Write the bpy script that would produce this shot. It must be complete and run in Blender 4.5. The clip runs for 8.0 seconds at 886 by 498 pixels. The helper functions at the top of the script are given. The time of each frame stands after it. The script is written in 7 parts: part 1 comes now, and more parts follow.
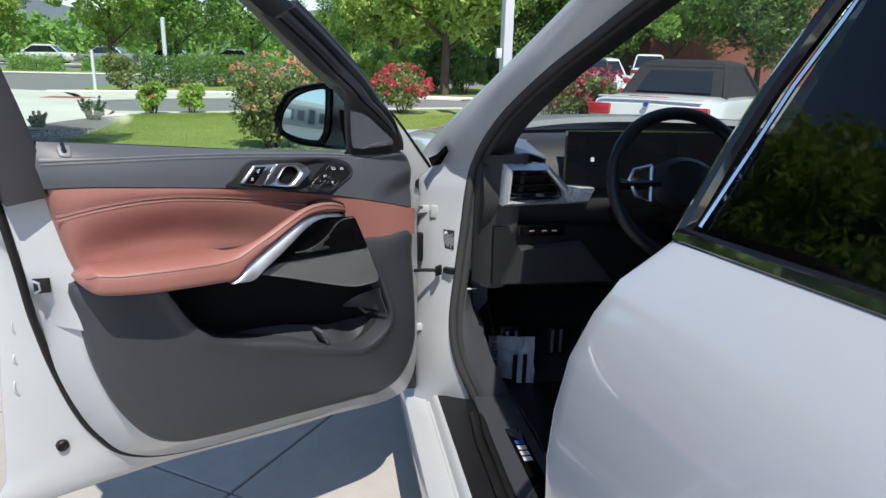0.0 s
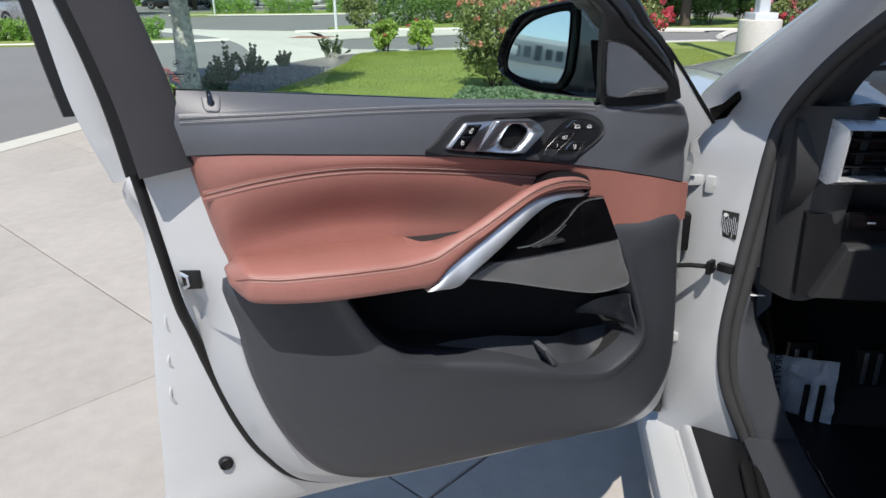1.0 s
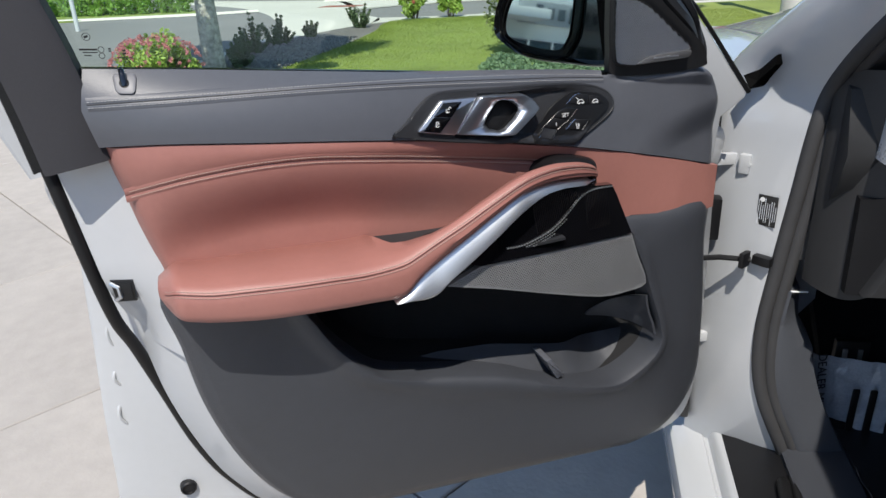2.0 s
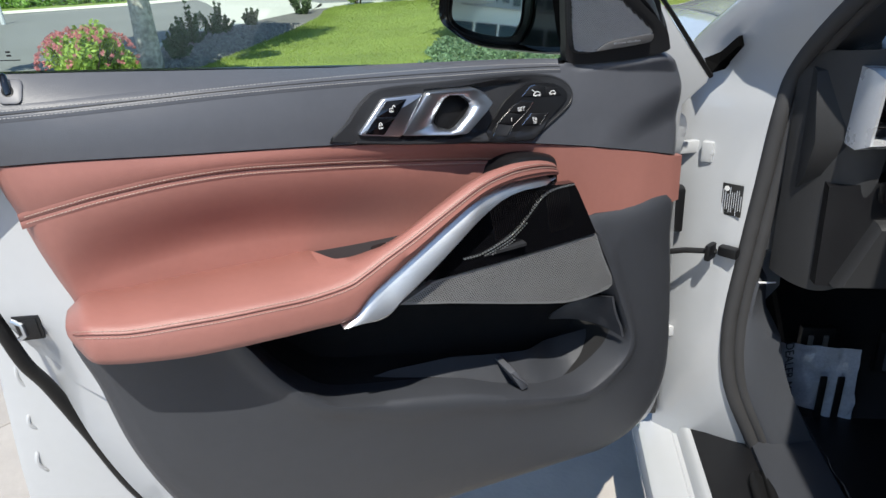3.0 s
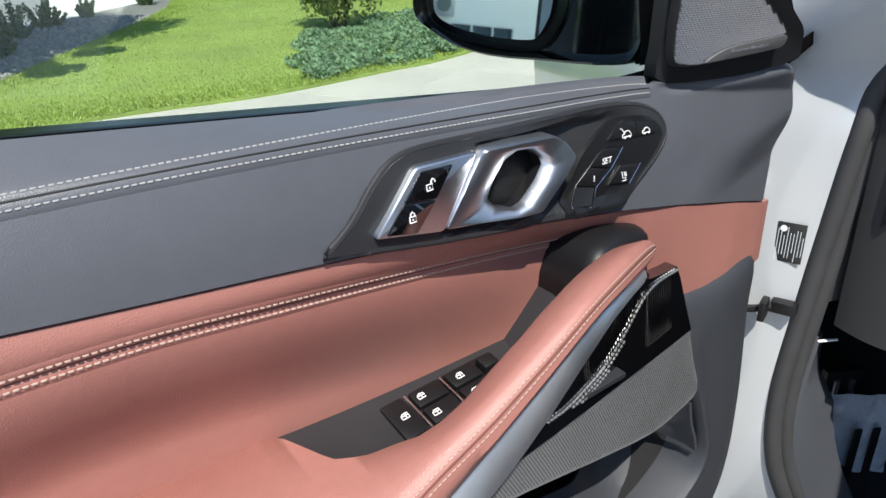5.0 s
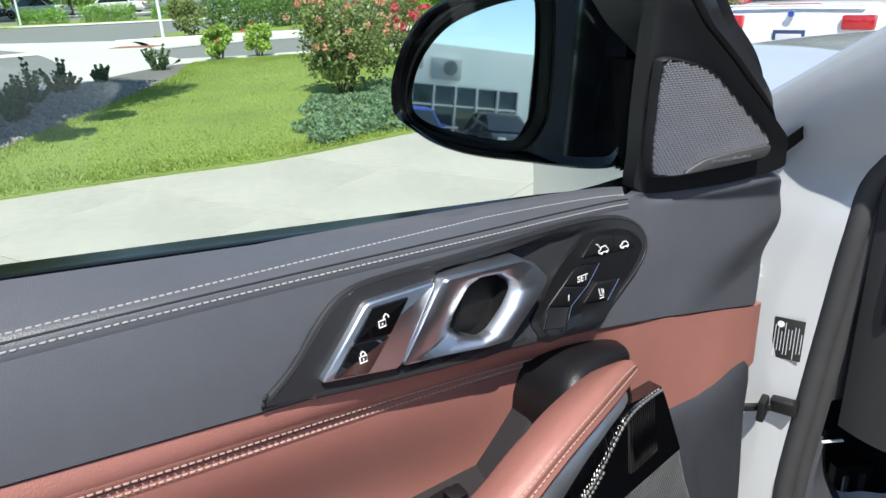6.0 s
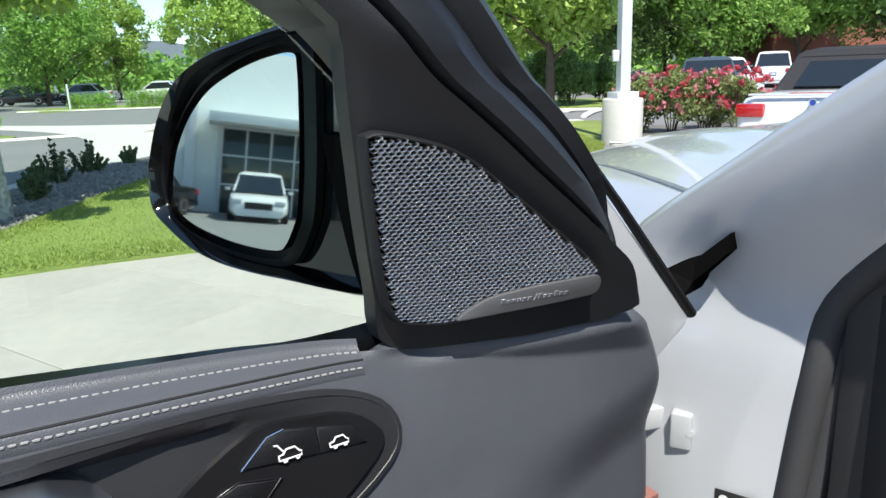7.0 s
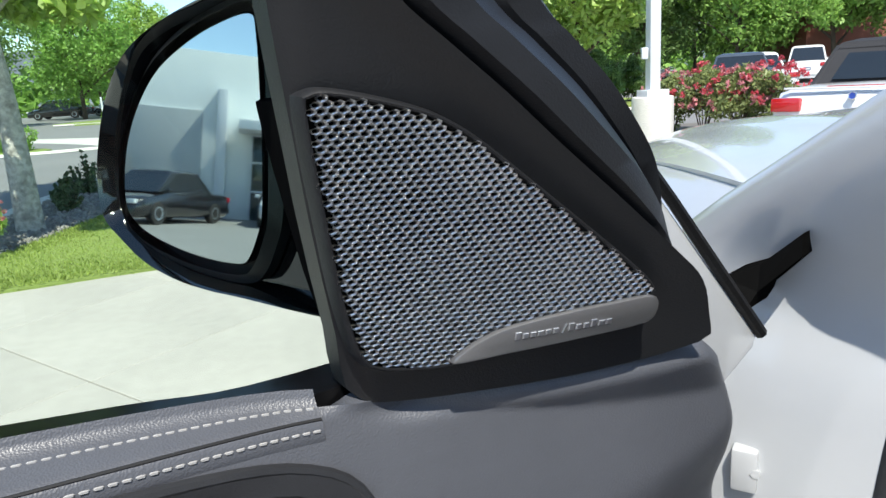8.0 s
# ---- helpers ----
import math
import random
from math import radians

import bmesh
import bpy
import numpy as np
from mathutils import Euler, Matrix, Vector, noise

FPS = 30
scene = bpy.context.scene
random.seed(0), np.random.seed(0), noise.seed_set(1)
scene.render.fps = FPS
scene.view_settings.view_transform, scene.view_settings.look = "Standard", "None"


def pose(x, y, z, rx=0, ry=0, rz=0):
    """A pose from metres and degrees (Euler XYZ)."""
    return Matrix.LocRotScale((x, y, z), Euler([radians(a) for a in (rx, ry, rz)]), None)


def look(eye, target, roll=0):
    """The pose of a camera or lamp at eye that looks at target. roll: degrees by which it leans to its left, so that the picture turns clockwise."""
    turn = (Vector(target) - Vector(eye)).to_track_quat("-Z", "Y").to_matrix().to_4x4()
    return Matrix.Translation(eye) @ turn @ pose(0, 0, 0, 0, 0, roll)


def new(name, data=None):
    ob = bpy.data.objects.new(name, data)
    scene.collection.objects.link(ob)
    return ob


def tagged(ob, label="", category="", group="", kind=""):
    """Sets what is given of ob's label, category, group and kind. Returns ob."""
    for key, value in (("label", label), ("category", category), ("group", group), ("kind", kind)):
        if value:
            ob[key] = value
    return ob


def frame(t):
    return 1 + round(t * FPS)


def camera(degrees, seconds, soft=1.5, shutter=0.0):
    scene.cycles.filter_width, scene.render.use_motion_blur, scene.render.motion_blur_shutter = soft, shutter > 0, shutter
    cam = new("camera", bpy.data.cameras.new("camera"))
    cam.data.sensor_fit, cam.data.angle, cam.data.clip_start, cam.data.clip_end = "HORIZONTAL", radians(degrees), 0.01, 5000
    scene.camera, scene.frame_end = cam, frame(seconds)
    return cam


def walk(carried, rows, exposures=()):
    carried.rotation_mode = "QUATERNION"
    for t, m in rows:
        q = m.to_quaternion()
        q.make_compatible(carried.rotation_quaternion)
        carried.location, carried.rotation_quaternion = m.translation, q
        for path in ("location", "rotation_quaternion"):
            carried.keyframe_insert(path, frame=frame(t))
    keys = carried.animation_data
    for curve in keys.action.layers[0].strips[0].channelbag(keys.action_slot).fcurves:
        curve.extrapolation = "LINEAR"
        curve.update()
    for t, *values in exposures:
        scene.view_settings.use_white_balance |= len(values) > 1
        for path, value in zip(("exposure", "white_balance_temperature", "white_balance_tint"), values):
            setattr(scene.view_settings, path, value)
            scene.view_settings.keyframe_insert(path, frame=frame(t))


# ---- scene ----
cam = camera(64.8, 8.0)
PATH = [
    (0, (0.083, 0.028, 1.394), (0.415, 1.927, 0.861), 1.5),
    (0.3, (0.098, 0.155, 1.382), (0.213, 2.06, 0.785), 0.9),
    (0.5, (0.08, 0.26, 1.365), (0.047, 2.156, 0.73), 0.5),
    (1, (0.054, 0.535, 1.347), (-0.225, 2.387, 0.645), -0.9),
    (1.2, (0.08, 0.612, 1.34), (-0.244, 2.448, 0.616), -1.0),
    (2.3, (0.111, 0.734, 1.321), (-0.27, 2.529, 0.528), -2.8),
    (2.5, (0.113, 0.747, 1.319), (-0.242, 2.545, 0.517), -2.9),
    (3, (0.097, 0.817, 1.32), (-0.152, 2.622, 0.495), -3.5),
    (3.5, (-0.031, 1.006, 1.323), (-0.181, 2.806, 0.465), -4.1),
    (4, (-0.085, 1.159, 1.302), (-0.124, 2.961, 0.435), -4.0),
    (4.2, (-0.082, 1.175, 1.295), (-0.065, 2.972, 0.418), -3.6),
    (5.3, (-0.079, 1.195, 1.289), (0.052, 3.001, 0.439), -2.3),
    (5.5, (-0.081, 1.201, 1.287), (0.057, 3.025, 0.477), -2.1),
    (6, (-0.044, 1.233, 1.32), (0.067, 3.098, 0.606), -2.5),
    (6.2, (0.021, 1.272, 1.325), (0.134, 3.15, 0.646), -2.5),
    (6.5, (0.114, 1.342, 1.325), (0.218, 3.252, 0.74), -1.9),
    (7, (0.171, 1.438, 1.286), (0.208, 3.377, 0.798), -2.1),
    (7.5, (0.177, 1.517, 1.268), (0.156, 3.461, 0.798), -2.8),
    (8, (0.187, 1.535, 1.264), (0.14, 3.478, 0.791), -3.6),
]
walk(cam, [(t, look(eye, target, roll)) for t, eye, target, roll in PATH], [(0, 0.38, 6650, 9), (1.2, 0.28, 6700, 10), (2.5, 0.36, 6650, 9), (3.5, 0.62, 6650, 7), (5.5, 0.76, 6650, 7), (6.5, 0.68, 6650, 8), (8, 0.78, 6650, 7)])

# ---- light ----
SUN_AZ, SUN_EL = radians(174), radians(57)
world = bpy.data.worlds.new("world")
scene.world = world
world.use_nodes = True
wn = world.node_tree.nodes
sky = wn.new("ShaderNodeTexSky")
sky.sky_type, sky.sun_disc = "NISHITA", False
sky.altitude, sky.air_density, sky.dust_density, sky.ozone_density = 1400, 1.0, 0.4, 1.6
sky.sun_elevation, sky.sun_rotation = SUN_EL, SUN_AZ
world.node_tree.links.new(sky.outputs[0], wn["Background"].inputs[0])
wn["Background"].inputs[1].default_value = 0.15
sun_data = bpy.data.lights.new("sun", "SUN")
sun_data.energy, sun_data.angle, sun_data.color = 4.4, radians(0.5), (1.0, 0.96, 0.9)
sun = new("sun", sun_data)
sun_dir = Vector((math.sin(SUN_AZ) * math.cos(SUN_EL), math.cos(SUN_AZ) * math.cos(SUN_EL), math.sin(SUN_EL)))
sun.rotation_euler = sun_dir.to_track_quat("Z", "Y").to_euler()
sun.location = (-10, -20, 30)


# ---- materials ----
def mat(name, col, rough=0.5, metal=0.0, var=0.12, scale=6.0, bump=0.0, bscale=300.0, coat=0.0, spec=0.5, kind="noise", fine=0.0, island=0.0, objvar=0.0, trans=0.0):
    """A surface with two scales of colour variation, roughness variation and a fine relief."""
    m = bpy.data.materials.new(name)
    m.use_nodes = True
    n, l = m.node_tree.nodes, m.node_tree.links
    b = n["Principled BSDF"]
    b.inputs["Metallic"].default_value = metal
    b.inputs["Coat Weight"].default_value = coat
    b.inputs["Coat Roughness"].default_value = 0.03
    b.inputs["Specular IOR Level"].default_value = spec
    tc = n.new("ShaderNodeTexCoord")
    big = n.new("ShaderNodeTexNoise")
    big.inputs["Scale"].default_value, big.inputs["Detail"].default_value = scale, 5
    l.new(tc.outputs["Object"], big.inputs["Vector"])
    small = n.new("ShaderNodeTexNoise")
    small.inputs["Scale"].default_value, small.inputs["Detail"].default_value = scale * 14, 3
    l.new(tc.outputs["Object"], small.inputs["Vector"])
    add = n.new("ShaderNodeMath")
    add.operation = "MULTIPLY_ADD"
    l.new(small.outputs["Fac"], add.inputs[0])
    add.inputs[1].default_value = 0.6
    l.new(big.outputs["Fac"], add.inputs[2])
    fac = add.outputs[0]
    if island or objvar:
        src = n.new("ShaderNodeNewGeometry").outputs["Random Per Island"] if island else n.new("ShaderNodeObjectInfo").outputs["Random"]
        more = n.new("ShaderNodeMath")
        more.operation = "MULTIPLY_ADD"
        l.new(src, more.inputs[0])
        more.inputs[1].default_value = (island or objvar)
        l.new(fac, more.inputs[2])
        fac = more.outputs[0]
    ramp = n.new("ShaderNodeMapRange")
    ramp.inputs["From Min"].default_value, ramp.inputs["From Max"].default_value = 0.35, 1.25 + (island or objvar)
    ramp.inputs["To Min"].default_value, ramp.inputs["To Max"].default_value = 1 - var, 1 + var
    l.new(fac, ramp.inputs["Value"])
    mul = n.new("ShaderNodeMix")
    mul.data_type, mul.blend_type = "RGBA", "MULTIPLY"
    mul.inputs["Factor"].default_value = 1
    mul.inputs["A"].default_value = (*col, 1)
    l.new(ramp.outputs[0], mul.inputs["B"])
    l.new(mul.outputs["Result"], b.inputs["Base Color"])
    rr = n.new("ShaderNodeMapRange")
    rr.inputs["To Min"].default_value, rr.inputs["To Max"].default_value = max(rough * 0.8, 0.02), min(rough * 1.2, 1)
    l.new(big.outputs["Fac"], rr.inputs["Value"])
    l.new(rr.outputs[0], b.inputs["Roughness"])
    if bump:
        if kind == "leather":
            tex = n.new("ShaderNodeTexVoronoi")
            tex.feature = "SMOOTH_F1"
            out = "Distance"
        else:
            tex = n.new("ShaderNodeTexNoise")
            tex.inputs["Detail"].default_value = 4
            out = "Fac"
        tex.inputs["Scale"].default_value = bscale
        l.new(tc.outputs["Object"], tex.inputs["Vector"])
        bp = n.new("ShaderNodeBump")
        bp.inputs["Strength"].default_value = bump
        bp.inputs["Distance"].default_value = 0.002 if bscale > 100 else 0.02
        l.new(tex.outputs[out], bp.inputs["Height"])
        l.new(bp.outputs[0], b.inputs["Normal"])
    if trans:
        tl, mx = n.new("ShaderNodeBsdfTranslucent"), n.new("ShaderNodeMixShader")
        l.new(mul.outputs["Result"], tl.inputs[0])
        mx.inputs[0].default_value = trans
        l.new(b.outputs[0], mx.inputs[1])
        l.new(tl.outputs[0], mx.inputs[2])
        l.new(mx.outputs[0], n["Material Output"].inputs[0])
    return m


def glass_mat(name, tint, gloss=1.0):
    """A clear pane that reflects more at a flat angle."""
    m = bpy.data.materials.new(name)
    m.use_nodes = True
    n, l = m.node_tree.nodes, m.node_tree.links
    n.remove(n["Principled BSDF"])
    tr, gl, lw, mx = n.new("ShaderNodeBsdfTransparent"), n.new("ShaderNodeBsdfGlossy"), n.new("ShaderNodeLayerWeight"), n.new("ShaderNodeMixShader")
    tr.inputs[0].default_value = (*tint, 1)
    gl.inputs["Roughness"].default_value = 0.02
    gl.inputs["Color"].default_value = (gloss, gloss, gloss, 1)
    lw.inputs["Blend"].default_value = 0.5
    pw, sc = n.new("ShaderNodeMath"), n.new("ShaderNodeMath")
    pw.operation, sc.operation = "POWER", "MULTIPLY_ADD"
    pw.inputs[1].default_value, sc.inputs[1].default_value, sc.inputs[2].default_value = 5, 0.7, 0.03
    l.new(lw.outputs["Facing"], pw.inputs[0])
    l.new(pw.outputs[0], sc.inputs[0])
    l.new(sc.outputs[0], mx.inputs[0])
    l.new(tr.outputs[0], mx.inputs[1])
    l.new(gl.outputs[0], mx.inputs[2])
    l.new(mx.outputs[0], n["Material Output"].inputs[0])
    return m


M_PAINT = mat("white_paint", (0.43, 0.444, 0.462), 0.24, coat=0.7, var=0.03, scale=3)
M_PAINT_IN = mat("white_jamb_paint", (0.46, 0.472, 0.485), 0.35, coat=0.4, var=0.04, scale=5)
M_RED = mat("red_brown_leather", (0.32, 0.138, 0.114), 0.42, var=0.1, scale=9, bump=0.20, bscale=1400, kind="leather")
M_GREY = mat("dark_grey_leatherette", (0.080, 0.084, 0.097), 0.40, var=0.1, scale=7, bump=0.13, bscale=1500, kind="leather")
M_LOWER = mat("dark_grey_moulded_plastic", (0.041, 0.044, 0.052), 0.45, var=0.14, scale=5, bump=0.35, bscale=1100)
M_BLACK = mat("black_plastic", (0.007, 0.007, 0.008), 0.42, spec=0.4, var=0.2, scale=20, bump=0.15, bscale=900)
M_GLOSS = mat("gloss_black", (0.004, 0.004, 0.005), 0.06, coat=1.0, var=0.2, scale=10)
M_RUBBER = mat("black_rubber", (0.007, 0.007, 0.0075), 0.5, spec=0.35, var=0.25, scale=15, bump=0.2, bscale=400)
M_TRIANGLE = mat("black_soft_plastic", (0.012, 0.0125, 0.014), 0.45, spec=0.3, var=0.12, scale=25, bump=0.12, bscale=1200)
M_GREYSOFT = mat("dark_grey_soft_plastic", (0.022, 0.0225, 0.025), 0.42, var=0.12, scale=20, bump=0.1, bscale=1200)
M_WING = mat("charcoal_panel", (0.009, 0.009, 0.010), 0.3, spec=0.5, var=0.15, scale=20)
M_BADGE = mat("badge_grey", (0.22, 0.22, 0.225), 0.4, metal=0.7, var=0.08, scale=40)
M_SILVER = mat("satin_aluminium", (0.62, 0.65, 0.70), 0.36, metal=1.0, var=0.06, scale=20)
M_STRIP = mat("brushed_bright_aluminium", (0.72, 0.73, 0.745), 0.42, metal=1.0, var=0.05, scale=20)
M_CHROME = mat("bright_chrome", (0.75, 0.76, 0.78), 0.1, metal=1.0, var=0.04, scale=20)
M_STEEL = mat("grille_steel", (0.62, 0.615, 0.61), 0.40, metal=1.0, var=0.1, scale=30)
M_GRILLE_DARK = mat("grille_backing", (0.005, 0.005, 0.005), 0.9, spec=0.0, var=0.2)
M_CLOTHGREY = mat("perforated_grey_cover", (0.31, 0.31, 0.315), 0.45, metal=0.6, var=0.12, scale=30, bump=0.8, bscale=1500)
M_THREAD = mat("pale_thread", (0.36, 0.355, 0.35), 0.7, var=0.1, scale=80)
M_THREAD_RED = mat("beige_thread", (0.44, 0.32, 0.27), 0.7, var=0.1, scale=80)
M_WHITEMARK = mat("white_marking", (0.75, 0.75, 0.75), 0.5, var=0.03)
M_LABEL = mat("label_black", (0.02, 0.02, 0.02), 0.4, var=0.1)
M_MIRROR = mat("mirror_silver", (0.74, 0.80, 0.80), 0.02, metal=1.0, var=0.02, scale=3)
M_GLASS = glass_mat("door_glass", (0.94, 1.0, 0.955))
M_WINDSHIELD = glass_mat("windscreen_glass", (0.86, 0.91, 0.88))
M_TINT = glass_mat("tinted_glass", (0.20, 0.22, 0.25))
M_KICK = mat("smooth_grey_lining", (0.062, 0.066, 0.076), 0.42, var=0.1, scale=8, bump=0.2, bscale=1300)
M_CARPET = mat("black_carpet", (0.008, 0.008, 0.009), 0.95, var=0.35, scale=30, bump=0.8, bscale=700)
M_PLASTICFILM = mat("clear_grey_film", (0.36, 0.39, 0.44), 0.12, var=0.3, scale=14, bump=0.5, bscale=30)
M_DASH = mat("black_dash_skin", (0.022, 0.0225, 0.024), 0.55, var=0.15, scale=8, bump=0.15, bscale=1200)
M_PILLAR = mat("dark_pillar_cloth", (0.028, 0.027, 0.031), 0.7, var=0.12, scale=20, bump=0.2, bscale=900)
M_SEALGREY = mat("grey_flocked_rubber", (0.038, 0.038, 0.040), 0.75, var=0.2, scale=30, bump=0.2, bscale=900)
M_PINBASE = mat("grey_pin_base", (0.15, 0.15, 0.16), 0.45, var=0.08)
M_VENT = mat("bright_vent_metal", (0.72, 0.74, 0.77), 0.28, metal=0.45, var=0.05, scale=20)
M_SEALBLACK = mat("sill_rubber", (0.003, 0.003, 0.0035), 0.3, spec=0.25, var=0.15)
# dark colours for the shade in the seam grooves
M_SEAM_RED = mat("red_seam_groove_shade", (0.13, 0.048, 0.038), 0.7, var=0.1)
M_SEAM = mat("seam_groove_shade", (0.01, 0.01, 0.011), 0.7, var=0.1)
M_SCREEN = mat("dark_screen", (0.004, 0.005, 0.007), 0.12, coat=0.5, var=0.2)
M_CONCRETE = mat("pale_concrete", (0.392, 0.362, 0.330), 0.85, var=0.2, scale=0.9, bump=0.1, bscale=60)
M_DRIVE = mat("pale_drive_concrete", (0.54, 0.53, 0.48), 0.85, var=0.12, scale=0.5, bump=0.1, bscale=60)
M_JOINT = mat("dark_joint", (0.08, 0.075, 0.07), 0.9, var=0.2)
M_ASPHALT = mat("grey_asphalt", (0.20, 0.20, 0.198), 0.9, var=0.15, scale=0.5, bump=0.6, bscale=80)
M_KERB = mat("kerb_concrete", (0.60, 0.58, 0.53), 0.85, var=0.12, scale=1.2, bump=0.4, bscale=50)
M_GRASS = mat("lawn_soil", (0.20, 0.26, 0.06), 0.9, var=0.35, scale=0.8, bump=0.8, bscale=50)
M_BLADE = mat("grass_blades", (0.30, 0.375, 0.085), 0.6, var=0.4, scale=1.2, island=0.6, trans=0.4)
M_GRAVEL = mat("bed_gravel", (0.16, 0.15, 0.14), 0.9, var=0.3, scale=2, bump=1.0, bscale=40)
M_STONE = mat("gravel_stones", (0.23, 0.215, 0.20), 0.9, var=0.45, scale=20, island=0.8)
M_LEAF = mat("green_leaves", (0.24, 0.41, 0.085), 0.5, var=0.5, scale=0.6, island=0.9, trans=0.4)
M_LEAF_LIGHT = mat("light_green_leaves", (0.36, 0.50, 0.11), 0.5, var=0.5, scale=0.6, island=0.9, trans=0.4)
M_LEAF_DARK = mat("dark_green_leaves", (0.15, 0.25, 0.07), 0.55, var=0.5, scale=0.8, island=0.9, trans=0.4)
M_LEAF_ROSE = mat("rose_leaves", (0.25, 0.30, 0.11), 0.5, var=0.55, scale=3, island=1.0, trans=0.4)
M_LEAF_JUN = mat("juniper_needles", (0.20, 0.30, 0.17), 0.7, var=0.5, scale=3, island=0.9, trans=0.4)
M_LEAF_GREY = mat("grey_green_leaves", (0.085, 0.13, 0.055), 0.6, var=0.5, scale=3, island=0.9)
M_PETAL_RED = mat("red_petals", (0.60, 0.09, 0.12), 0.5, var=0.45, scale=3, island=0.8, trans=0.4)
M_PETAL_PINK = mat("pink_petals", (0.62, 0.24, 0.26), 0.5, var=0.45, scale=3, island=0.8, trans=0.4)
M_PETAL_PEACH = mat("peach_petals", (0.75, 0.36, 0.25), 0.5, var=0.45, scale=3, island=0.8, trans=0.4)
M_BARK = mat("brown_bark", (0.09, 0.065, 0.045), 0.9, var=0.4, scale=4, bump=1.0, bscale=30)
M_BIRCH = mat("pale_bark", (0.40, 0.38, 0.35), 0.85, var=1.0, scale=16, bump=1.0, bscale=22)
M_POST = mat("white_post_paint", (0.62, 0.64, 0.67), 0.4, var=0.06, scale=2)
M_YELLOW = mat("yellow_sign", (0.75, 0.42, 0.02), 0.45, var=0.05)
M_BRICK = mat("red_brick_wall", (0.27, 0.10, 0.07), 0.85, var=0.25, scale=2, bump=0.5, bscale=15)
M_WALLWHITE = mat("pale_render", (0.78, 0.80, 0.79), 0.8, var=0.06, scale=0.6, bump=0.2, bscale=40)
M_WALLGREY = mat("grey_cladding", (0.42, 0.44, 0.45), 0.6, var=0.08, scale=0.6)
M_SHOPGLASS = mat("dark_shop_glass", (0.02, 0.035, 0.04), 0.06, var=0.3, scale=0.5)
# blue-grey of distance haze is mixed into the hills' colour
M_HILL = mat("hazy_hills", (0.20, 0.225, 0.27), 1.0, var=0.2, scale=0.004)
M_CAR_WHITE = mat("car_white", (0.7, 0.71, 0.71), 0.25, coat=0.7, var=0.03)
M_CAR_BLUEGREY = mat("car_blue_grey", (0.05, 0.065, 0.085), 0.25, coat=0.8, var=0.05)
M_CAR_BLACK = mat("car_black", (0.012, 0.013, 0.015), 0.22, coat=0.8, var=0.05)
M_CAR_SILVER = mat("car_silver", (0.42, 0.43, 0.44), 0.28, metal=0.6, coat=0.6, var=0.05)
M_CAR_RED = mat("car_red", (0.28, 0.015, 0.015), 0.25, coat=0.8, var=0.05)
M_CAR_BLUE = mat("car_blue", (0.02, 0.06, 0.35), 0.25, coat=0.8, var=0.05)
M_CARGLASS = mat("dark_car_glass", (0.015, 0.02, 0.025), 0.05, coat=0.5, var=0.1)
M_SOFTTOP = mat("black_soft_top", (0.022, 0.022, 0.025), 0.85, var=0.2, bump=0.4, bscale=300)
M_TAIL = mat("red_tail_lamp", (0.42, 0.01, 0.015), 0.15, coat=0.8, var=0.15)
M_LAMPCLEAR = mat("clear_lamp", (0.6, 0.62, 0.64), 0.1, coat=0.6, var=0.1)
M_TYRE = mat("tyre_rubber", (0.018, 0.018, 0.018), 0.8, var=0.2)
M_PLATE = mat("number_plate", (0.55, 0.58, 0.62), 0.4, var=0.1, scale=30)
M_PLATE_BLUE = mat("plate_frame_blue", (0.03, 0.05, 0.12), 0.4, var=0.1)
M_BLUEFILM = mat("chip_blue", (0.05, 0.09, 0.4), 0.3, var=0.05)


# ---- mesh helpers ----
def world_of(ob):
    return ob.matrix_basis if ob.parent is None else world_of(ob.parent) @ ob.matrix_parent_inverse @ ob.matrix_basis


def mesh_of(name, bm, material):
    me = bpy.data.meshes.new(name)
    bm.normal_update()
    bm.to_mesh(me)
    bm.free()
    for mm in material if isinstance(material, (list, tuple)) else [material]:
        me.materials.append(mm)
    return me


def smooth_mesh(me, angle=40):
    for p in me.polygons:
        p.use_smooth = True
    me.set_sharp_from_angle(angle=radians(angle))


def part(name, bm, material, parent=None, label="", m=None, smooth=40, kind=""):
    """One mesh object. The bmesh is in the frame m (the world if none); it keeps its place under the parent."""
    me = mesh_of(name, bm, material)
    if smooth:
        smooth_mesh(me, smooth)
    ob = new(name, me)
    if parent:
        ob.parent = parent
        ob.matrix_parent_inverse = world_of(parent).inverted()
    if m is not None:
        ob.matrix_basis = m
    return tagged(ob, label=label, kind=kind)


def thing(name, place, label, category, group="", kind=""):
    e = new(name)
    e.empty_display_size = 0.1
    e.matrix_basis = place
    return tagged(e, label, category, group, kind)


def cat(pts, n=8, closed=False):
    """A smooth curve through points of any dimension."""
    p = [Vector(q) for q in pts]
    k, out = len(p), []
    for i in range(k if closed else k - 1):
        if closed:
            a, b, c, d = p[i - 1], p[i], p[(i + 1) % k], p[(i + 2) % k]
        else:
            a, b, c, d = p[max(i - 1, 0)], p[i], p[i + 1], p[min(i + 2, k - 1)]
        for j in range(n):
            t = j / n
            out.append(0.5 * ((2 * b) + (c - a) * t + (2 * a - 5 * b + 4 * c - d) * t * t + (3 * b - a - 3 * c + d) * t ** 3))
    if not closed:
        out.append(p[-1].copy())
    return out


def sm(x, a, b):
    t = min(max((x - a) / (b - a), 0.0), 1.0)
    return t * t * (3 - 2 * t)


def ip(x, xs, ys):
    return float(np.interp(x, xs, ys))


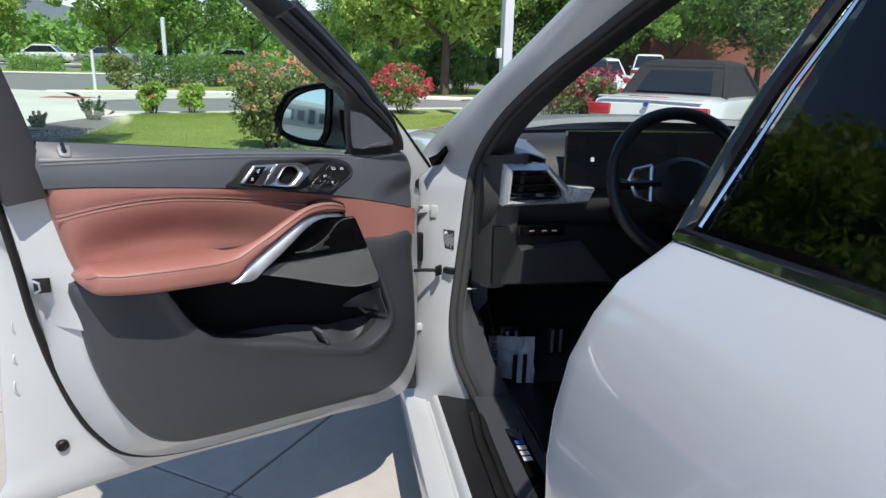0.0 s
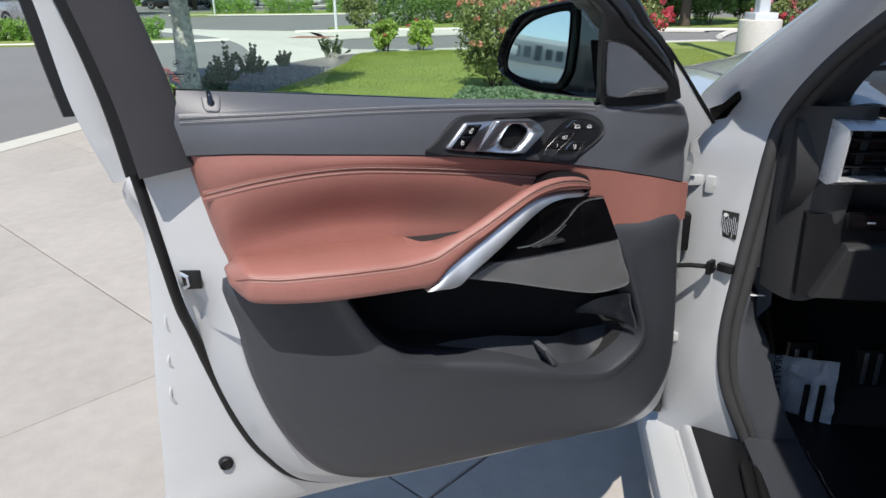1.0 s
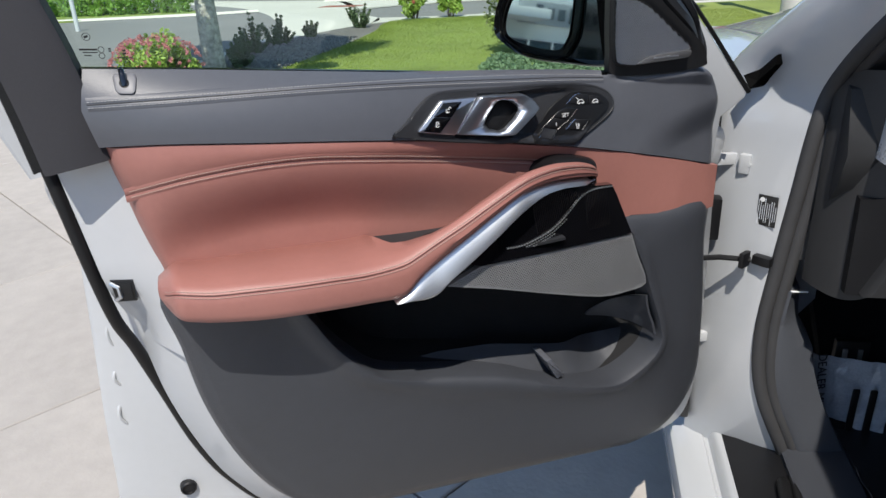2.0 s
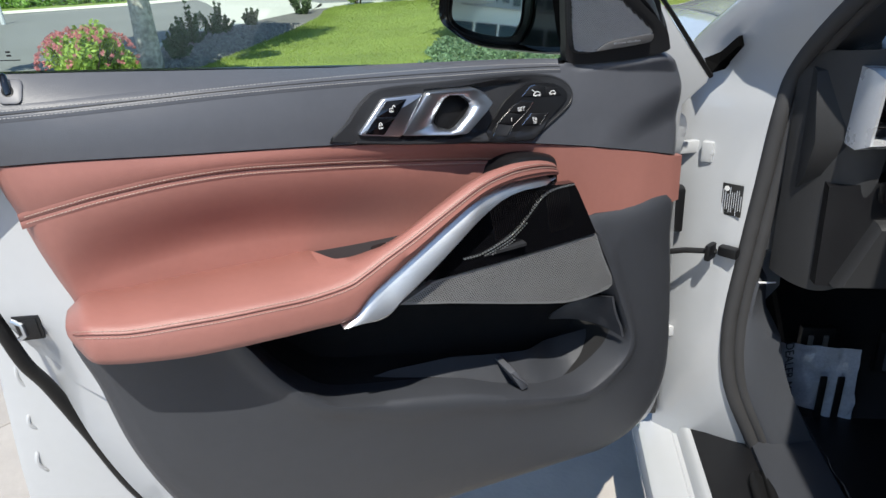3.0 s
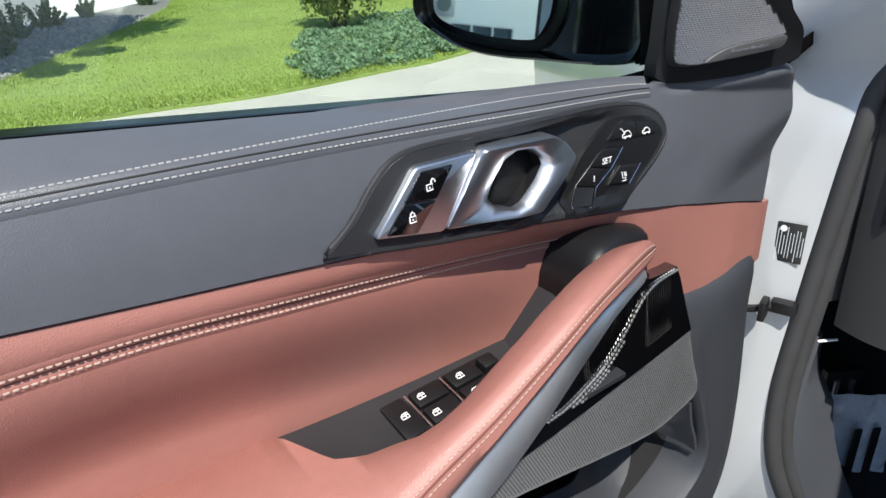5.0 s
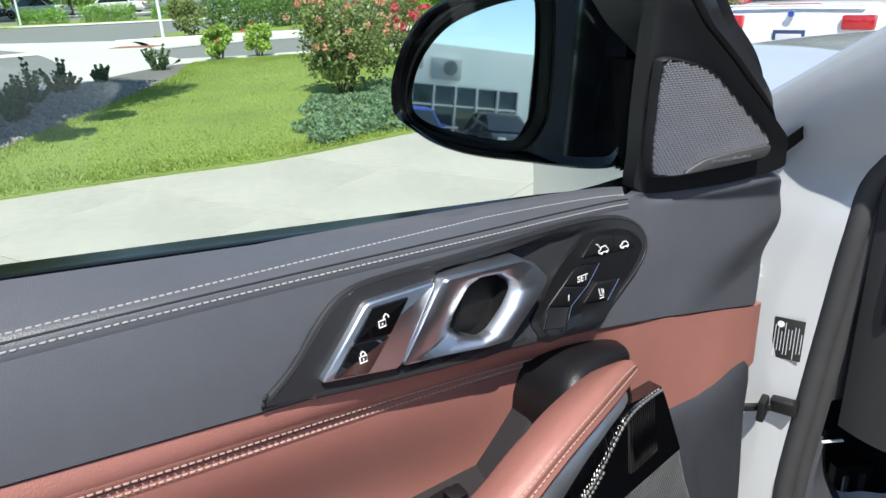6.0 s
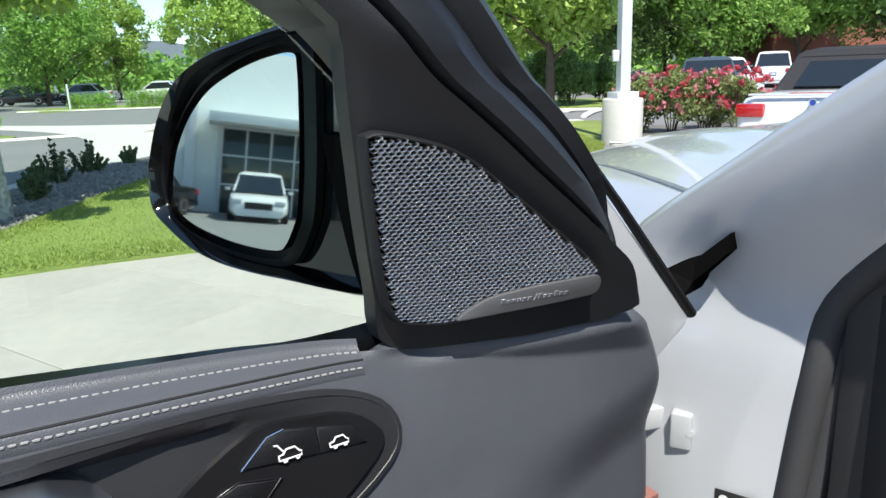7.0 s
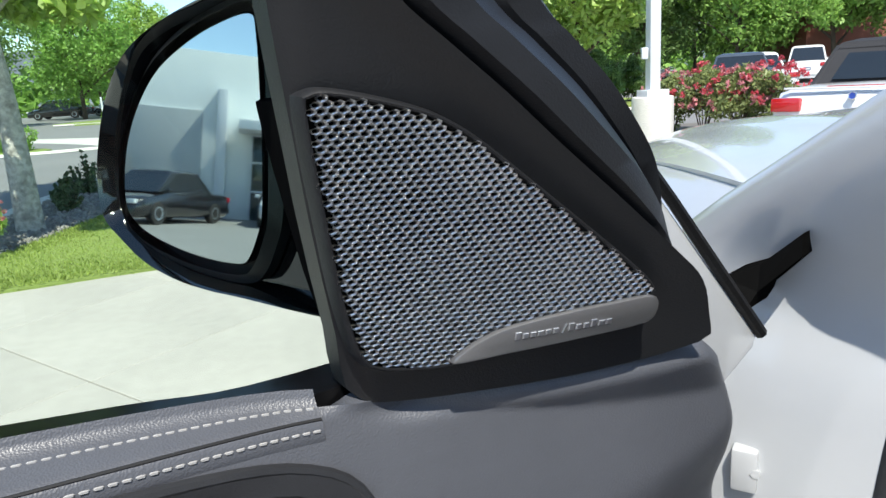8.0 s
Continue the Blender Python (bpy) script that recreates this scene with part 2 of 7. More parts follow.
def loft(rings, closed=True, cap0=False, cap1=False, bm=None):
    bm = bm or bmesh.new()
    vs = [[bm.verts.new(p) for p in r] for r in rings]
    k = len(rings[0])
    for a, b in zip(vs, vs[1:]):
        for i in range(k if closed else k - 1):
            j = (i + 1) % k
            bm.faces.new((a[i], a[j], b[j], b[i]))
    if cap0:
        bm.faces.new(vs[0][::-1])
    if cap1:
        bm.faces.new(vs[-1])
    return bm


def fixed(bm):
    bmesh.ops.recalc_face_normals(bm, faces=bm.faces)
    return bm


def surface(fn, nu, nv, bm=None):
    """A sheet of nu x nv cells from fn(s, t), both from 0 to 1."""
    bm = bm or bmesh.new()
    v = [[bm.verts.new(fn(i / nu, j / nv)) for j in range(nv + 1)] for i in range(nu + 1)]
    for i in range(nu):
        for j in range(nv):
            bm.faces.new((v[i][j], v[i + 1][j], v[i + 1][j + 1], v[i][j + 1]))
    return bm


def thick(bm, d):
    """Gives a sheet a thickness d against its normals."""
    bm.normal_update()
    bmesh.ops.solidify(bm, geom=bm.faces[:], thickness=d)
    return bm


def inset2(pts, d):
    """A closed 2D outline moved inwards by d."""
    k, out = len(pts), []
    area = sum(pts[i][0] * pts[(i + 1) % k][1] - pts[(i + 1) % k][0] * pts[i][1] for i in range(k))
    s = 1 if area > 0 else -1
    for i in range(k):
        a, b, c = Vector(pts[i - 1][:2]), Vector(pts[i][:2]), Vector(pts[(i + 1) % k][:2])
        e1, e2 = (b - a).normalized(), (c - b).normalized()
        n1, n2 = Vector((-e1.y, e1.x)) * s, Vector((-e2.y, e2.x)) * s
        nn = n1 + n2
        nn = nn / max(nn.length_squared * 0.5, 0.6) if nn.length > 1e-6 else n1
        out.append(b + nn * d)
    return out


def plate(outline, front, back, b=0.001, bm=None):
    """A plate in the door's frame: outline in (u, z), its front face at depth front (a number or a function of u, z), with a rounded rim b."""
    f = front if callable(front) else (lambda u, z: front)
    bk = back if callable(back) else (lambda u, z: back)
    o2 = inset2(outline, b)
    o1 = inset2(outline, b * 0.3)
    rings = [[(p[0], f(p[0], p[1]), p[1]) for p in o2],
             [(p[0], f(p[0], p[1]) + b * 0.3, p[1]) for p in o1],
             [(p[0], f(p[0], p[1]) + b, p[1]) for p in outline],
             [(p[0], bk(p[0], p[1]), p[1]) for p in outline]]
    bm = loft(rings, True, True, True, bm)
    return fixed(bm)


def rounded(poly, r, n=4):
    """A closed outline with rounded corners."""
    out, k = [], len(poly)
    for i in range(k):
        a, b, c = Vector(poly[i - 1]), Vector(poly[i]), Vector(poly[(i + 1) % k])
        p, q = b + (a - b).normalized() * r, b + (c - b).normalized() * r
        for j in range(n + 1):
            t = j / n
            out.append(p * (1 - t) ** 2 + b * 2 * t * (1 - t) + q * t * t)
    return out


def tube(path, r, n=8, closed=False, bm=None, flat=1.0):
    """A round bar along a path; r is a number or a list."""
    bm = bm or bmesh.new()
    pts = [Vector(p) for p in path]
    k = len(pts)
    rings, up = [], None
    for i, p in enumerate(pts):
        a = pts[i - 1] if (closed or i > 0) else p
        c = pts[(i + 1) % k] if (closed or i < k - 1) else p
        t = (c - a).normalized()
        if up is None:
            up = Vector((0, 0, 1)) if abs(t.z) < 0.9 else Vector((1, 0, 0))
        side = t.cross(up).normalized()
        up = side.cross(t).normalized()
        rr = r[i] if isinstance(r, (list, tuple)) else r
        rings.append([p + side * math.cos(q * math.tau / n) * rr + up * math.sin(q * math.tau / n) * rr * flat for q in range(n)])
    if closed:
        rings.append(rings[0])
        loft(rings, True, bm=bm)
        bmesh.ops.remove_doubles(bm, verts=bm.verts, dist=1e-6)
        return fixed(bm)
    return fixed(loft(rings, True, True, True, bm))


def block(c, s, b=0.0, bm=None, rz=0.0, segs=2):
    """A box of size s round c, with rounded edges b."""
    own = bmesh.new()
    bmesh.ops.create_cube(own, size=1, matrix=Matrix.Translation(c) @ Matrix.Rotation(rz, 4, "Z") @ Matrix.Diagonal((*s, 1)))
    if b:
        bmesh.ops.bevel(own, geom=own.edges[:], offset=b, segments=segs, affect="EDGES", profile=0.6)
    if bm is None:
        return own
    me = bpy.data.meshes.new("tmp")
    own.to_mesh(me)
    own.free()
    bm.from_mesh(me)
    bpy.data.meshes.remove(me)
    return bm


def rod(p, q, r, n=12, bm=None, r2=None):
    return tube([p, q], [r, r if r2 is None else r2], n, bm=bm)


def stitches(path, pitch, length, r, bm=None, lift=None):
    """A row of thread stitches along a path."""
    bm = bm or bmesh.new()
    pts = [Vector(p) for p in path]
    cum = [0.0]
    for a, b in zip(pts, pts[1:]):
        cum.append(cum[-1] + (b - a).length)
    s = pitch / 2
    while s < cum[-1]:
        i = max(k for k in range(len(cum)) if cum[k] <= s)
        i = min(i, len(pts) - 2)
        f = (s - cum[i]) / max(cum[i + 1] - cum[i], 1e-9)
        c = pts[i].lerp(pts[i + 1], f)
        t = (pts[i + 1] - pts[i]).normalized()
        sd = t.cross(Vector((0, -1, 0))).normalized()
        up = Vector((0, -1, 0))
        vs = [bm.verts.new(c + t * length * e - up * r * 0.6) for e in (-0.55, 0.55)]
        ring = [[bm.verts.new(c + t * length * e + sd * r * math.cos(q) + up * r * math.sin(q)) for q in (-0.6, 0.8, 2.3, 3.7)] for e in (-0.35, 0.35)]
        for k in range(4):
            j = (k + 1) % 4
            bm.faces.new((ring[0][k], ring[0][j], ring[1][j], ring[1][k]))
            bm.faces.new((vs[0], ring[0][j], ring[0][k]))
            bm.faces.new((vs[1], ring[1][k], ring[1][j]))
        s += pitch
    return fixed(bm)


def letters(body, size, m, material, parent, name="lettering", label="", depth=0.0006):
    cu = bpy.data.curves.new(name, "FONT")
    cu.body, cu.size, cu.extrude = body, size, depth
    cu.align_x, cu.align_y = "CENTER", "CENTER"
    tmp = bpy.data.objects.new(name, cu)
    scene.collection.objects.link(tmp)
    bpy.context.view_layer.update()
    me = bpy.data.meshes.new_from_object(tmp.evaluated_get(bpy.context.evaluated_depsgraph_get()))
    bpy.data.objects.remove(tmp)
    me.materials.clear()
    me.materials.append(material)
    ob = new(name, me)
    ob.parent = parent
    ob.matrix_parent_inverse = world_of(parent).inverted()
    ob.matrix_basis = m
    return tagged(ob, label=label)


def filled(outline, fn, back, step=0.004):
    """A plate whose front follows fn, cut into a fine net."""
    bm = bmesh.new()
    vs = [bm.verts.new((p[0], 0, p[1])) for p in outline]
    f = bm.faces.new(vs)
    lo_u, hi_u = min(p[0] for p in outline), max(p[0] for p in outline)
    lo_z, hi_z = min(p[1] for p in outline), max(p[1] for p in outline)
    for k in range(1, int((hi_u - lo_u) / step)):
        bmesh.ops.bisect_plane(bm, geom=bm.verts[:] + bm.edges[:] + bm.faces[:], plane_co=(lo_u + k * step, 0, 0), plane_no=(1, 0, 0))
    for k in range(1, int((hi_z - lo_z) / step)):
        bmesh.ops.bisect_plane(bm, geom=bm.verts[:] + bm.edges[:] + bm.faces[:], plane_co=(0, 0, lo_z + k * step), plane_no=(0, 0, 1))
    for v in bm.verts:
        v.co.y = fn(v.co.x, v.co.z)
    ext = bmesh.ops.extrude_face_region(bm, geom=bm.faces[:])
    for v in ext["geom"]:
        if isinstance(v, bmesh.types.BMVert):
            v.co.y = back(v.co.x, v.co.z) if callable(back) else back
    return fixed(bm)


def sweep(stations, n=4, **kw):
    """A loft through stations, each a list of corner points, smoothed along the way."""
    k = len(stations[0])
    lines = [cat([s[i] for s in stations], n) for i in range(k)]
    return fixed(loft([[ln[j] for ln in lines] for j in range(len(lines[0]))], True, True, True))


# ---- the white car and its open door ----
suv = thing("suv", pose(1.3, 1.0, 0), "white suv with its driver door wide open, parked on concrete", "car")
DOOR = pose(0, 1.671, 0, 0, 0, 31.6)


def shell():
    """The painted door shell: rings from the trim's edge over the seal line to the skin."""
    a = cat([(-0.50, 1.12), (-0.487, 1.03), (-0.472, 0.93), (-0.463, 0.855), (-0.448, 0.754), (-0.413, 0.649), (-0.363, 0.569), (-0.305, 0.529), (-0.2, 0.509), (0.007, 0.493),
             (0.2, 0.478), (0.33, 0.495), (0.39, 0.584), (0.39, 0.715), (0.376, 0.92), (0.365, 1.03), (0.2, 1.05), (-0.2, 1.11)], 6, True)
    b = cat([(-0.566, 1.10), (-0.55, 1.0), (-0.534, 0.93), (-0.523, 0.85), (-0.505, 0.735), (-0.474, 0.63), (-0.436, 0.55), (-0.375, 0.478), (-0.25, 0.437), (0.0, 0.415),
             (0.2, 0.402), (0.40, 0.385), (0.478, 0.45), (0.484, 0.70), (0.478, 0.92), (0.47, 1.03), (0.2, 1.05), (-0.2, 1.11)], 6, True)
    c = cat([(-0.566, 1.09), (-0.575, 0.98), (-0.583, 0.88), (-0.590, 0.80), (-0.600, 0.69), (-0.607, 0.58), (-0.615, 0.49), (-0.622, 0.418), (-0.27, 0.402), (0.04, 0.374),
             (0.2, 0.366), (0.43, 0.350), (0.500, 0.42), (0.500, 0.70), (0.492, 0.92), (0.485, 1.03), (0.2, 1.05), (-0.2, 1.11)], 6, True)
    k = len(a)
    z0 = 1.10

    def ring(p, w, q=None, f=0.0):
        out = []
        for x, y in zip(p, q or p):
            m = x.lerp(y, f)
            out.append((m.x, w + max(0.0, 0.09 - w) * 0.75 * sm(m.y, 0.86, 0.97) * (1 if m.x < 0 else 0), m.y))
        return out
    rings = [ring(a, 0.02), ring(a, 0.035), ring(a, 0.04), ring(a, 0.05, b, 0.15), ring(a, 0.10, b, 0.92), ring(b, 0.118), ring(b, 0.128, c, 0.12),
             ring(b, 0.140, c, 0.5), ring(b, 0.147, c, 0.9), ring(c, 0.152), ring(c, 0.160), ring(c, 0.175, a, 0.03), ring(c, 0.20, a, 0.3), ring(c, 0.215, a, 0.7)]
    return fixed(loft(rings, True, False, True))


door = part("driver_door", shell(), M_PAINT_IN, suv, "open white painted driver door with red-brown and dark grey trim", DOOR, 50)


def dpart(name, bm, material, label="", smooth=40, kind=""):
    return part(name, bm, material, door, label, DOOR, smooth, kind)


# pressed ribs and the plug of the shell's lower corner
for u, z, h in [(-0.562, 0.83, 0.05), (-0.568, 0.76, 0.03), (-0.574, 0.695, 0.04), (-0.536, 0.63, 0.07)]:
    dpart("pressed_rib", tube(cat([(u, 0.146, z + h / 2), (u - 0.004, 0.142, z), (u + 0.006, 0.146, z - h / 2)], 4), [0.001] + [0.0028] * 7 + [0.001], 8), M_PAINT_IN)
PLUG = (-0.505, 0.135, 0.542)
dpart("drain_plug", fixed(loft([[(PLUG[0] + r * math.cos(q * math.tau / 20), w, PLUG[2] + r * math.sin(q * math.tau / 20)) for q in range(20)]
                                for r, w in ((0.004, 0.129), (0.0085, 0.129), (0.010, 0.125), (0.0125, 0.127), (0.014, 0.143))], True, True)), M_BLACK, "black rubber plug")
dpart("door_seal", tube(cat([(-0.602, 0.055, 1.33), (-0.586, 0.070, 1.21), (-0.573, 0.069, 1.117), (-0.554, 0.063, 0.984), (-0.541, 0.074, 0.89), (-0.528, 0.100, 0.83), (-0.506, 0.12, 0.735), (-0.475, 0.12, 0.63), (-0.437, 0.12, 0.55), (-0.376, 0.12, 0.48),
                             (-0.25, 0.12, 0.439), (0.0, 0.12, 0.417), (0.2, 0.12, 0.407), (0.36, 0.12, 0.418)], 6), 0.0085, 10), M_RUBBER, "black rubber seal")
JAMB_Z, JAMB_U = [0.84, 0.89, 0.984, 1.117, 1.15], [-0.522, -0.531, -0.545, -0.564, -0.570]


def jamb_face(s, t):
    z = 0.84 + 0.279 * t
    u = ip(z, JAMB_Z, JAMB_U) * (1 - s) + (ip(z, [0.84, 0.912, 0.97, 1.0334, 1.1015, 1.15], [-0.455, -0.459, -0.4625, -0.478, -0.492, -0.499])) * s
    low = 1 - sm(z, 0.83, 0.96)
    return (u, 0.030 + 0.006 * low + (-0.472 - u) * (0.38 + 1.3 * low), z)


dpart("jamb_face", fixed(thick(surface(jamb_face, 12, 14), 0.006)), M_PAINT_IN, "", 60)
# latch in the end face
latch = dpart("door_latch", plate(cat([(-0.533, 0.9545), (-0.5045, 0.9545), (-0.505, 0.924), (-0.5305, 0.923)], 1, True), lambda u, z: 0.029 + (-0.472 - u) * 0.38, 0.12, 0.002), M_BLACK, "black latch with a silver claw")
part("latch_slot", plate([(-0.529, 0.950), (-0.508, 0.951), (-0.508, 0.928), (-0.527, 0.927)], lambda u, z: 0.0275 + (-0.472 - u) * 0.38, 0.11, 0.001), M_BLACK, latch, "black slot", DOOR)
part("latch_claw", tube([(-0.533, 0.053, 0.950), (-0.524, 0.047, 0.945), (-0.523, 0.046, 0.932), (-0.531, 0.052, 0.926)], 0.003, 8), M_SILVER, latch, "", DOOR)

# window frame of the door: inner trim, white outside, rubber
def line3(u, z, w):
    """A smooth line of the trim: its height and depth by u."""
    p = cat(list(zip(u, z, w)), 6)
    return [q.x for q in p], [q.y for q in p], [q.z for q in p]


TOP_U, TOP_Z, TOP_W = line3([-0.51, -0.5, -0.4, -0.31, -0.22, -0.13, -0.04, 0.05, 0.14, 0.172, 0.20, 0.2455, 0.28, 0.306, 0.39],
                            [1.2236, 1.2228, 1.2139, 1.2045, 1.195, 1.1853, 1.1758, 1.1664, 1.1572, 1.1545, 1.153, 1.1555, 1.1595, 1.161, 1.161],
                            [0.024, 0.020, 0.014, 0.0125, 0.0125, 0.013, 0.0127, 0.012, 0.0104, 0.0, -0.014, -0.032, -0.046, -0.050, -0.050])
BOT_U, BOT_Z, BOT_W = line3([-0.515, -0.5, -0.455, -0.415, -0.339, -0.264, -0.188, -0.113, -0.037, 0.038, 0.114, 0.189, 0.265, 0.34, 0.362, 0.385],
                            [1.135, 1.1354, 1.1363, 1.1349, 1.128, 1.1204, 1.1119, 1.1015, 1.089, 1.0754, 1.0606, 1.0433, 1.024, 1.0034, 0.9968, 0.992],
                            [0.010, 0.004, -0.014, -0.024, -0.032, -0.034, -0.0335, -0.0306, -0.0276, -0.025, -0.0224, -0.0194, -0.0151, -0.0097, -0.0065, -0.004])


def frame_strip(inner, outer, w0, w1, material, name, label):
    """A bar of the window frame between two curves."""
    i, o = cat(inner, 6), cat(outer, 6)
    rings = [[(a.x, w0, a.y), (a.x * 0.9 + b.x * 0.1, w0 - 0.004, a.y * 0.9 + b.y * 0.1), (a.x * 0.1 + b.x * 0.9, w0 - 0.004, a.y * 0.1 + b.y * 0.9), (b.x, w0, b.y), (b.x, w1, b.y), (a.x, w1, a.y)] for a, b in zip(i, o)]
    return dpart(name, fixed(loft(rings, True, True, True)), material, label)


R_IN = [(-0.495, 1.12), (-0.507, 1.22), (-0.541, 1.345), (-0.575, 1.455), (-0.575, 1.53), (-0.53, 1.575), (-0.40, 1.595), (-0.22, 1.565), (-0.0715, 1.498), (0.0904, 1.3604), (0.160, 1.309)]
R_OUT = [(-0.566, 1.11), (-0.582, 1.215), (-0.615, 1.345), (-0.65, 1.46), (-0.65, 1.58), (-0.575, 1.635), (-0.40, 1.66), (-0.18, 1.63), (-0.03, 1.55), (0.10, 1.425), (0.20, 1.315)]
R_OUT2 = [(-0.584, 1.105), (-0.60, 1.215), (-0.633, 1.35), (-0.67, 1.46), (-0.67, 1.60), (-0.585, 1.655), (-0.40, 1.68), (-0.17, 1.65), (-0.01, 1.565), (0.12, 1.44), (0.222, 1.325)]
frame_strip(R_IN[:6], R_OUT[:6], 0.012, 0.06, M_PILLAR, "pillar_trim", "dark grey window pillar trim")
frame_strip(R_IN[5:], R_OUT[5:], 0.012, 0.06, M_BLACK, "front_frame_trim", "black window frame trim")
frame_strip(R_OUT[:6], R_OUT2[:6], 0.05, 0.12, M_RUBBER, "frame_seal", "black rubber frame seal")
frame_strip([(-0.572, 1.085), (-0.585, 1.20), (-0.612, 1.345), (-0.645, 1.48)], [(-0.605, 1.08), (-0.640, 1.195), (-0.662, 1.345), (-0.695, 1.48)], 0.13, 0.19, M_PAINT, "outer_pillar", "white painted outer pillar")
frame_strip([(-0.634, 1.18), (-0.645, 1.25), (-0.662, 1.355), (-0.695, 1.485)], [(-0.655, 1.18), (-0.667, 1.25), (-0.683, 1.355), (-0.715, 1.485)], 0.15, 0.20, M_BLACK, "pillar_cover", "black outer pillar cover")

# window pane
pane = cat(R_IN[1:], 5) + [Vector((0.215, 1.25)), Vector((0.225, 1.12)), Vector((-0.2, 1.12)), Vector((-0.49, 1.12))]
gl = dpart("window_glass", loft([[(p.x, 0.062, p.y) for p in pane], [(p.x, 0.066, p.y) for p in pane]], True, True, True), M_GLASS, "clear green-tinted side window", 0)
gl.visible_shadow = False



SEAM_ROLL = ((-0.0090, 0.0006), (-0.0070, -0.0003), (-0.0050, -0.0009), (-0.0028, -0.0010), (-0.0013, -0.0008), (0.0, -0.0003), (0.0013, -0.0008), (0.0028, -0.0010), (0.0050, -0.0009), (0.0070, -0.0003), (0.0090, 0.0006))


def seam_strip(line, wf):
    """Two soft rolls of skin either side of a sewn seam."""
    return fixed(loft([[(p.x, wf(p.x, p.y + dz) + dw, p.y + dz) for dz, dw in SEAM_ROLL] for p in line], False))


# upper trim
ST_U, ST_Z, ST_W = line3([-0.515, -0.505, -0.46, -0.418, -0.346, -0.273, -0.201, -0.129, -0.057, 0.016, 0.088, 0.16, 0.20, 0.25, 0.30, 0.385],
                         [1.1857, 1.1857, 1.1861, 1.1858, 1.1848, 1.1833, 1.1805, 1.1767, 1.1718, 1.1659, 1.160, 1.1524, 1.146, 1.138, 1.133, 1.118],
                         [0.008, 0.004, -0.008, -0.015, -0.0195, -0.021, -0.0208, -0.0195, -0.0165, -0.0114, -0.0053, 0.0009, -0.006, -0.021, -0.034, -0.034])
STITCH = [Vector((u, z)) for u, z in zip(ST_U, ST_Z) if -0.506 < u < 0.166]
RIGHT_Z, RIGHT_U = [0.990, 0.998, 1.04, 1.0785, 1.103, 1.1265, 1.1447, 1.157, 1.162], [0.371, 0.381, 0.376, 0.367, 0.358, 0.348, 0.333, 0.316, 0.306]


# outline of the handle's recess
ESC = cat([(-0.1664, 1.115), (-0.1472, 1.1279), (-0.1303, 1.1446), (-0.1174, 1.1547), (-0.1051, 1.1595), (-0.0913, 1.1608), (-0.0654, 1.160), (-0.0303, 1.1578), (0.009, 1.156), (0.0478, 1.1542), (0.0842, 1.152), (0.1169, 1.1478), (0.1443, 1.1412), (0.164, 1.1308), (0.1715, 1.1165), (0.1637, 1.1032), (0.1325, 1.0869)], 3) + [
    Vector(p) for p in ((0.1032, 1.0709), (0.0652, 1.0755), (0.0359, 1.080), (0.0051, 1.0855), (-0.012, 1.0865), (-0.0838, 1.0985), (-0.1363, 1.109))]
ESC_2 = [(p.x, p.y) for p in ESC]


def rim_gap(u, z):
    """Distance to the surround's outline."""
    best = 1.0
    for a, b in zip(ESC_2, ESC_2[1:] + ESC_2[:1]):
        dx, dy = b[0] - a[0], b[1] - a[1]
        k = min(max(((u - a[0]) * dx + (z - a[1]) * dy) / (dx * dx + dy * dy + 1e-12), 0), 1)
        best = min(best, math.hypot(u - a[0] - k * dx, z - a[1] - k * dy))
    return best


def inside(p, poly):
    c = False
    for i in range(len(poly)):
        a, b = poly[i - 1], poly[i]
        if (a[1] > p[1]) != (b[1] > p[1]) and p[0] < (b[0] - a[0]) * (p[1] - a[1]) / (b[1] - a[1]) + a[0]:
            c = not c
    return c


def trim_w(u, z):
    zb, zs, zt = ip(u, BOT_U, BOT_Z), ip(u, ST_U, ST_Z), ip(u, TOP_U, TOP_Z)
    wb, ws, wt = ip(u, BOT_U, BOT_W), ip(u, ST_U, ST_W), ip(u, TOP_U, TOP_W)
    k = sm(u, 0.15, 0.25)
    if z < zs:
        f = min(max((z - zb) / (zs - zb), 0), 1)
        fc = ip(u, [0.2, 0.26, 0.335, 0.37], [0.2, 0.40, 0.70, 0.8])
        w = (wb + (ws - wb) * f - 0.003 * math.sin(math.pi * f)) * (1 - k) + (wb + (ws - wb) * (0.25 * f + 0.75 * sm(f, fc - 0.35, fc + 0.2))) * k
    else:
        g = min((z - zs) / max(zt - zs, 0.004), 1)
        w = ws + (wt - ws) * g ** (1.3 - 0.3 * k)
    right = ip(z, RIGHT_Z, RIGHT_U)
    w += 0.03 * max(0, (u - right + 0.03) / 0.03) ** 3
    w += 0.012 * max(0, (z - zt + 0.012) / 0.012) ** 2 * sm(u, 0.17, 0.2)
    return w


def trim_fn(s, t):
    u, z = 0.0, 1.1
    for _ in range(6):
        zb, zt = ip(u, BOT_U, BOT_Z), ip(u, TOP_U, TOP_Z)
        z = zb + (zt - zb) * t
        left, right = ip(z, [1.13, 1.18, 1.222], [-0.5015, -0.512, -0.503]), ip(z, RIGHT_Z, RIGHT_U)
        u = left + (right - left) * s
    w = trim_w(u, z)
    if -0.17 < u < 0.175 and inside((u, z), ESC_2):
        w += 0.02 * sm(rim_gap(u, z), 0.001, 0.006)
    if t == 0:
        w += 0.012
    return (u, w, z)


upper = dpart("upper_trim", fixed(thick(surface(trim_fn, 230, 64), 0.008)), M_GREY, "dark grey leatherette upper trim", 60)


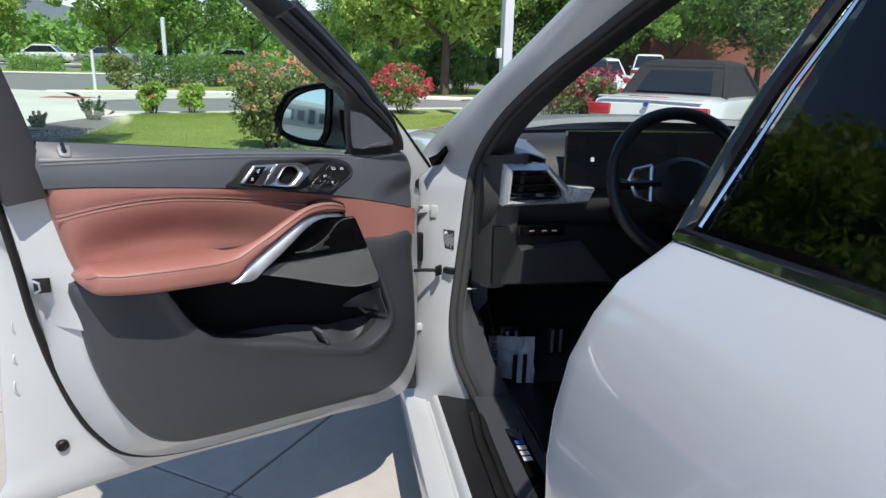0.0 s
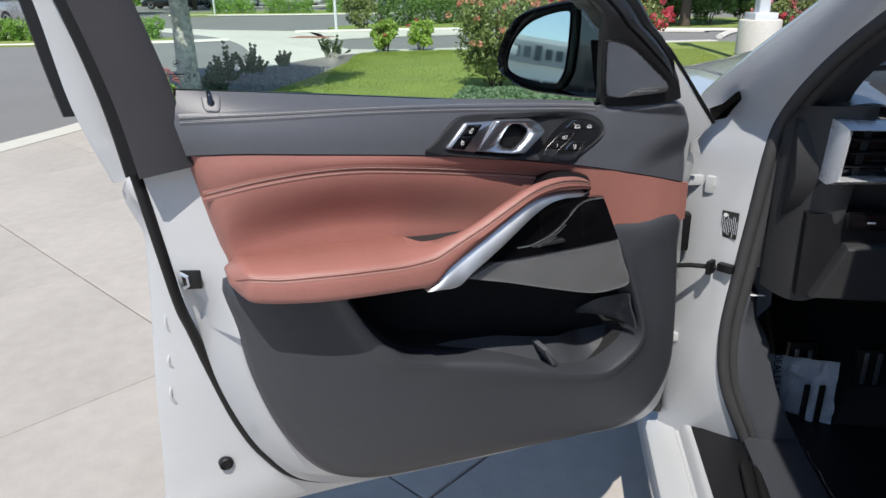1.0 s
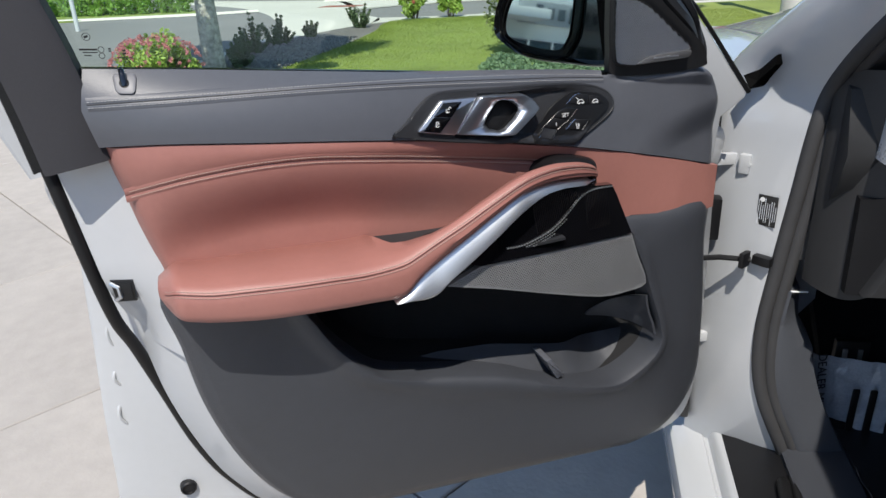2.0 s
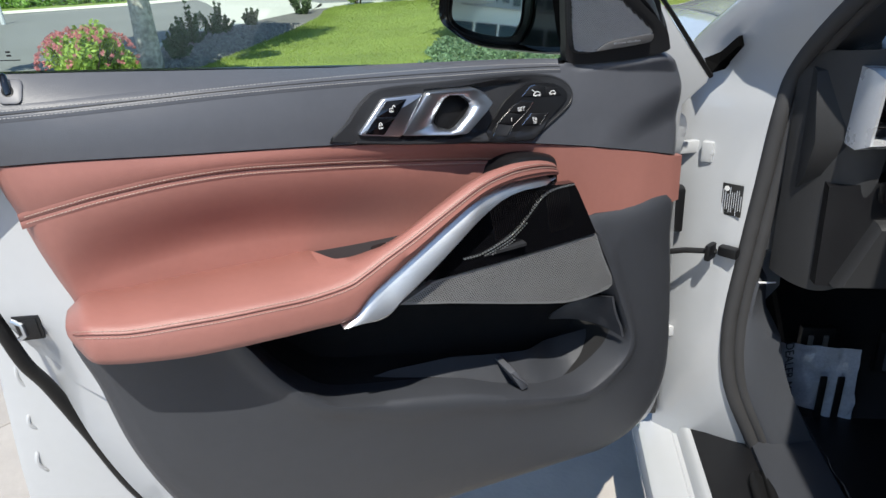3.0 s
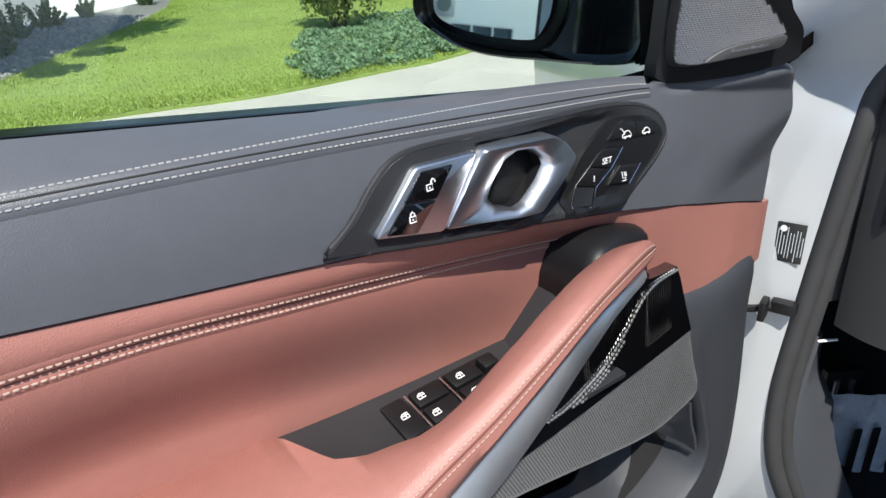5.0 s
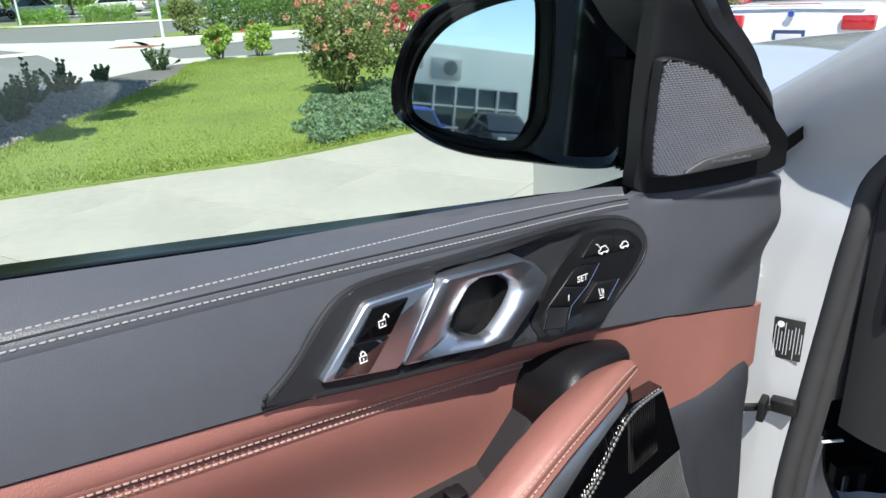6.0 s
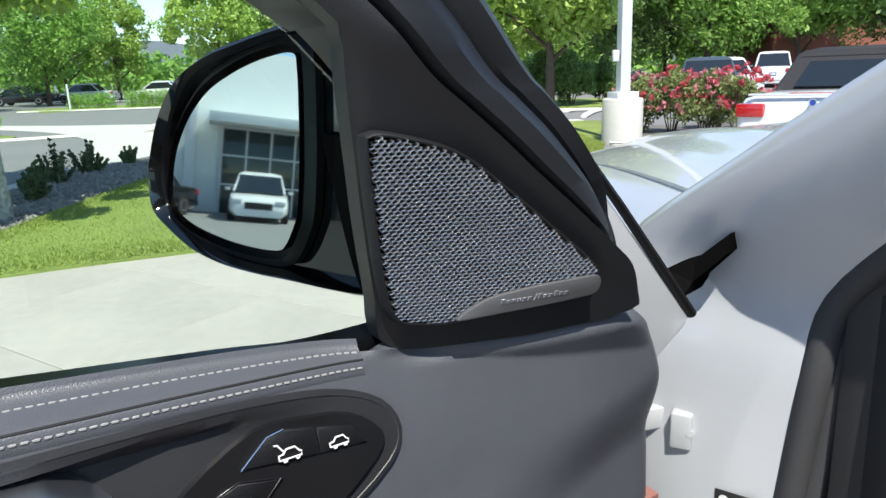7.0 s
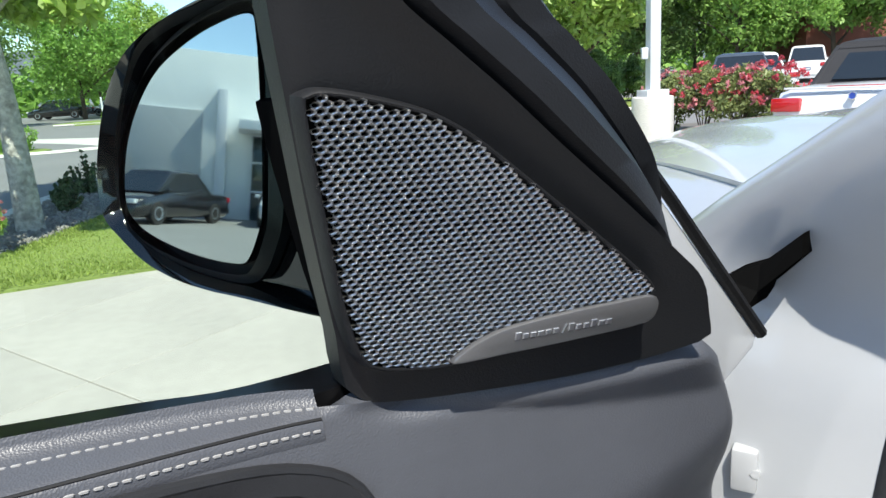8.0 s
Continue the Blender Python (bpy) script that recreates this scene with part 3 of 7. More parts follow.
def sill_ring(u):
    z, w = ip(u, TOP_U, TOP_Z), ip(u, TOP_U, TOP_W)
    return [(u, w + 0.0015, z - 0.008), (u, w + 0.0018, z + 0.0005), (u, w + 0.005, z + 0.0012), (u, w + 0.018, z - 0.002), (u, w + 0.028, z - 0.001), (u, w + 0.034, z - 0.004), (u, w + 0.046, z - 0.012)]


dpart("window_sill_seal", sweep([sill_ring(u) for u in (-0.505, -0.35, -0.18, 0.0, 0.10, 0.145)] + [[(0.22, w, 1.157 + dz) for w, dz in ((0.012, -0.008), (0.012, 0.0005), (0.017, 0.001), (0.03, -0.002), (0.04, -0.001), (0.046, -0.004), (0.058, -0.012))]]), M_SEALBLACK, "black window seal")


def row_on_trim(dz):
    return [(p.x, trim_w(p.x, p.y + dz) - 0.0013, p.y + dz) for p in STITCH]


dpart("upper_stitching", stitches(row_on_trim(0.0030), 0.0038, 0.0029, 0.0005, stitches(row_on_trim(-0.0034), 0.0038, 0.0029, 0.0005)), M_THREAD, "two rows of pale stitching", kind="stuff")

dpart("seam_roll", seam_strip(STITCH, trim_w), M_GREY, "", 60)
# thin dark tube painted as the shaded valley between the rolls
dpart("upper_seam", tube([(p.x, trim_w(p.x, p.y) - 0.0004, p.y) for p in STITCH], 0.0006, 6), M_SEAM, "dark line for the shade in the seam groove")

# lock pin
PIN_O = rounded([(-0.4735, 1.2165), (-0.4475, 1.2142), (-0.4520, 1.1938), (-0.4725, 1.1955)], 0.006, 5)


def pin_w(u, z):
    return trim_w(u, z) - 0.0035


pin = dpart("lock_pin_base", plate(PIN_O, pin_w, 0.03, 0.0025), M_PINBASE, "grey lock pin surround")
part("pin_socket", plate([Vector((-0.4622 + 0.0052 * math.cos(q * math.tau / 16), 1.2062 + 0.0050 * math.sin(q * math.tau / 16))) for q in range(16)], lambda u, z: pin_w(u, z) - 0.0004, 0.02, 0.0003), M_SEALBLACK, pin, "black socket", DOOR)
part("lock_pin", tube([(-0.4622, pin_w(-0.4622, 1.206) - 0.001, 1.203), (-0.4625, 0.003, 1.212), (-0.463, 0.008, 1.2195), (-0.463, 0.009, 1.2215)], [0.0036, 0.0037, 0.0034, 0.0018], 14), M_GLOSS, pin, "black lock pin", DOOR)

# etched marks in the pane's lower corner
for u, z, r in ((-0.4955, 1.2535, 0.0042), (-0.4828, 1.2381, 0.0032), (-0.4832, 1.2311, 0.0030)):
    part("etched_ring", tube([(u + r * math.cos(q * math.tau / 20), 0.0612, z + r * math.sin(q * math.tau / 20)) for q in range(20)], 0.00035, 4, True), M_LABEL, gl, "dark etched ring", DOOR)
for u0, z0, u1, z1, r in ((-0.5057, 1.2400, -0.4870, 1.2385, 0.0010), (-0.5027, 1.2366, -0.4871, 1.2352, 0.0006), (-0.5016, 1.2330, -0.4938, 1.2323, 0.0006), (-0.4750, 1.2383, -0.4722, 1.2381, 0.0008), (-0.4752, 1.2358, -0.4724, 1.2356, 0.0008), (-0.4676, 1.2276, -0.4500, 1.2260, 0.0005), (-0.4610, 1.2352, -0.4568, 1.2349, 0.0009), (-0.4610, 1.2316, -0.4568, 1.2313, 0.0009), (-0.4980, 1.2528, -0.4935, 1.2543, 0.0013)):
    part("etched_mark", plate([Vector((u0, z0 - r)), Vector((u1, z1 - r)), Vector((u1, z1 + r)), Vector((u0, z0 + r))], 0.0612, 0.0618, 0.0001), M_LABEL, gl, "dark etched mark", DOOR)


# red upper panel with its seam and the hollow above the armrest
SM_U, SM_Z, SM_W = line3([-0.51, -0.488, -0.45, -0.407, -0.339, -0.271, -0.203, -0.134, -0.066, 0.002, 0.07, 0.14],
                         [1.068, 1.0746, 1.0854, 1.0933, 1.0995, 1.0985, 1.0904, 1.0797, 1.0671, 1.0544, 1.0408, 1.027],
                         [0.020, 0.012, -0.008, -0.018, -0.026, -0.0275, -0.025, -0.0188, -0.0101, -0.0027, 0.0035, 0.006])
SEAM = [Vector((u, z)) for u, z in zip(SM_U, SM_Z)]
LEFT_Z, LEFT_U = [0.90, 0.912, 0.97, 1.0334, 1.1015, 1.1356, 1.14], [-0.462, -0.463, -0.4665, -0.482, -0.496, -0.5026, -0.503]


def red_w(u, z):
    zs, zb = ip(u, SM_U, SM_Z), ip(u, BOT_U, BOT_Z)
    ws, wb = ip(u, SM_U, SM_W), ip(u, BOT_U, BOT_W)
    if z > zs:
        f = min((z - zs) / max(zb - zs, 0.004), 1)
        w = ws + (wb + 0.002 - ws) * f - 0.0035 * math.sin(math.pi * f)
    else:
        deep = ip(u, [-0.48, -0.45, 0.0, 0.06], [0.010, 0.012, 0.010, 0.008])
        w = ws + (deep - ws) * sm(zs - z, 0.003, 0.100)
    flat = ip(u, [0.1, 0.2, 0.3, 0.36, 0.385], [-0.019, -0.0165, -0.012, -0.006, 0.0])
    k = sm(u, 0.07, 0.15)
    return w * (1 - k) + flat * k


def red_fn(s, t):
    zt = 1.0
    u = 0.0
    for _ in range(4):
        zt = ip(u, BOT_U, BOT_Z) + 0.001
        zb = ip(u, [-0.5, 0.10, 0.185, 0.21, 0.36], [0.92, 0.92, 0.932, 0.941, 0.922])
        z = zb + (zt - zb) * t
        left = ip(z, LEFT_Z, LEFT_U)
        right = ip(z, [0.92, 1.0], [0.381, 0.381])
        u = left + (right - left) * s
    w = red_w(u, z) + 0.02 * max(0.0, (0.02 - s) / 0.02) ** 2
    if t == 1:
        w += 0.01
    return (u, w, z)


dpart("red_panel", fixed(thick(surface(red_fn, 150, 110), 0.008)), M_RED, "red-brown leather door panel", 60)


def row_on_red(dz):
    return [(p.x, red_w(p.x, p.y + dz) - 0.0013, p.y + dz) for p in SEAM if p.x < 0.066 and p.x > -0.488]


dpart("red_stitching", stitches(row_on_red(0.0036), 0.0040, 0.0032, 0.0006, stitches(row_on_red(-0.0038), 0.0040, 0.0032, 0.0006)), M_THREAD_RED, "two rows of pale stitching", kind="stuff")

dpart("seam_roll", seam_strip([p for p in SEAM if -0.490 < p.x < 0.066], red_w), M_RED, "", 60)
dpart("red_seam", tube([(p.x, red_w(p.x, p.y) - 0.0004, p.y) for p in SEAM if -0.490 < p.x < 0.068], 0.0006, 6), M_SEAM_RED, "dark line for the shade in the seam groove")

# armrest: a pad that turns into the rising pull rail
AU = [-0.472, -0.462, -0.45, -0.43, -0.406, -0.362, -0.318, -0.275, -0.231, -0.187, -0.165, -0.143, -0.121, -0.099, -0.055, -0.012, 0.032, 0.076, 0.105, 0.124, 0.132]
AT = [0.966, 0.975, 0.983, 0.981, 0.9786, 0.9784, 0.9768, 0.9753, 0.9736, 0.9774, 0.986, 0.9974, 1.0085, 1.0195, 1.0411, 1.0579, 1.062, 1.0556, 1.0465, 1.037, 1.028]
AB = [0.955, 0.945, 0.9385, 0.9345, 0.932, 0.929, 0.9275, 0.926, 0.9245, 0.925, 0.944, 0.9605, 0.975, 0.989, 1.0165, 1.037, 1.0405, 1.034, 1.028, 1.023, 1.020]
AF = [-0.035, -0.062, -0.083, -0.090, -0.096, -0.1044, -0.1088, -0.110, -0.110, -0.110, -0.1102, -0.1106, -0.1115, -0.112, -0.1105, -0.1051, -0.0928, -0.0742, -0.0595, -0.048, -0.042]
AKU = [-0.472, -0.208, -0.198, -0.190, -0.181, -0.165, -0.148, -0.135, -0.12, -0.10, -0.05, -0.012, 0.032, 0.076, 0.105, 0.124, 0.132]
AK = [0.018, 0.018, 0.012, -0.008, -0.032, -0.048, -0.058, -0.067, -0.072, -0.074, -0.072, -0.067, -0.055, -0.040, -0.031, -0.023, -0.018]
NU = 150

ARM = [cat(list(zip(AU, q)), 6) for q in (AT, AB, AF)]
ARM_U = [p.x for p in ARM[0]]
ARM_V = [[p.y for p in c] for c in ARM]


def arm_at(u):
    return [ip(u, ARM_U, q) for q in ARM_V] + [ip(u, AKU, AK)]


def arm_ring(u):
    zt, zb, wf, wk = arm_at(u)
    h, d = zt - zb, wk - wf
    r = min(0.011, h * 0.35, d * 0.35)
    back_top = zt - 0.004 - 0.006 * sm(u, -0.2, -0.13)
    pts = [(wk, zb + 0.004), (wf + r * 1.2, zb), (wf + r * 0.3, zb + r * 0.4), (wf + 0.001, zb + r * 1.2), (wf, zt - r * 1.7), (wf + 0.0012, zt - r * 1.05), (wf + r * 0.35, zt - r * 0.4), (wf + r * 1.1, zt + 0.001),
           (wf + d * 0.45, zt + 0.003 + (back_top - zt) * 0.4), (wk - r * 0.6, back_top + 0.002), (wk, back_top - r * 0.5)]
    return [(u, w, z) for w, z in pts]


us = list(np.linspace(AU[0], AU[-1], NU))
rings = [arm_ring(u) for u in us]
armrest = dpart("armrest", fixed(loft(rings, True, True, True)), M_RED, "red-brown leather armrest rising into a pull handle", 55)


def arm_row(k):
    out = []
    for u in us[2:-2]:
        zt, zb, wf, wk = arm_at(u)
        r = min(0.011, (zt - zb) * 0.35, (wk - wf) * 0.35)
        out.append((u, wf - 0.0007 + r * (0.42 if k > 0 else 0.26 if k == 0 else 0.14), zt - r * (0.30 if k > 0 else 0.58 if k == 0 else 0.88)))
    return out


# dark line laid between the stitch rows for the groove's shade
part("armrest_seam", tube(arm_row(0), 0.0007, 6), M_SEAM_RED, armrest, "dark line for the shade in the seam groove", DOOR)
part("armrest_stitching", stitches(arm_row(1), 0.0040, 0.0032, 0.00045, stitches(arm_row(-1), 0.0040, 0.0032, 0.00045)), M_THREAD_RED, armrest, "two rows of pale stitching", DOOR, kind="stuff")

# dark well behind the rail with the window switches
well = dpart("switch_well", fixed(thick(surface(lambda s, t: (-0.206 + 0.266 * s, -0.078 + 0.096 * t, 0.948 + 0.006 * s + 0.014 * t + 0.010 * (1 - s) ** 3 - 0.003 * math.sin(math.pi * t) ), 30, 8), 0.004)), M_GREYSOFT, "dark grey switch tray")
GRAB = [(0.040, 1.012), (0.043, 1.030), (0.050, 1.044), (0.062, 1.0525), (0.080, 1.0545), (0.105, 1.051), (0.127, 1.045), (0.139, 1.036), (0.141, 1.010), (0.141, 0.985), (0.05, 0.975)]
grab_c = cat(GRAB, 4, True)
dpart("grab_box", fixed(loft([[(p.x, w + 0.22 * max(0.0, p.x - 0.05), p.y) for p in inset2(grab_c, d)] for d, w in ((0.0, 0.012), (0.0, -0.036), (0.0012, -0.044), (0.004, -0.0495), (0.008, -0.052), (0.014, -0.053))], True, False, True)), M_BLACK, "black box behind the pull rail", 60)
dpart("pocket_wedge", fixed(loft([[(0.000 + d, w, 0.956), (0.018, w, 0.978 - d), (0.044, w, 1.012 - d), (0.058, w, 0.99), (0.05, w, 0.955)] for d, w in ((0.0, 0.012), (0.0, -0.014), (0.002, -0.019), (0.005, -0.021))], True, False, True)), M_GREYSOFT, "", 40)
SWM = DOOR @ Matrix.Translation((-0.076, -0.0185, 0.9555)) @ Matrix.Rotation(radians(-3), 4, "Y") @ Matrix.Rotation(radians(8), 4, "X")
swp = part("switch_panel", block((0, 0, 0), (0.108, 0.046, 0.008), 0.003), M_BLACK, door, "black panel of window switches", SWM)
for du, dw, su, sw in ((-0.037, 0.0, 0.020, 0.038), (-0.008, 0.0100, 0.028, 0.0175), (-0.008, -0.0095, 0.028, 0.0175), (0.0255, 0.0100, 0.028, 0.0175), (0.0255, -0.0095, 0.028, 0.0175)):
    part("window_switch", block((du, dw, 0.005), (su, sw, 0.008), 0.0025), M_BLACK, swp, "", SWM)
for du, dw in ((-0.036, 0.0005), (-0.015, 0.0100), (-0.015, -0.0098), (0.0215, 0.0098), (0.0215, -0.0098)):
    bm = bmesh.new()
    for ln in (((-1, -0.8), (1, -0.8), (1, 0.2), (-1, 0.2), (-1, -0.8)), ((-1, 0.2), (-0.3, 0.9), (1, 0.9), (1, 0.2)), ((0.2, -0.5), (0.2, 0.6))):
        tube([(du + a * 0.0030, dw + b * 0.0028, 0.0092) for a, b in ln], 0.0005, 5, bm=bm)
    part("window_symbol", bm, M_WHITEMARK, swp, "white window symbol", SWM)
for du in (-0.0245, 0.0085):
    part("chrome_strip", block((du, 0, 0.0065), (0.002, 0.038, 0.003), 0.0008), M_CHROME, swp, "thin chrome strip", SWM)
part("mirror_knob", block((0.049, 0.009, 0.006), (0.015, 0.014, 0.012), 0.003), M_BLACK, swp, "", SWM)

# satin metal strip below the rail
SU = [-0.197, -0.175, -0.156, -0.140, -0.121, -0.087, -0.052, -0.018, 0.017, 0.051, 0.086, 0.12, 0.130]
S_TOP = [0.9215, 0.938, 0.9535, 0.964, 0.976, 0.9975, 1.019, 1.036, 1.041, 1.038, 1.0315, 1.0236, 1.0205]
S_BOT = [0.9195, 0.9185, 0.9175, 0.922, 0.938, 0.9615, 0.9867, 1.010, 1.0245, 1.0258, 1.0197, 1.013, 1.0155]

SM_STRIP = [cat(list(zip(SU, q)), 8) for q in (S_TOP, S_BOT)]
S_TOP_U, S_TOP_S = [p.x for p in SM_STRIP[0]], [p.y for p in SM_STRIP[0]]
S_BOT_U, S_BOT_S = [p.x for p in SM_STRIP[1]], [p.y for p in SM_STRIP[1]]


def strip_ring(u):
    zt, zb = ip(u, S_TOP_U, S_TOP_S), ip(u, S_BOT_U, S_BOT_S)
    wf = arm_at(min(u, 0.12))[2] + 0.002 + 0.01 * sm(u, 0.10, 0.13)
    h = zt - zb
    return [(u, wf + 0.016, zt), (u, wf + 0.0125, zt - h * 0.05)] + [(u, wf + 0.0005 + 0.012 * (1 - f) ** 1.7, zt - h * f) for f in (0.15, 0.27, 0.4, 0.53, 0.66, 0.8, 0.92)] + [(u, wf + 0.003, zb), (u, wf + 0.03, zb), (u, wf + 0.03, zt)]


dpart("metal_strip", fixed(loft([strip_ring(u) for u in np.linspace(SU[0], SU[-1], 90)], True, True, True)), M_STRIP, "satin aluminium strip", 30)


# gloss panel, lower speaker cover
def ins_w(u, z):
    return -0.0776 + 0.157 * u


gloss = dpart("gloss_panel", filled(cat([(-0.10, 0.951), (-0.068, 0.9755), (-0.036, 0.998), (-0.005, 1.0186), (0.026, 1.0287), (0.057, 1.0265), (0.089, 1.0205), (0.12, 1.0145), (0.147, 1.011)], 3) + [Vector(p) for p in ((0.1565, 0.9955), (0.1682, 0.9723), (0.180, 0.949), (0.1916, 0.926), (0.115, 0.9295), (0.0367, 0.9338), (-0.02, 0.9372), (-0.0747, 0.941))], ins_w, lambda u, z: ins_w(u, z) + 0.012, 0.012), M_GLOSS, "gloss black insert")
ribs = bmesh.new()
for i in range(44):
    u = 0.012 + i * 0.0030
    hi = ip(u, [0.0, 0.026, 0.057, 0.089, 0.147], [1.016, 1.023, 1.0215, 1.016, 1.006])
    lo = ip(u, [0.0, 0.04, 0.067, 0.0905, 0.112, 0.147], [0.962, 0.969, 0.986, 1.005, 1.011, 1.004]) if u < 0.10 else 0.95
    if hi - lo > 0.004:
        tube([(u + 0.006, ins_w(u, 0) - 0.0002, lo), (u - 0.004, ins_w(u, 0) - 0.0005, hi)], 0.0006, 5, bm=ribs)
part("insert_rib", ribs, M_GLOSS, gloss, "fine raised gloss ribs", DOOR, kind="stuff")
bead = cat([(0.148, 1.0086), (0.112, 1.010), (0.0905, 1.003), (0.067, 0.983), (0.040, 0.966), (0.013, 0.958), (-0.0095, 0.9545), (-0.0335, 0.9563)], 7)
part("bead_line", stitches([(p.x, ins_w(p.x, p.y) - 0.0012, p.y) for p in bead], 0.0045, 0.004, 0.0011), M_STRIP, gloss, "dotted bright metal line", DOOR, kind="stuff")
part("bead_fill", stitches([(p.x + 0.004, ins_w(p.x, p.y) - 0.0012, p.y - 0.003) for p in bead[22:42]], 0.004, 0.003, 0.0009, stitches([(p.x + 0.007, ins_w(p.x, p.y) - 0.0012, p.y - 0.006) for p in bead[28:40]], 0.004, 0.003, 0.0009)), M_STRIP, gloss, "", DOOR, kind="stuff")
spk = dpart("speaker_cover", filled([Vector(p) for p in ((-0.1234, 0.9236), (-0.0733, 0.9385), (0.0385, 0.9312), (0.12, 0.9268), (0.1942, 0.9229))] + cat([(0.2132, 0.8764), (0.2321, 0.8305), (0.1931, 0.8261), (0.1379, 0.8327), (0.0372, 0.8672)], 3) + [Vector((-0.0511, 0.8998))], lambda u, z: ins_w(u, z) + 0.003, lambda u, z: ins_w(u, z) + 0.012, 0.012), M_CLOTHGREY, "grey perforated speaker cover")
holes = bmesh.new()
for i in range(122):
    for j in range(43):
        u, z = -0.12 + i * 0.0029 + (j % 2) * 0.00145, 0.828 + j * 0.0026
        lo = ip(u, [-0.12, -0.0511, 0.0372, 0.1379, 0.1931, 0.232], [0.926, 0.9028, 0.8702, 0.8357, 0.829, 0.833])
        hi = ip(u, [-0.12, -0.0733, 0.0385, 0.192, 0.211, 0.230], [0.9236, 0.9360, 0.9285, 0.920, 0.8764, 0.834])
        if lo < z < hi:
            w = ins_w(u, z) + 0.0026
            vs = [holes.verts.new((u + 0.0008 * math.cos(q), w, z + 0.0008 * math.sin(q))) for q in (0.5, 2.1, 3.7, 5.2)]
            holes.faces.new(vs)
part("perforation", holes, M_GRILLE_DARK, spk, "", DOOR, 0, "stuff")


# lower panel with the map pocket
P_OUT = cat([(-0.472, 0.945), (-0.464, 0.855), (-0.449, 0.754), (-0.414, 0.649), (-0.364, 0.568), (-0.306, 0.528), (-0.22, 0.510), (0.007, 0.492), (0.2, 0.477), (0.274, 0.474), (0.344, 0.501), (0.392, 0.584), (0.392, 0.715), (0.38, 0.86), (0.373, 0.942), (0.28, 0.945), (0.20, 0.945), (0.05, 0.94), (-0.2, 0.94), (-0.36, 0.945)], 8, True)
P_IN = cat([(-0.300, 0.915), (-0.287, 0.875), (-0.262, 0.831), (-0.227, 0.790), (-0.204, 0.770), (-0.164, 0.755), (-0.08, 0.734), (-0.004, 0.712), (0.064, 0.684), (0.147, 0.657), (0.201, 0.650), (0.254, 0.677), (0.274, 0.704), (0.271, 0.737), (0.246, 0.805), (0.215, 0.88), (0.18, 0.93), (0.05, 0.92), (-0.1, 0.92), (-0.2, 0.925)], 8, True)


def polar(pts, c, n=160):
    ang = [math.atan2(p[1] - c[1], p[0] - c[0]) for p in pts]
    rad = [math.hypot(p[0] - c[0], p[1] - c[1]) for p in pts]
    o = sorted(range(len(pts)), key=lambda i: ang[i])
    a, r = [ang[i] for i in o], [rad[i] for i in o]
    a, r = [a[-1] - math.tau] + a + [a[0] + math.tau], [r[-1]] + r + [r[0]]
    out = []
    for k in range(n):
        t = -math.pi + math.tau * k / n
        rr = ip(t, a, r)
        out.append(Vector((c[0] + rr * math.cos(t), c[1] + rr * math.sin(t))))
    return out


PC = (0.02, 0.80)
po, pi_ = polar(P_OUT, PC), polar(P_IN, PC)


def pocket_ring(f, w, extra=0.0):
    return [((a.lerp(b, f)).x, w + extra * sm((a.lerp(b, f)).y, 0.8, 0.55), (a.lerp(b, f)).y) for a, b in zip(po, pi_)]


lower = dpart("lower_panel", fixed(loft([pocket_ring(0, 0.04), pocket_ring(0.004, 0.018), pocket_ring(0.04, 0.002), pocket_ring(0.12, -0.008, 0.004), pocket_ring(0.35, -0.018, 0.006), pocket_ring(0.6, -0.022, 0.004),
                                         pocket_ring(0.78, -0.025, 0.003), pocket_ring(0.86, -0.028), pocket_ring(0.93, -0.035), pocket_ring(0.98, -0.034), pocket_ring(1.0, -0.026), pocket_ring(1.0, 0.02)])), M_LOWER, "dark grey moulded lower door panel", 60)


def shrink(pts, f, c=(0.0, 0.78)):
    return [Vector((c[0] + (p.x - c[0]) * f, c[1] + (p.y - c[1]) * f)) for p in pts]


dpart("pocket_liner", fixed(loft([[(p.x, 0.019, p.y) for p in pi_], [(p.x, 0.07, p.y) for p in shrink(pi_, 0.985)], [(p.x, 0.088, p.y) for p in shrink(pi_, 0.93)]], True, False, True)), M_CARPET, "black map pocket", 40)
# pocket floor, bottle scoop and fin
RIM_U, RIM_Z = [-0.24, -0.212, -0.183, -0.036, 0.06, 0.157, 0.211, 0.254, 0.27], [0.800, 0.775, 0.762, 0.718, 0.684, 0.652, 0.645, 0.668, 0.700]
BACK_U, BACK_Z = [-0.24, -0.165, -0.096, -0.006, 0.091, 0.197, 0.27], [0.745, 0.745, 0.747, 0.738, 0.714, 0.693, 0.690]


def pocket_floor(s, t):
    u = -0.235 + 0.498 * s
    z0, z1 = ip(u, RIM_U, RIM_Z) - 0.004, ip(u, BACK_U, BACK_Z)
    narrow = sm(u, -0.235, -0.17)
    return (u, -0.026 + (0.062 + 0.03 * sm(u, 0.12, 0.2)) * t * narrow, z0 + (max(z1, z0) - z0) * t ** 1.6 - 0.012 * math.sin(math.pi * t) * narrow)


dpart("pocket_floor", fixed(thick(surface(pocket_floor, 90, 18), 0.004)), M_LOWER, "grey pocket floor", 60)


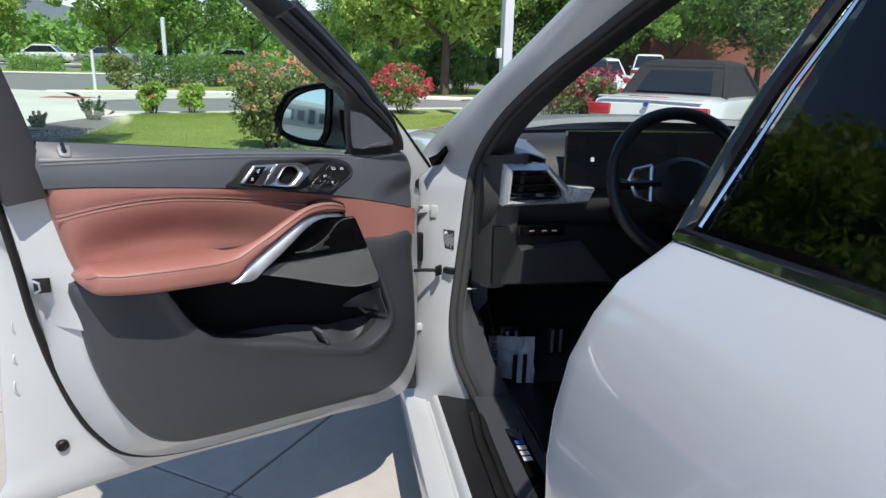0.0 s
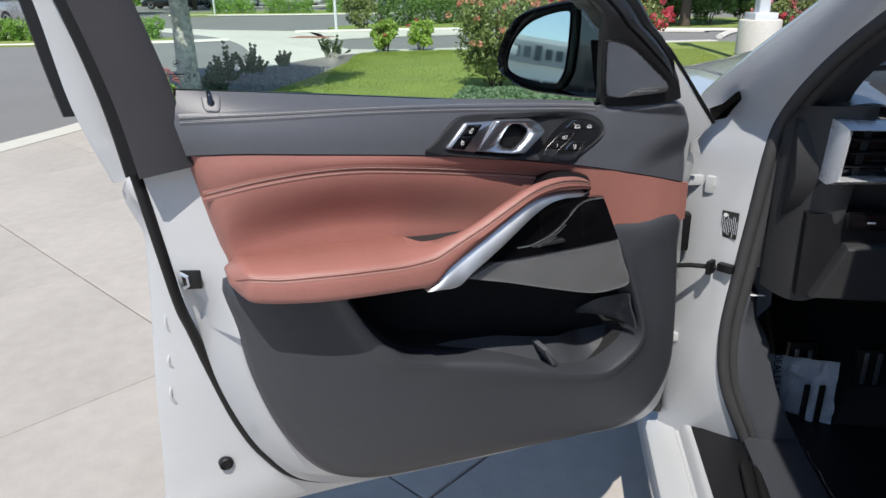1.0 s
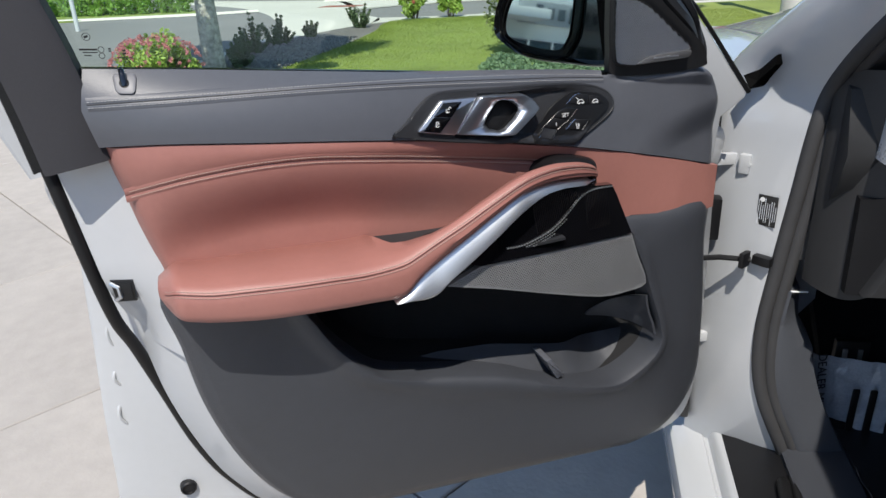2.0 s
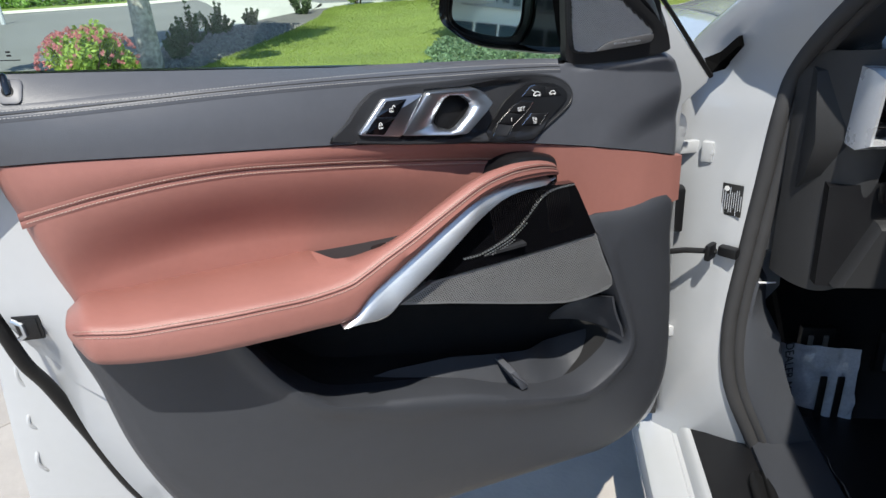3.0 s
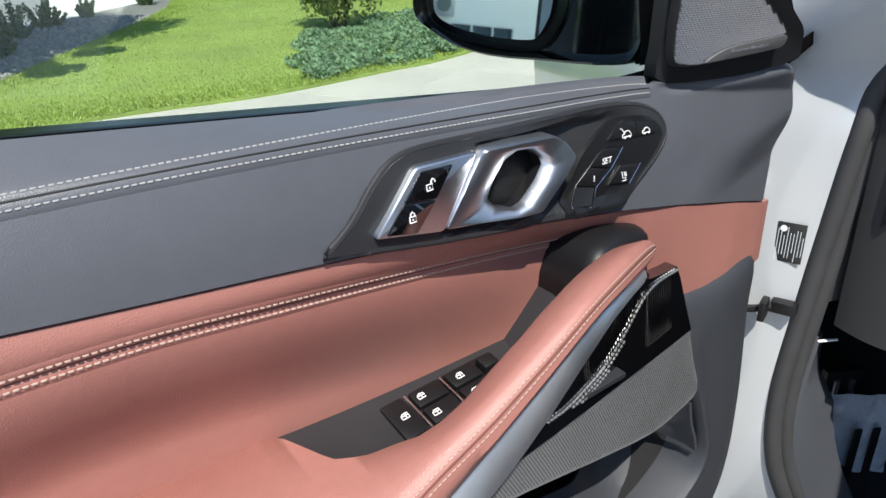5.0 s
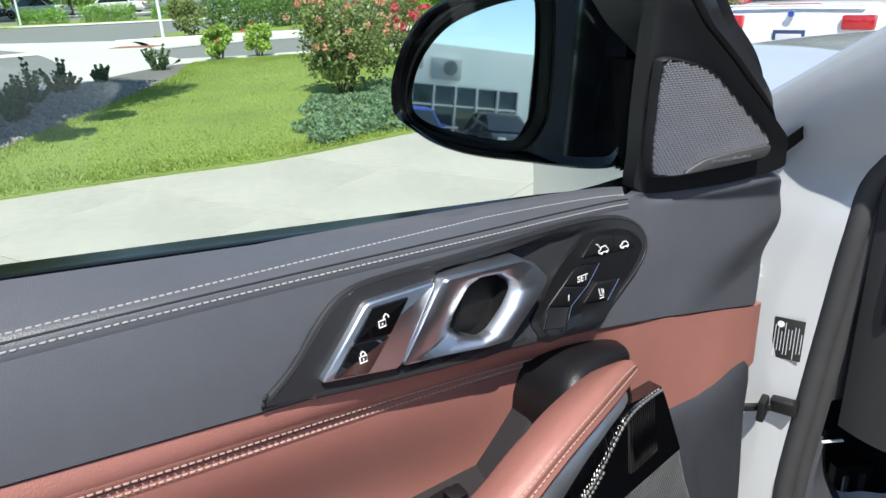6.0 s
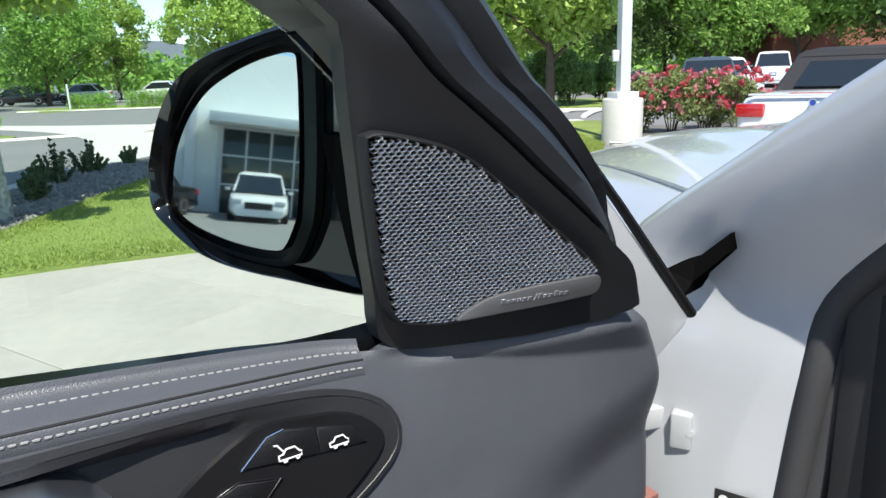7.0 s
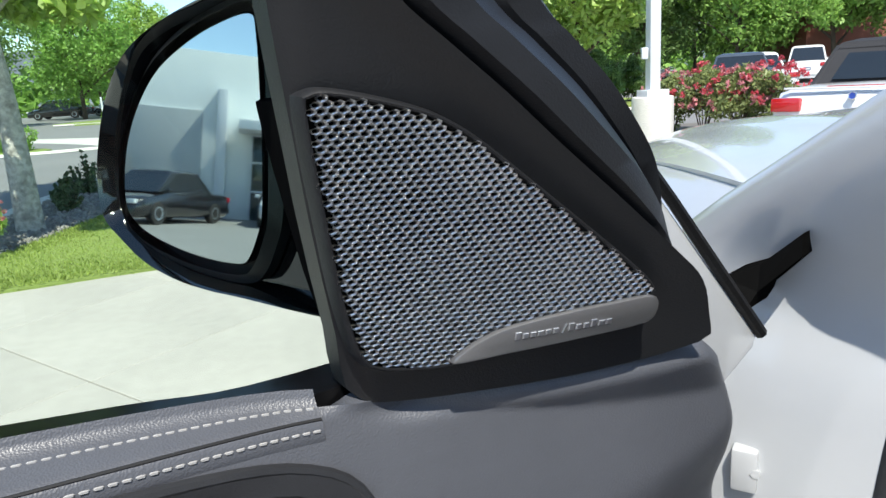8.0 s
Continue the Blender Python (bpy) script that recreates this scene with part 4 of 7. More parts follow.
def scoop(s, t):
    """The bottle holder's rounded end wall: wide at the rim, a point at the back."""
    q = math.pi * 0.5 * s
    hi, lo = 0.800 - 0.058 * s, 0.722 + 0.012 * s
    z = lo + (hi - lo) * t
    rim = ip(z, [0.70, 0.746, 0.80, 0.824], [0.272, 0.268, 0.246, 0.235])
    return (rim - 0.078 * (1 - math.cos(q)) - 0.006 * math.sin(math.pi * t), -0.026 + 0.088 * math.sin(q), z)


dpart("bottle_scoop", fixed(thick(surface(scoop, 30, 14), 0.004)), M_LOWER, "moulded bottle holder", 60)
dpart("pocket_fin", plate(rounded([(0.066, 0.716), (0.076, 0.718), (0.100, 0.682), (0.088, 0.676)], 0.002), -0.018, 0.03, 0.002), M_GREY)

# handle module
def esc_w(u, z):
    """The surround's face: flush at the lock buttons, sunk round the pull, rising again to the front."""
    side = (u + 0.0823) * 0.761 - (z - 1.1079) * 0.649
    sunk = 0.013 * (1 - min(max((u - 0.03) / 0.11, 0), 1)) * sm(rim_gap(u, z), 0.004, 0.010) * sm(side, 0.0, 0.004)
    return trim_w(u, min(z, ip(u, ST_U, ST_Z) - 0.012)) - 0.0035 + sunk


esc = dpart("handle_surround", filled(ESC, esc_w, 0.02, 0.004), M_GREYSOFT, "dark grey surround of the door handle")

part("surround_rim", tube([(p[0], trim_w(p[0], min(p[1], ip(p[0], ST_U, ST_Z) - 0.012)) - 0.0015, p[1]) for p in ESC], 0.0024, 8, True), M_GREYSOFT, esc, "", DOOR)


def on_esc(name, outline, lift, material, label="", b=0.0008):
    return part(name, plate(outline, lambda u, z: esc_w(u, z) - lift, lambda u, z: esc_w(u, z) + 0.004, b), material, esc, label, DOOR)


BEZ = [Vector(p) for p in ((-0.1348, 1.1176), (-0.0991, 1.153), (-0.0480, 1.1511), (-0.0826, 1.1069))]
BLK = [Vector(p) for p in ((-0.127, 1.1179), (-0.0964, 1.1498), (-0.0703, 1.1484), (-0.1042, 1.113))]
bez = on_esc("lock_bezel", rounded(BEZ, 0.004), 0.005, M_SILVER, "satin metal bezel", 0.0018)
lkb = on_esc("lock_button", rounded([BLK[0], BLK[0].lerp(BLK[1], 0.49), BLK[3].lerp(BLK[2], 0.49), BLK[3]], 0.0015), 0.0058, M_GLOSS, "black lock button", 0.0006)
unb = on_esc("unlock_button", rounded([BLK[0].lerp(BLK[1], 0.505), BLK[1], BLK[2], BLK[3].lerp(BLK[2], 0.505)], 0.0015), 0.0058, M_GLOSS, "black unlock button", 0.0006)
LOCK_C, UNLOCK_C = sum((BLK[0] * 0.37, BLK[1] * 0.13, BLK[2] * 0.13, BLK[3] * 0.37), Vector((0, 0))), sum((BLK[0] * 0.13, BLK[1] * 0.37, BLK[2] * 0.37, BLK[3] * 0.13), Vector((0, 0)))


def symbol(lines, name, c, size, lift, label, r=0.00045):
    """White line symbols; the lines are in units of size round c."""
    bm = bmesh.new()
    for ln in lines:
        pts = [(c[0] + x * size, esc_w(c[0] + x * size, c[1] + y * size) - lift, c[1] + y * size) for x, y in ln]
        tube(pts, r, 5, bm=bm)
    return part(name, bm, M_WHITEMARK, esc, label, DOOR)


LOCK = [[(-0.5, -0.6), (0.5, -0.6), (0.5, 0.2), (-0.5, 0.2), (-0.5, -0.6)], [(-0.3, 0.2), (-0.3, 0.6), (0, 0.85), (0.3, 0.6), (0.3, 0.2)], [(0, -0.1), (0, -0.35)]]
UNLOCK = [[(-0.5, -0.6), (0.5, -0.6), (0.5, 0.2), (-0.5, 0.2), (-0.5, -0.6)], [(0.3, 0.2), (0.35, 0.6), (0.7, 0.85), (1.0, 0.6), (1.0, 0.3)], [(0, -0.1), (0, -0.35)]]
CAR = [[(-1, -0.3), (-1, 0.1), (-0.6, 0.15), (-0.3, 0.5), (0.5, 0.5), (0.8, 0.1), (1, 0.0), (1, -0.3), (-1, -0.3)], [(-0.7, -0.3), (-0.6, -0.5), (-0.4, -0.5), (-0.3, -0.3)], [(0.4, -0.3), (0.5, -0.5), (0.7, -0.5), (0.8, -0.3)]]
TRUNK = CAR + [[(-0.5, 0.3), (-1.0, 1.0), (-1.3, 1.05)]]
SEAT = [[(-0.5, 0.9), (-0.3, -0.3), (0.5, -0.4), (0.5, -0.8), (-0.4, -0.8)], [(0.1, 0.8), (0.3, -0.1)], [(0.5, 0.7), (0.6, -0.1)]]
symbol(LOCK, "lock_symbol", LOCK_C, 0.0046, 0.0064, "white padlock symbol")
symbol(UNLOCK, "unlock_symbol", UNLOCK_C, 0.0046, 0.0064, "white open padlock symbol")


GRIP_O = rounded([(-0.0447, 1.1519), (-0.0135, 1.150), (0.021, 1.1475), (0.0343, 1.1396), (0.0438, 1.1275), (0.0343, 1.1195), (0.0035, 1.0965), (-0.0166, 1.0977), (-0.0559, 1.1037), (-0.0818, 1.1079), (-0.063, 1.130)], 0.0028)
GRIP_H = rounded([(u + 0.009 * sm(-u, 0.008, 0.035), z) for u, z in [(-0.0300, 1.1360), (-0.0218, 1.1437), (-0.0004, 1.1415), (0.0109, 1.1333), (0.0129, 1.1273), (0.0046, 1.1179), (-0.0100, 1.1058), (-0.0235, 1.1031), (-0.0374, 1.1066), (-0.0420, 1.1125), (-0.0395, 1.1205)]], 0.0022)


def grip_w(u, z):
    return trim_w(u, min(z, 1.14)) - 0.0085 - 0.006 * sm(u, -0.06, 0.02)


def grip():
    """The pull: a metal loop round a dark hole; its rear face falls away into the hole, its front end is a thick bar."""
    rings = []
    for f, dw, dip in ((0.0, 0.030, 0), (0.0, 0.005, 0), (0.03, 0.0018, 0), (0.10, 0.0, 0), (0.35, 0.0, 0.001), (0.6, 0.0005, 0.004), (0.82, 0.002, 0.009), (0.94, 0.005, 0.013), (1.0, 0.010, 0.018)):
        rings.append([(p.x, grip_w(p.x, p.y) + dw * (1 - sm(-b.x, 0.015, 0.035)) + max(dip, dw if f == 0 else 0) * sm(-b.x, 0.015, 0.035), p.y) for p, b in ((a.lerp(b, f), b) for a, b in zip(GRIP_O, GRIP_H))])
    return fixed(loft(rings, True))


pull = part("pull_handle", grip(), M_SILVER, esc, "satin metal pull handle", DOOR, 35)
part("grip_lining", fixed(loft([[(p.x, grip_w(p.x, p.y) + 0.0105, p.y) for p in inset2(GRIP_H, -0.0004)], [(p.x, grip_w(p.x, p.y) + 0.034, p.y) for p in GRIP_H]], True)), M_BLACK, pull, "black lining", DOOR)
on_esc("grip_hollow", inset2(GRIP_H, -0.002), 0.0040, M_BLACK, "black hollow behind the handle")
# wing with memory buttons
wing = part("button_wing", filled(cat([(0.0359, 1.0807), (0.0538, 1.1069), (0.0701, 1.1237), (0.0992, 1.1385), (0.1238, 1.1381), (0.146, 1.133), (0.1605, 1.1210), (0.156, 1.1106), (0.1283, 1.0932), (0.1019, 1.0725), (0.0732, 1.0752)], 3, True), lambda u, z: esc_w(u, z) - 0.0035, 0.02, 0.004), M_WING, esc, "black panel of memory buttons", DOOR)
BT = [("trunk_button", [(0.0917, 1.1255), (0.1047, 1.1355), (0.1124, 1.1367), (0.1265, 1.1337), (0.1265, 1.1218), (0.1142, 1.123)]), ("lid_button", [(0.1273, 1.1216), (0.1273, 1.1335), (0.1446, 1.1297), (0.1511, 1.1196)]),
      ("set_button", [(0.0702, 1.1099), (0.0804, 1.1174), (0.0896, 1.1205), (0.1074, 1.1170), (0.0928, 1.1040)]), ("first_memory_button", [(0.0546, 1.0984), (0.0692, 1.1091), (0.0918, 1.1032), (0.0756, 1.0930)]), ("second_memory_button", [(0.0430, 1.0855), (0.0536, 1.0975), (0.0746, 1.0922), (0.0625, 1.0820)]),
      ("seat_button", [(0.0890, 1.0914), (0.1029, 1.1032), (0.1260, 1.1002), (0.1122, 1.0874)])]
for n, o in BT:
    on_esc(n, [Vector(p) for p in o], 0.0050, M_BLACK, "", 0.0008)
for ln in ([(0.0917, 1.1255), (0.1047, 1.1358), (0.1124, 1.1371)], [(0.0424, 1.0853), (0.054, 1.0982), (0.0696, 1.1099), (0.0804, 1.1179), (0.0896, 1.1211), (0.1081, 1.1175)], [(0.1081, 1.1175), (0.0932, 1.1038), (0.0758, 1.0926), (0.0625, 1.0814), (0.0555, 1.0825)],
           [(0.0884, 1.0912), (0.1029, 1.1038)], [(0.1268, 1.1006), (0.1124, 1.0869)]):
    part("button_outline", tube([(u, esc_w(u, z) - 0.0052, z) for u, z in ln], 0.00032, 5), M_CHROME, esc, "thin bright button outline", DOOR)
symbol(TRUNK, "trunk_symbol", (0.1135, 1.1262), 0.0052, 0.0058, "white open car symbol")
symbol(CAR, "car_symbol", (0.1367, 1.1247), 0.0046, 0.0058, "white car symbol")
symbol(SEAT, "seat_symbol", (0.1060, 1.0946), 0.0044, 0.0058, "white seat symbol")


def text_at(body, u, z, size, lift):
    m = DOOR @ Matrix.Translation((u, esc_w(u, z) - lift, z)) @ Matrix.Rotation(radians(90), 4, "X")
    letters(body, size, m, M_WHITEMARK, esc, "lettering", "white letters", 0.0003)


text_at("SET", 0.0885, 1.1108, 0.0070, 0.0056)
text_at("1", 0.0734, 1.0997, 0.0070, 0.0056)
text_at("2", 0.0592, 1.0883, 0.0070, 0.0056)


# mirror triangle with its loudspeaker grille
def tri_w(u, z):
    """The triangle's face leans inwards towards its top and its front."""
    return -0.0136 - 0.40 * (max(u, 0.12) - 0.2) - 0.27 * (min(z, 1.30) - 1.17)


TRI_A = [(0.2968, 1.1650), (0.2946, 1.1716), (0.2845, 1.19), (0.2728, 1.2021), (0.2498, 1.2234), (0.2295, 1.2416), (0.211, 1.2588), (0.1944, 1.2732), (0.1779, 1.2880), (0.148, 1.323), (0.082, 1.383), (-0.02, 1.462)]
TRI_LZ, TRI_LU = [1.158, 1.18, 1.20, 1.25, 1.2869, 1.3064], [0.172, 0.1677, 0.1634, 0.1559, 0.1500, 0.1460]
tri_out = cat(TRI_A, 4) + [Vector(p) for p in ((-0.060, 1.472), (-0.0117, 1.4317), (0.0711, 1.364), (0.1123, 1.337), (0.134, 1.319), (0.146, 1.3065), (0.1485, 1.298), (0.1500, 1.2869), (0.1521, 1.2727), (0.1559, 1.2491), (0.1594, 1.2263), (0.1634, 1.2029), (0.1677, 1.1813), (0.1693, 1.1698))] + cat([(0.1715, 1.1590), (0.1773, 1.154), (0.1867, 1.1526), (0.206, 1.1522), (0.2455, 1.1538), (0.2757, 1.1579), (0.2930, 1.1620)], 3)


def tri_front(u, z):
    fold = (u - 0.2222) * 0.668 + (z - 1.248) * 0.744
    edge = ip(z, TRI_LZ, TRI_LU)
    return tri_w(u, z) - 0.004 * sm(fold, -0.010, 0.0) + 0.008 * sm(fold, 0.0, 0.02) + 0.003 * max(0.0, (edge + 0.005 - u) / 0.005) ** 2 * (1 if z < 1.305 else 0)


tri = dpart("mirror_triangle", filled(tri_out, tri_front, lambda u, z: tri_front(u, z) + 0.012, 0.005), M_TRIANGLE, "black soft plastic triangle inside the mirror", 30)
GRL = cat([(0.1558, 1.2593), (0.1568, 1.2611), (0.1599, 1.2618), (0.1671, 1.2606), (0.1788, 1.2574), (0.1894, 1.2535), (0.1991, 1.2476), (0.2112, 1.2377), (0.230, 1.2215), (0.2508, 1.2033), (0.2612, 1.1935), (0.2645, 1.1885), (0.2630, 1.1845), (0.255, 1.181), (0.2358, 1.178), (0.2195, 1.1745), (0.2016, 1.1695), (0.1916, 1.1690), (0.179, 1.1706), (0.1736, 1.1743), (0.170, 1.1825), (0.1655, 1.2006), (0.1606, 1.2282), (0.1577, 1.2453)], 3, True)
part("grille_rim", fixed(loft([[(p.x, tri_w(p.x, p.y) - 0.0020, p.y) for p in inset2(GRL, -0.0022)], [(p.x, tri_w(p.x, p.y) - 0.0070, p.y) for p in inset2(GRL, -0.0012)], [(p.x, tri_w(p.x, p.y) - 0.0079, p.y) for p in inset2(GRL, -0.0005)], [(p.x, tri_w(p.x, p.y) - 0.0078, p.y) for p in inset2(GRL, 0.0001)], [(p.x, tri_w(p.x, p.y) - 0.0050, p.y) for p in inset2(GRL, 0.0006)]], True)), M_TRIANGLE, tri, "black rim", DOOR)
back = plate(inset2(GRL, 0.0004), lambda u, z: tri_w(u, z) - 0.0045, 0.02, 0.0003)
part("grille_backing", back, M_GRILLE_DARK, tri, "", DOOR)


def hex_mesh():
    """Expanded-metal grille: hexagonal holes between raised wires."""
    bm = bmesh.new()
    pu, pz = 0.00285, 0.00178
    edge = inset2(GRL, 0.0007)
    for j in range(58):
        for i in range(44):
            u = 0.150 + (i + 0.5 * (j % 2)) * pu
            z = 1.1665 + j * pz
            if not inside((u, z), edge):
                continue
            o, h = [], []
            for q in range(6):
                a = math.tau * q / 6 + math.pi / 6
                x, y = math.cos(a), math.sin(a)
                uo, zo = u + x * pu * 0.577, z + y * pz * 0.667
                ui, zi = u + x * pu * 0.39, z + y * pz * 0.37
                o.append(bm.verts.new((uo, tri_w(uo, zo) - 0.0080 - 0.0005 * y, zo)))
                h.append(bm.verts.new((ui, tri_w(ui, zi) - 0.0072, zi)))
            d = [bm.verts.new((v.co.x, tri_w(v.co.x, v.co.z) - 0.0050, v.co.z)) for v in h]
            for q in range(6):
                r = (q + 1) % 6
                bm.faces.new((o[q], o[r], h[r], h[q]))
                bm.faces.new((h[q], h[r], d[r], d[q]))
    return fixed(bm)


part("grille_mesh", hex_mesh(), M_STEEL, tri, "grey metal speaker mesh", DOOR, 0, "stuff")
BADGE = cat([(0.2003, 1.1696), (0.2043, 1.175), (0.2111, 1.1793), (0.218, 1.1818), (0.234, 1.1848), (0.2522, 1.187), (0.2614, 1.1879), (0.2647, 1.1869), (0.2659, 1.183), (0.2644, 1.1783), (0.2581, 1.1763), (0.2358, 1.1733), (0.2175, 1.1713)], 4, True)
badge = part("speaker_badge", plate(BADGE, lambda u, z: tri_w(u, z) - 0.0102, tri_w, 0.0008), M_BADGE, tri, "grey metal badge with a line of small raised lettering", DOOR)
for k in range(13):
    u, z = 0.2189 + k * 0.00246, 1.1768 + k * 0.00018
    if k == 6:
        bar = [(u + 0.0004, z - 0.0004), (u + 0.0008, z - 0.0004), (u + 0.0018, z + 0.0030), (u + 0.0014, z + 0.0030)]
    else:
        bar = [(u, z), (u + 0.0018, z + 0.0001), (u + 0.0018, z + (0.0019 if k not in (0, 7, 10) else 0.0028)), (u, z + (0.0018 if k not in (0, 7, 10) else 0.0027))]
    part("badge_mark", plate(bar, lambda a, b: tri_w(a, b) - 0.0107, lambda a, b: tri_w(a, b) - 0.008, 0.0002), M_SILVER, badge, "", DOOR, 0)


# rubber ridges in front of the triangle
TRI_B = [(0.352, 1.150), (0.353, 1.160), (0.350, 1.182), (0.341, 1.203), (0.329, 1.228), (0.316, 1.246), (0.302, 1.264), (0.290, 1.277), (0.278, 1.290), (0.222, 1.361), (0.14, 1.437), (0.055, 1.507)]
ra, rb = cat(TRI_A, 6), cat(TRI_B, 6)
rings = []
for a, b in zip(ra, rb):
    w0 = tri_front(a.x, a.y)
    prof = ((0.0, 0.006), (0.06, -0.004), (0.2, -0.006), (0.36, 0.001), (0.42, 0.010), (0.47, 0.004), (0.6, -0.004), (0.78, 0.002), (0.84, 0.010), (0.88, 0.008), (0.95, 0.010), (1.0, 0.014), (1.0, 0.09), (0.0, 0.09))
    rings.append([(a.x + (b.x - a.x) * f, w0 + (0.012 - w0) * f ** (0.35 + 1.65 * sm(a.y, 1.175, 1.26)) + dw * (0.3 + 0.7 * sm(a.y, 1.175, 1.24)) , a.y + (b.y - a.y) * f) for f, dw in prof])
dpart("front_frame", fixed(loft(rings, True, True, True)), M_TRIANGLE, "black front window frame with rubber ridges", 40)

# white painted front corner of the door's skin
dpart("skin_corner", plate([Vector(p) for p in ((0.31, 1.25), (0.345, 1.236), (0.386, 1.190), (0.473, 1.092), (0.470, 1.083), (0.424, 1.055), (0.416, 0.97), (0.38, 0.95), (0.34, 1.00))], 0.05, 0.11, 0.004), M_PAINT, "white painted front corner of the door")
dpart("corner_seal", tube([(0.330, 0.05, 1.252), (0.350, 0.05, 1.235), (0.389, 0.05, 1.192), (0.475, 0.05, 1.092)], [0.003, 0.0034, 0.0036, 0.0042], 8), M_RUBBER)

# outside mirror
MP = Vector((0.2065, 0.113))
MD = Vector((-0.06, 0.15)).normalized()
MN = Vector((MD.y, -MD.x))


def mir(q, z, back=0.0):
    """A point of the mirror: q outwards along the glass, back from it."""
    p = MP + MD * q + MN * (back + 0.108 * (z - 1.23))
    return (p.x, p.y, z)


HOUSE = cat([(-0.03, 1.320), (0.0057, 1.3217), (0.0508, 1.318), (0.0899, 1.3113), (0.1268, 1.3036), (0.1607, 1.2888), (0.1834, 1.2642), (0.1965, 1.2339), (0.2003, 1.2118), (0.1956, 1.1898), (0.1741, 1.1761), (0.1464, 1.1638), (0.1133, 1.157), (0.0822, 1.1548), (0.0532, 1.1547), (-0.03, 1.155), (-0.055, 1.17), (-0.06, 1.23), (-0.055, 1.295)], 4, True)
MGL = cat([(0.0362, 1.235), (0.0365, 1.2645), (0.038, 1.2928), (0.0425, 1.3022), (0.0674, 1.300), (0.0963, 1.2929), (0.1278, 1.2802), (0.1504, 1.2622), (0.1669, 1.2391), (0.1745, 1.2131), (0.172, 1.1938), (0.1524, 1.1825), (0.1191, 1.1752), (0.0878, 1.1719), (0.0595, 1.1720), (0.0501, 1.1765), (0.0417, 1.1907), (0.0380, 1.2024)], 4, True)
hc = (0.06, 1.23)


def hring(f, back):
    return [mir(hc[0] + (p.x - hc[0]) * f, hc[1] + (p.y - hc[1]) * f, back) for p in HOUSE]


mirror = dpart("door_mirror", fixed(loft([hring(0.93, 0.012), hring(0.95, 0.0), hring(0.985, -0.006), hring(1.0, 0.0), hring(1.01, 0.015), hring(0.98, 0.04), hring(0.88, 0.07), hring(0.6, 0.095), hring(0.2, 0.105)], True, True, True)), M_GLOSS, "gloss black door mirror", 50)
part("mirror_bezel", fixed(loft([[mir(p.x, p.y, -0.001) for p in inset2(MGL, -0.006)], [mir(p.x, p.y, 0.004) for p in inset2(MGL, -0.012)], [mir(p.x, p.y, 0.011) for p in inset2(MGL, -0.012)], [mir(p.x, p.y, 0.011) for p in MGL], [mir(p.x, p.y, 0.001) for p in inset2(MGL, -0.001)]], True)), M_BLACK, mirror, "black bezel", DOOR)
part("mirror_glass", fixed(loft([[mir(p.x, p.y, 0.000) for p in MGL], [mir(p.x, p.y, 0.010) for p in MGL]], True, True, True)), M_MIRROR, mirror, "silvered mirror glass", DOOR, 0)
part("mirror_foot", fixed(loft([[mir(-0.05, z, b) for z, b in ((1.155, 0.0), (1.205, 0.0), (1.205, 0.06), (1.155, 0.06))], [(0.235, 0.055, z) for z in (1.155, 1.215)] + [(0.29, 0.055, z) for z in (1.215, 1.155)]], True, True, True)), M_GLOSS, mirror, "gloss black mirror foot", DOOR)
part("mirror_inner_wall", fixed(loft([[mir(-0.058, 1.155, 0.01), mir(-0.058, 1.30, 0.01), (0.215, 0.056, 1.31), (0.215, 0.056, 1.155)], [mir(-0.055, 1.155, 0.05), mir(-0.055, 1.30, 0.05), (0.255, 0.056, 1.31), (0.255, 0.056, 1.155)]], True, True, True)), M_GLOSS, mirror, "", DOOR)
part("mirror_lip", tube([mir(p.x, p.y, 0.004) for p in HOUSE], 0.0035, 6, True), M_GLOSS, mirror, "", DOOR)


# ---- the car's body round the door opening ----
# hinge pillar and windscreen pillar: outer edge, face, seal edge, inner back
PIL = [((0.36, 2.10, 0.22), (0.56, 1.97, 0.22)), ((0.352, 2.08, 0.36), (0.505, 1.935, 0.36)), ((0.346, 2.06, 0.5), (0.448, 1.93, 0.5)), ((0.345, 2.06, 0.63), (0.432, 1.93, 0.63)), ((0.345, 2.06, 0.79), (0.444, 1.93, 0.79)),
       ((0.345, 2.065, 0.92), (0.457, 1.93, 0.92)), ((0.352, 2.10, 1.03), (0.466, 1.925, 1.03)), ((0.375, 2.14, 1.105), (0.482, 1.93, 1.10)), ((0.432, 2.01, 1.205), (0.508, 1.885, 1.18)), ((0.492, 1.873, 1.30), (0.545, 1.79, 1.27)),
       ((0.56, 1.718, 1.411), (0.60, 1.66, 1.365)), ((0.614, 1.594, 1.50), (0.66, 1.56, 1.44)), ((0.68, 1.443, 1.608), (0.735, 1.43, 1.535)), ((0.76, 1.27, 1.70), (0.80, 1.25, 1.63))]
PIL = [(o, (0.115 + (q[0] - 0.115) * 1.03, q[1] + 0.035, q[2]) if q[2] < 1.15 else (q[0] + 0.006, q[1] + 0.015, q[2])) for o, q in PIL]
PIL = [tuple((p[0] + 0.009 * g, p[1] + 0.028 * g, p[2] - 0.008 * g) for p in pair) for pair, g in ((pair, 1 - sm(pair[1][2], 1.06, 1.16)) for pair in PIL)]
st = []
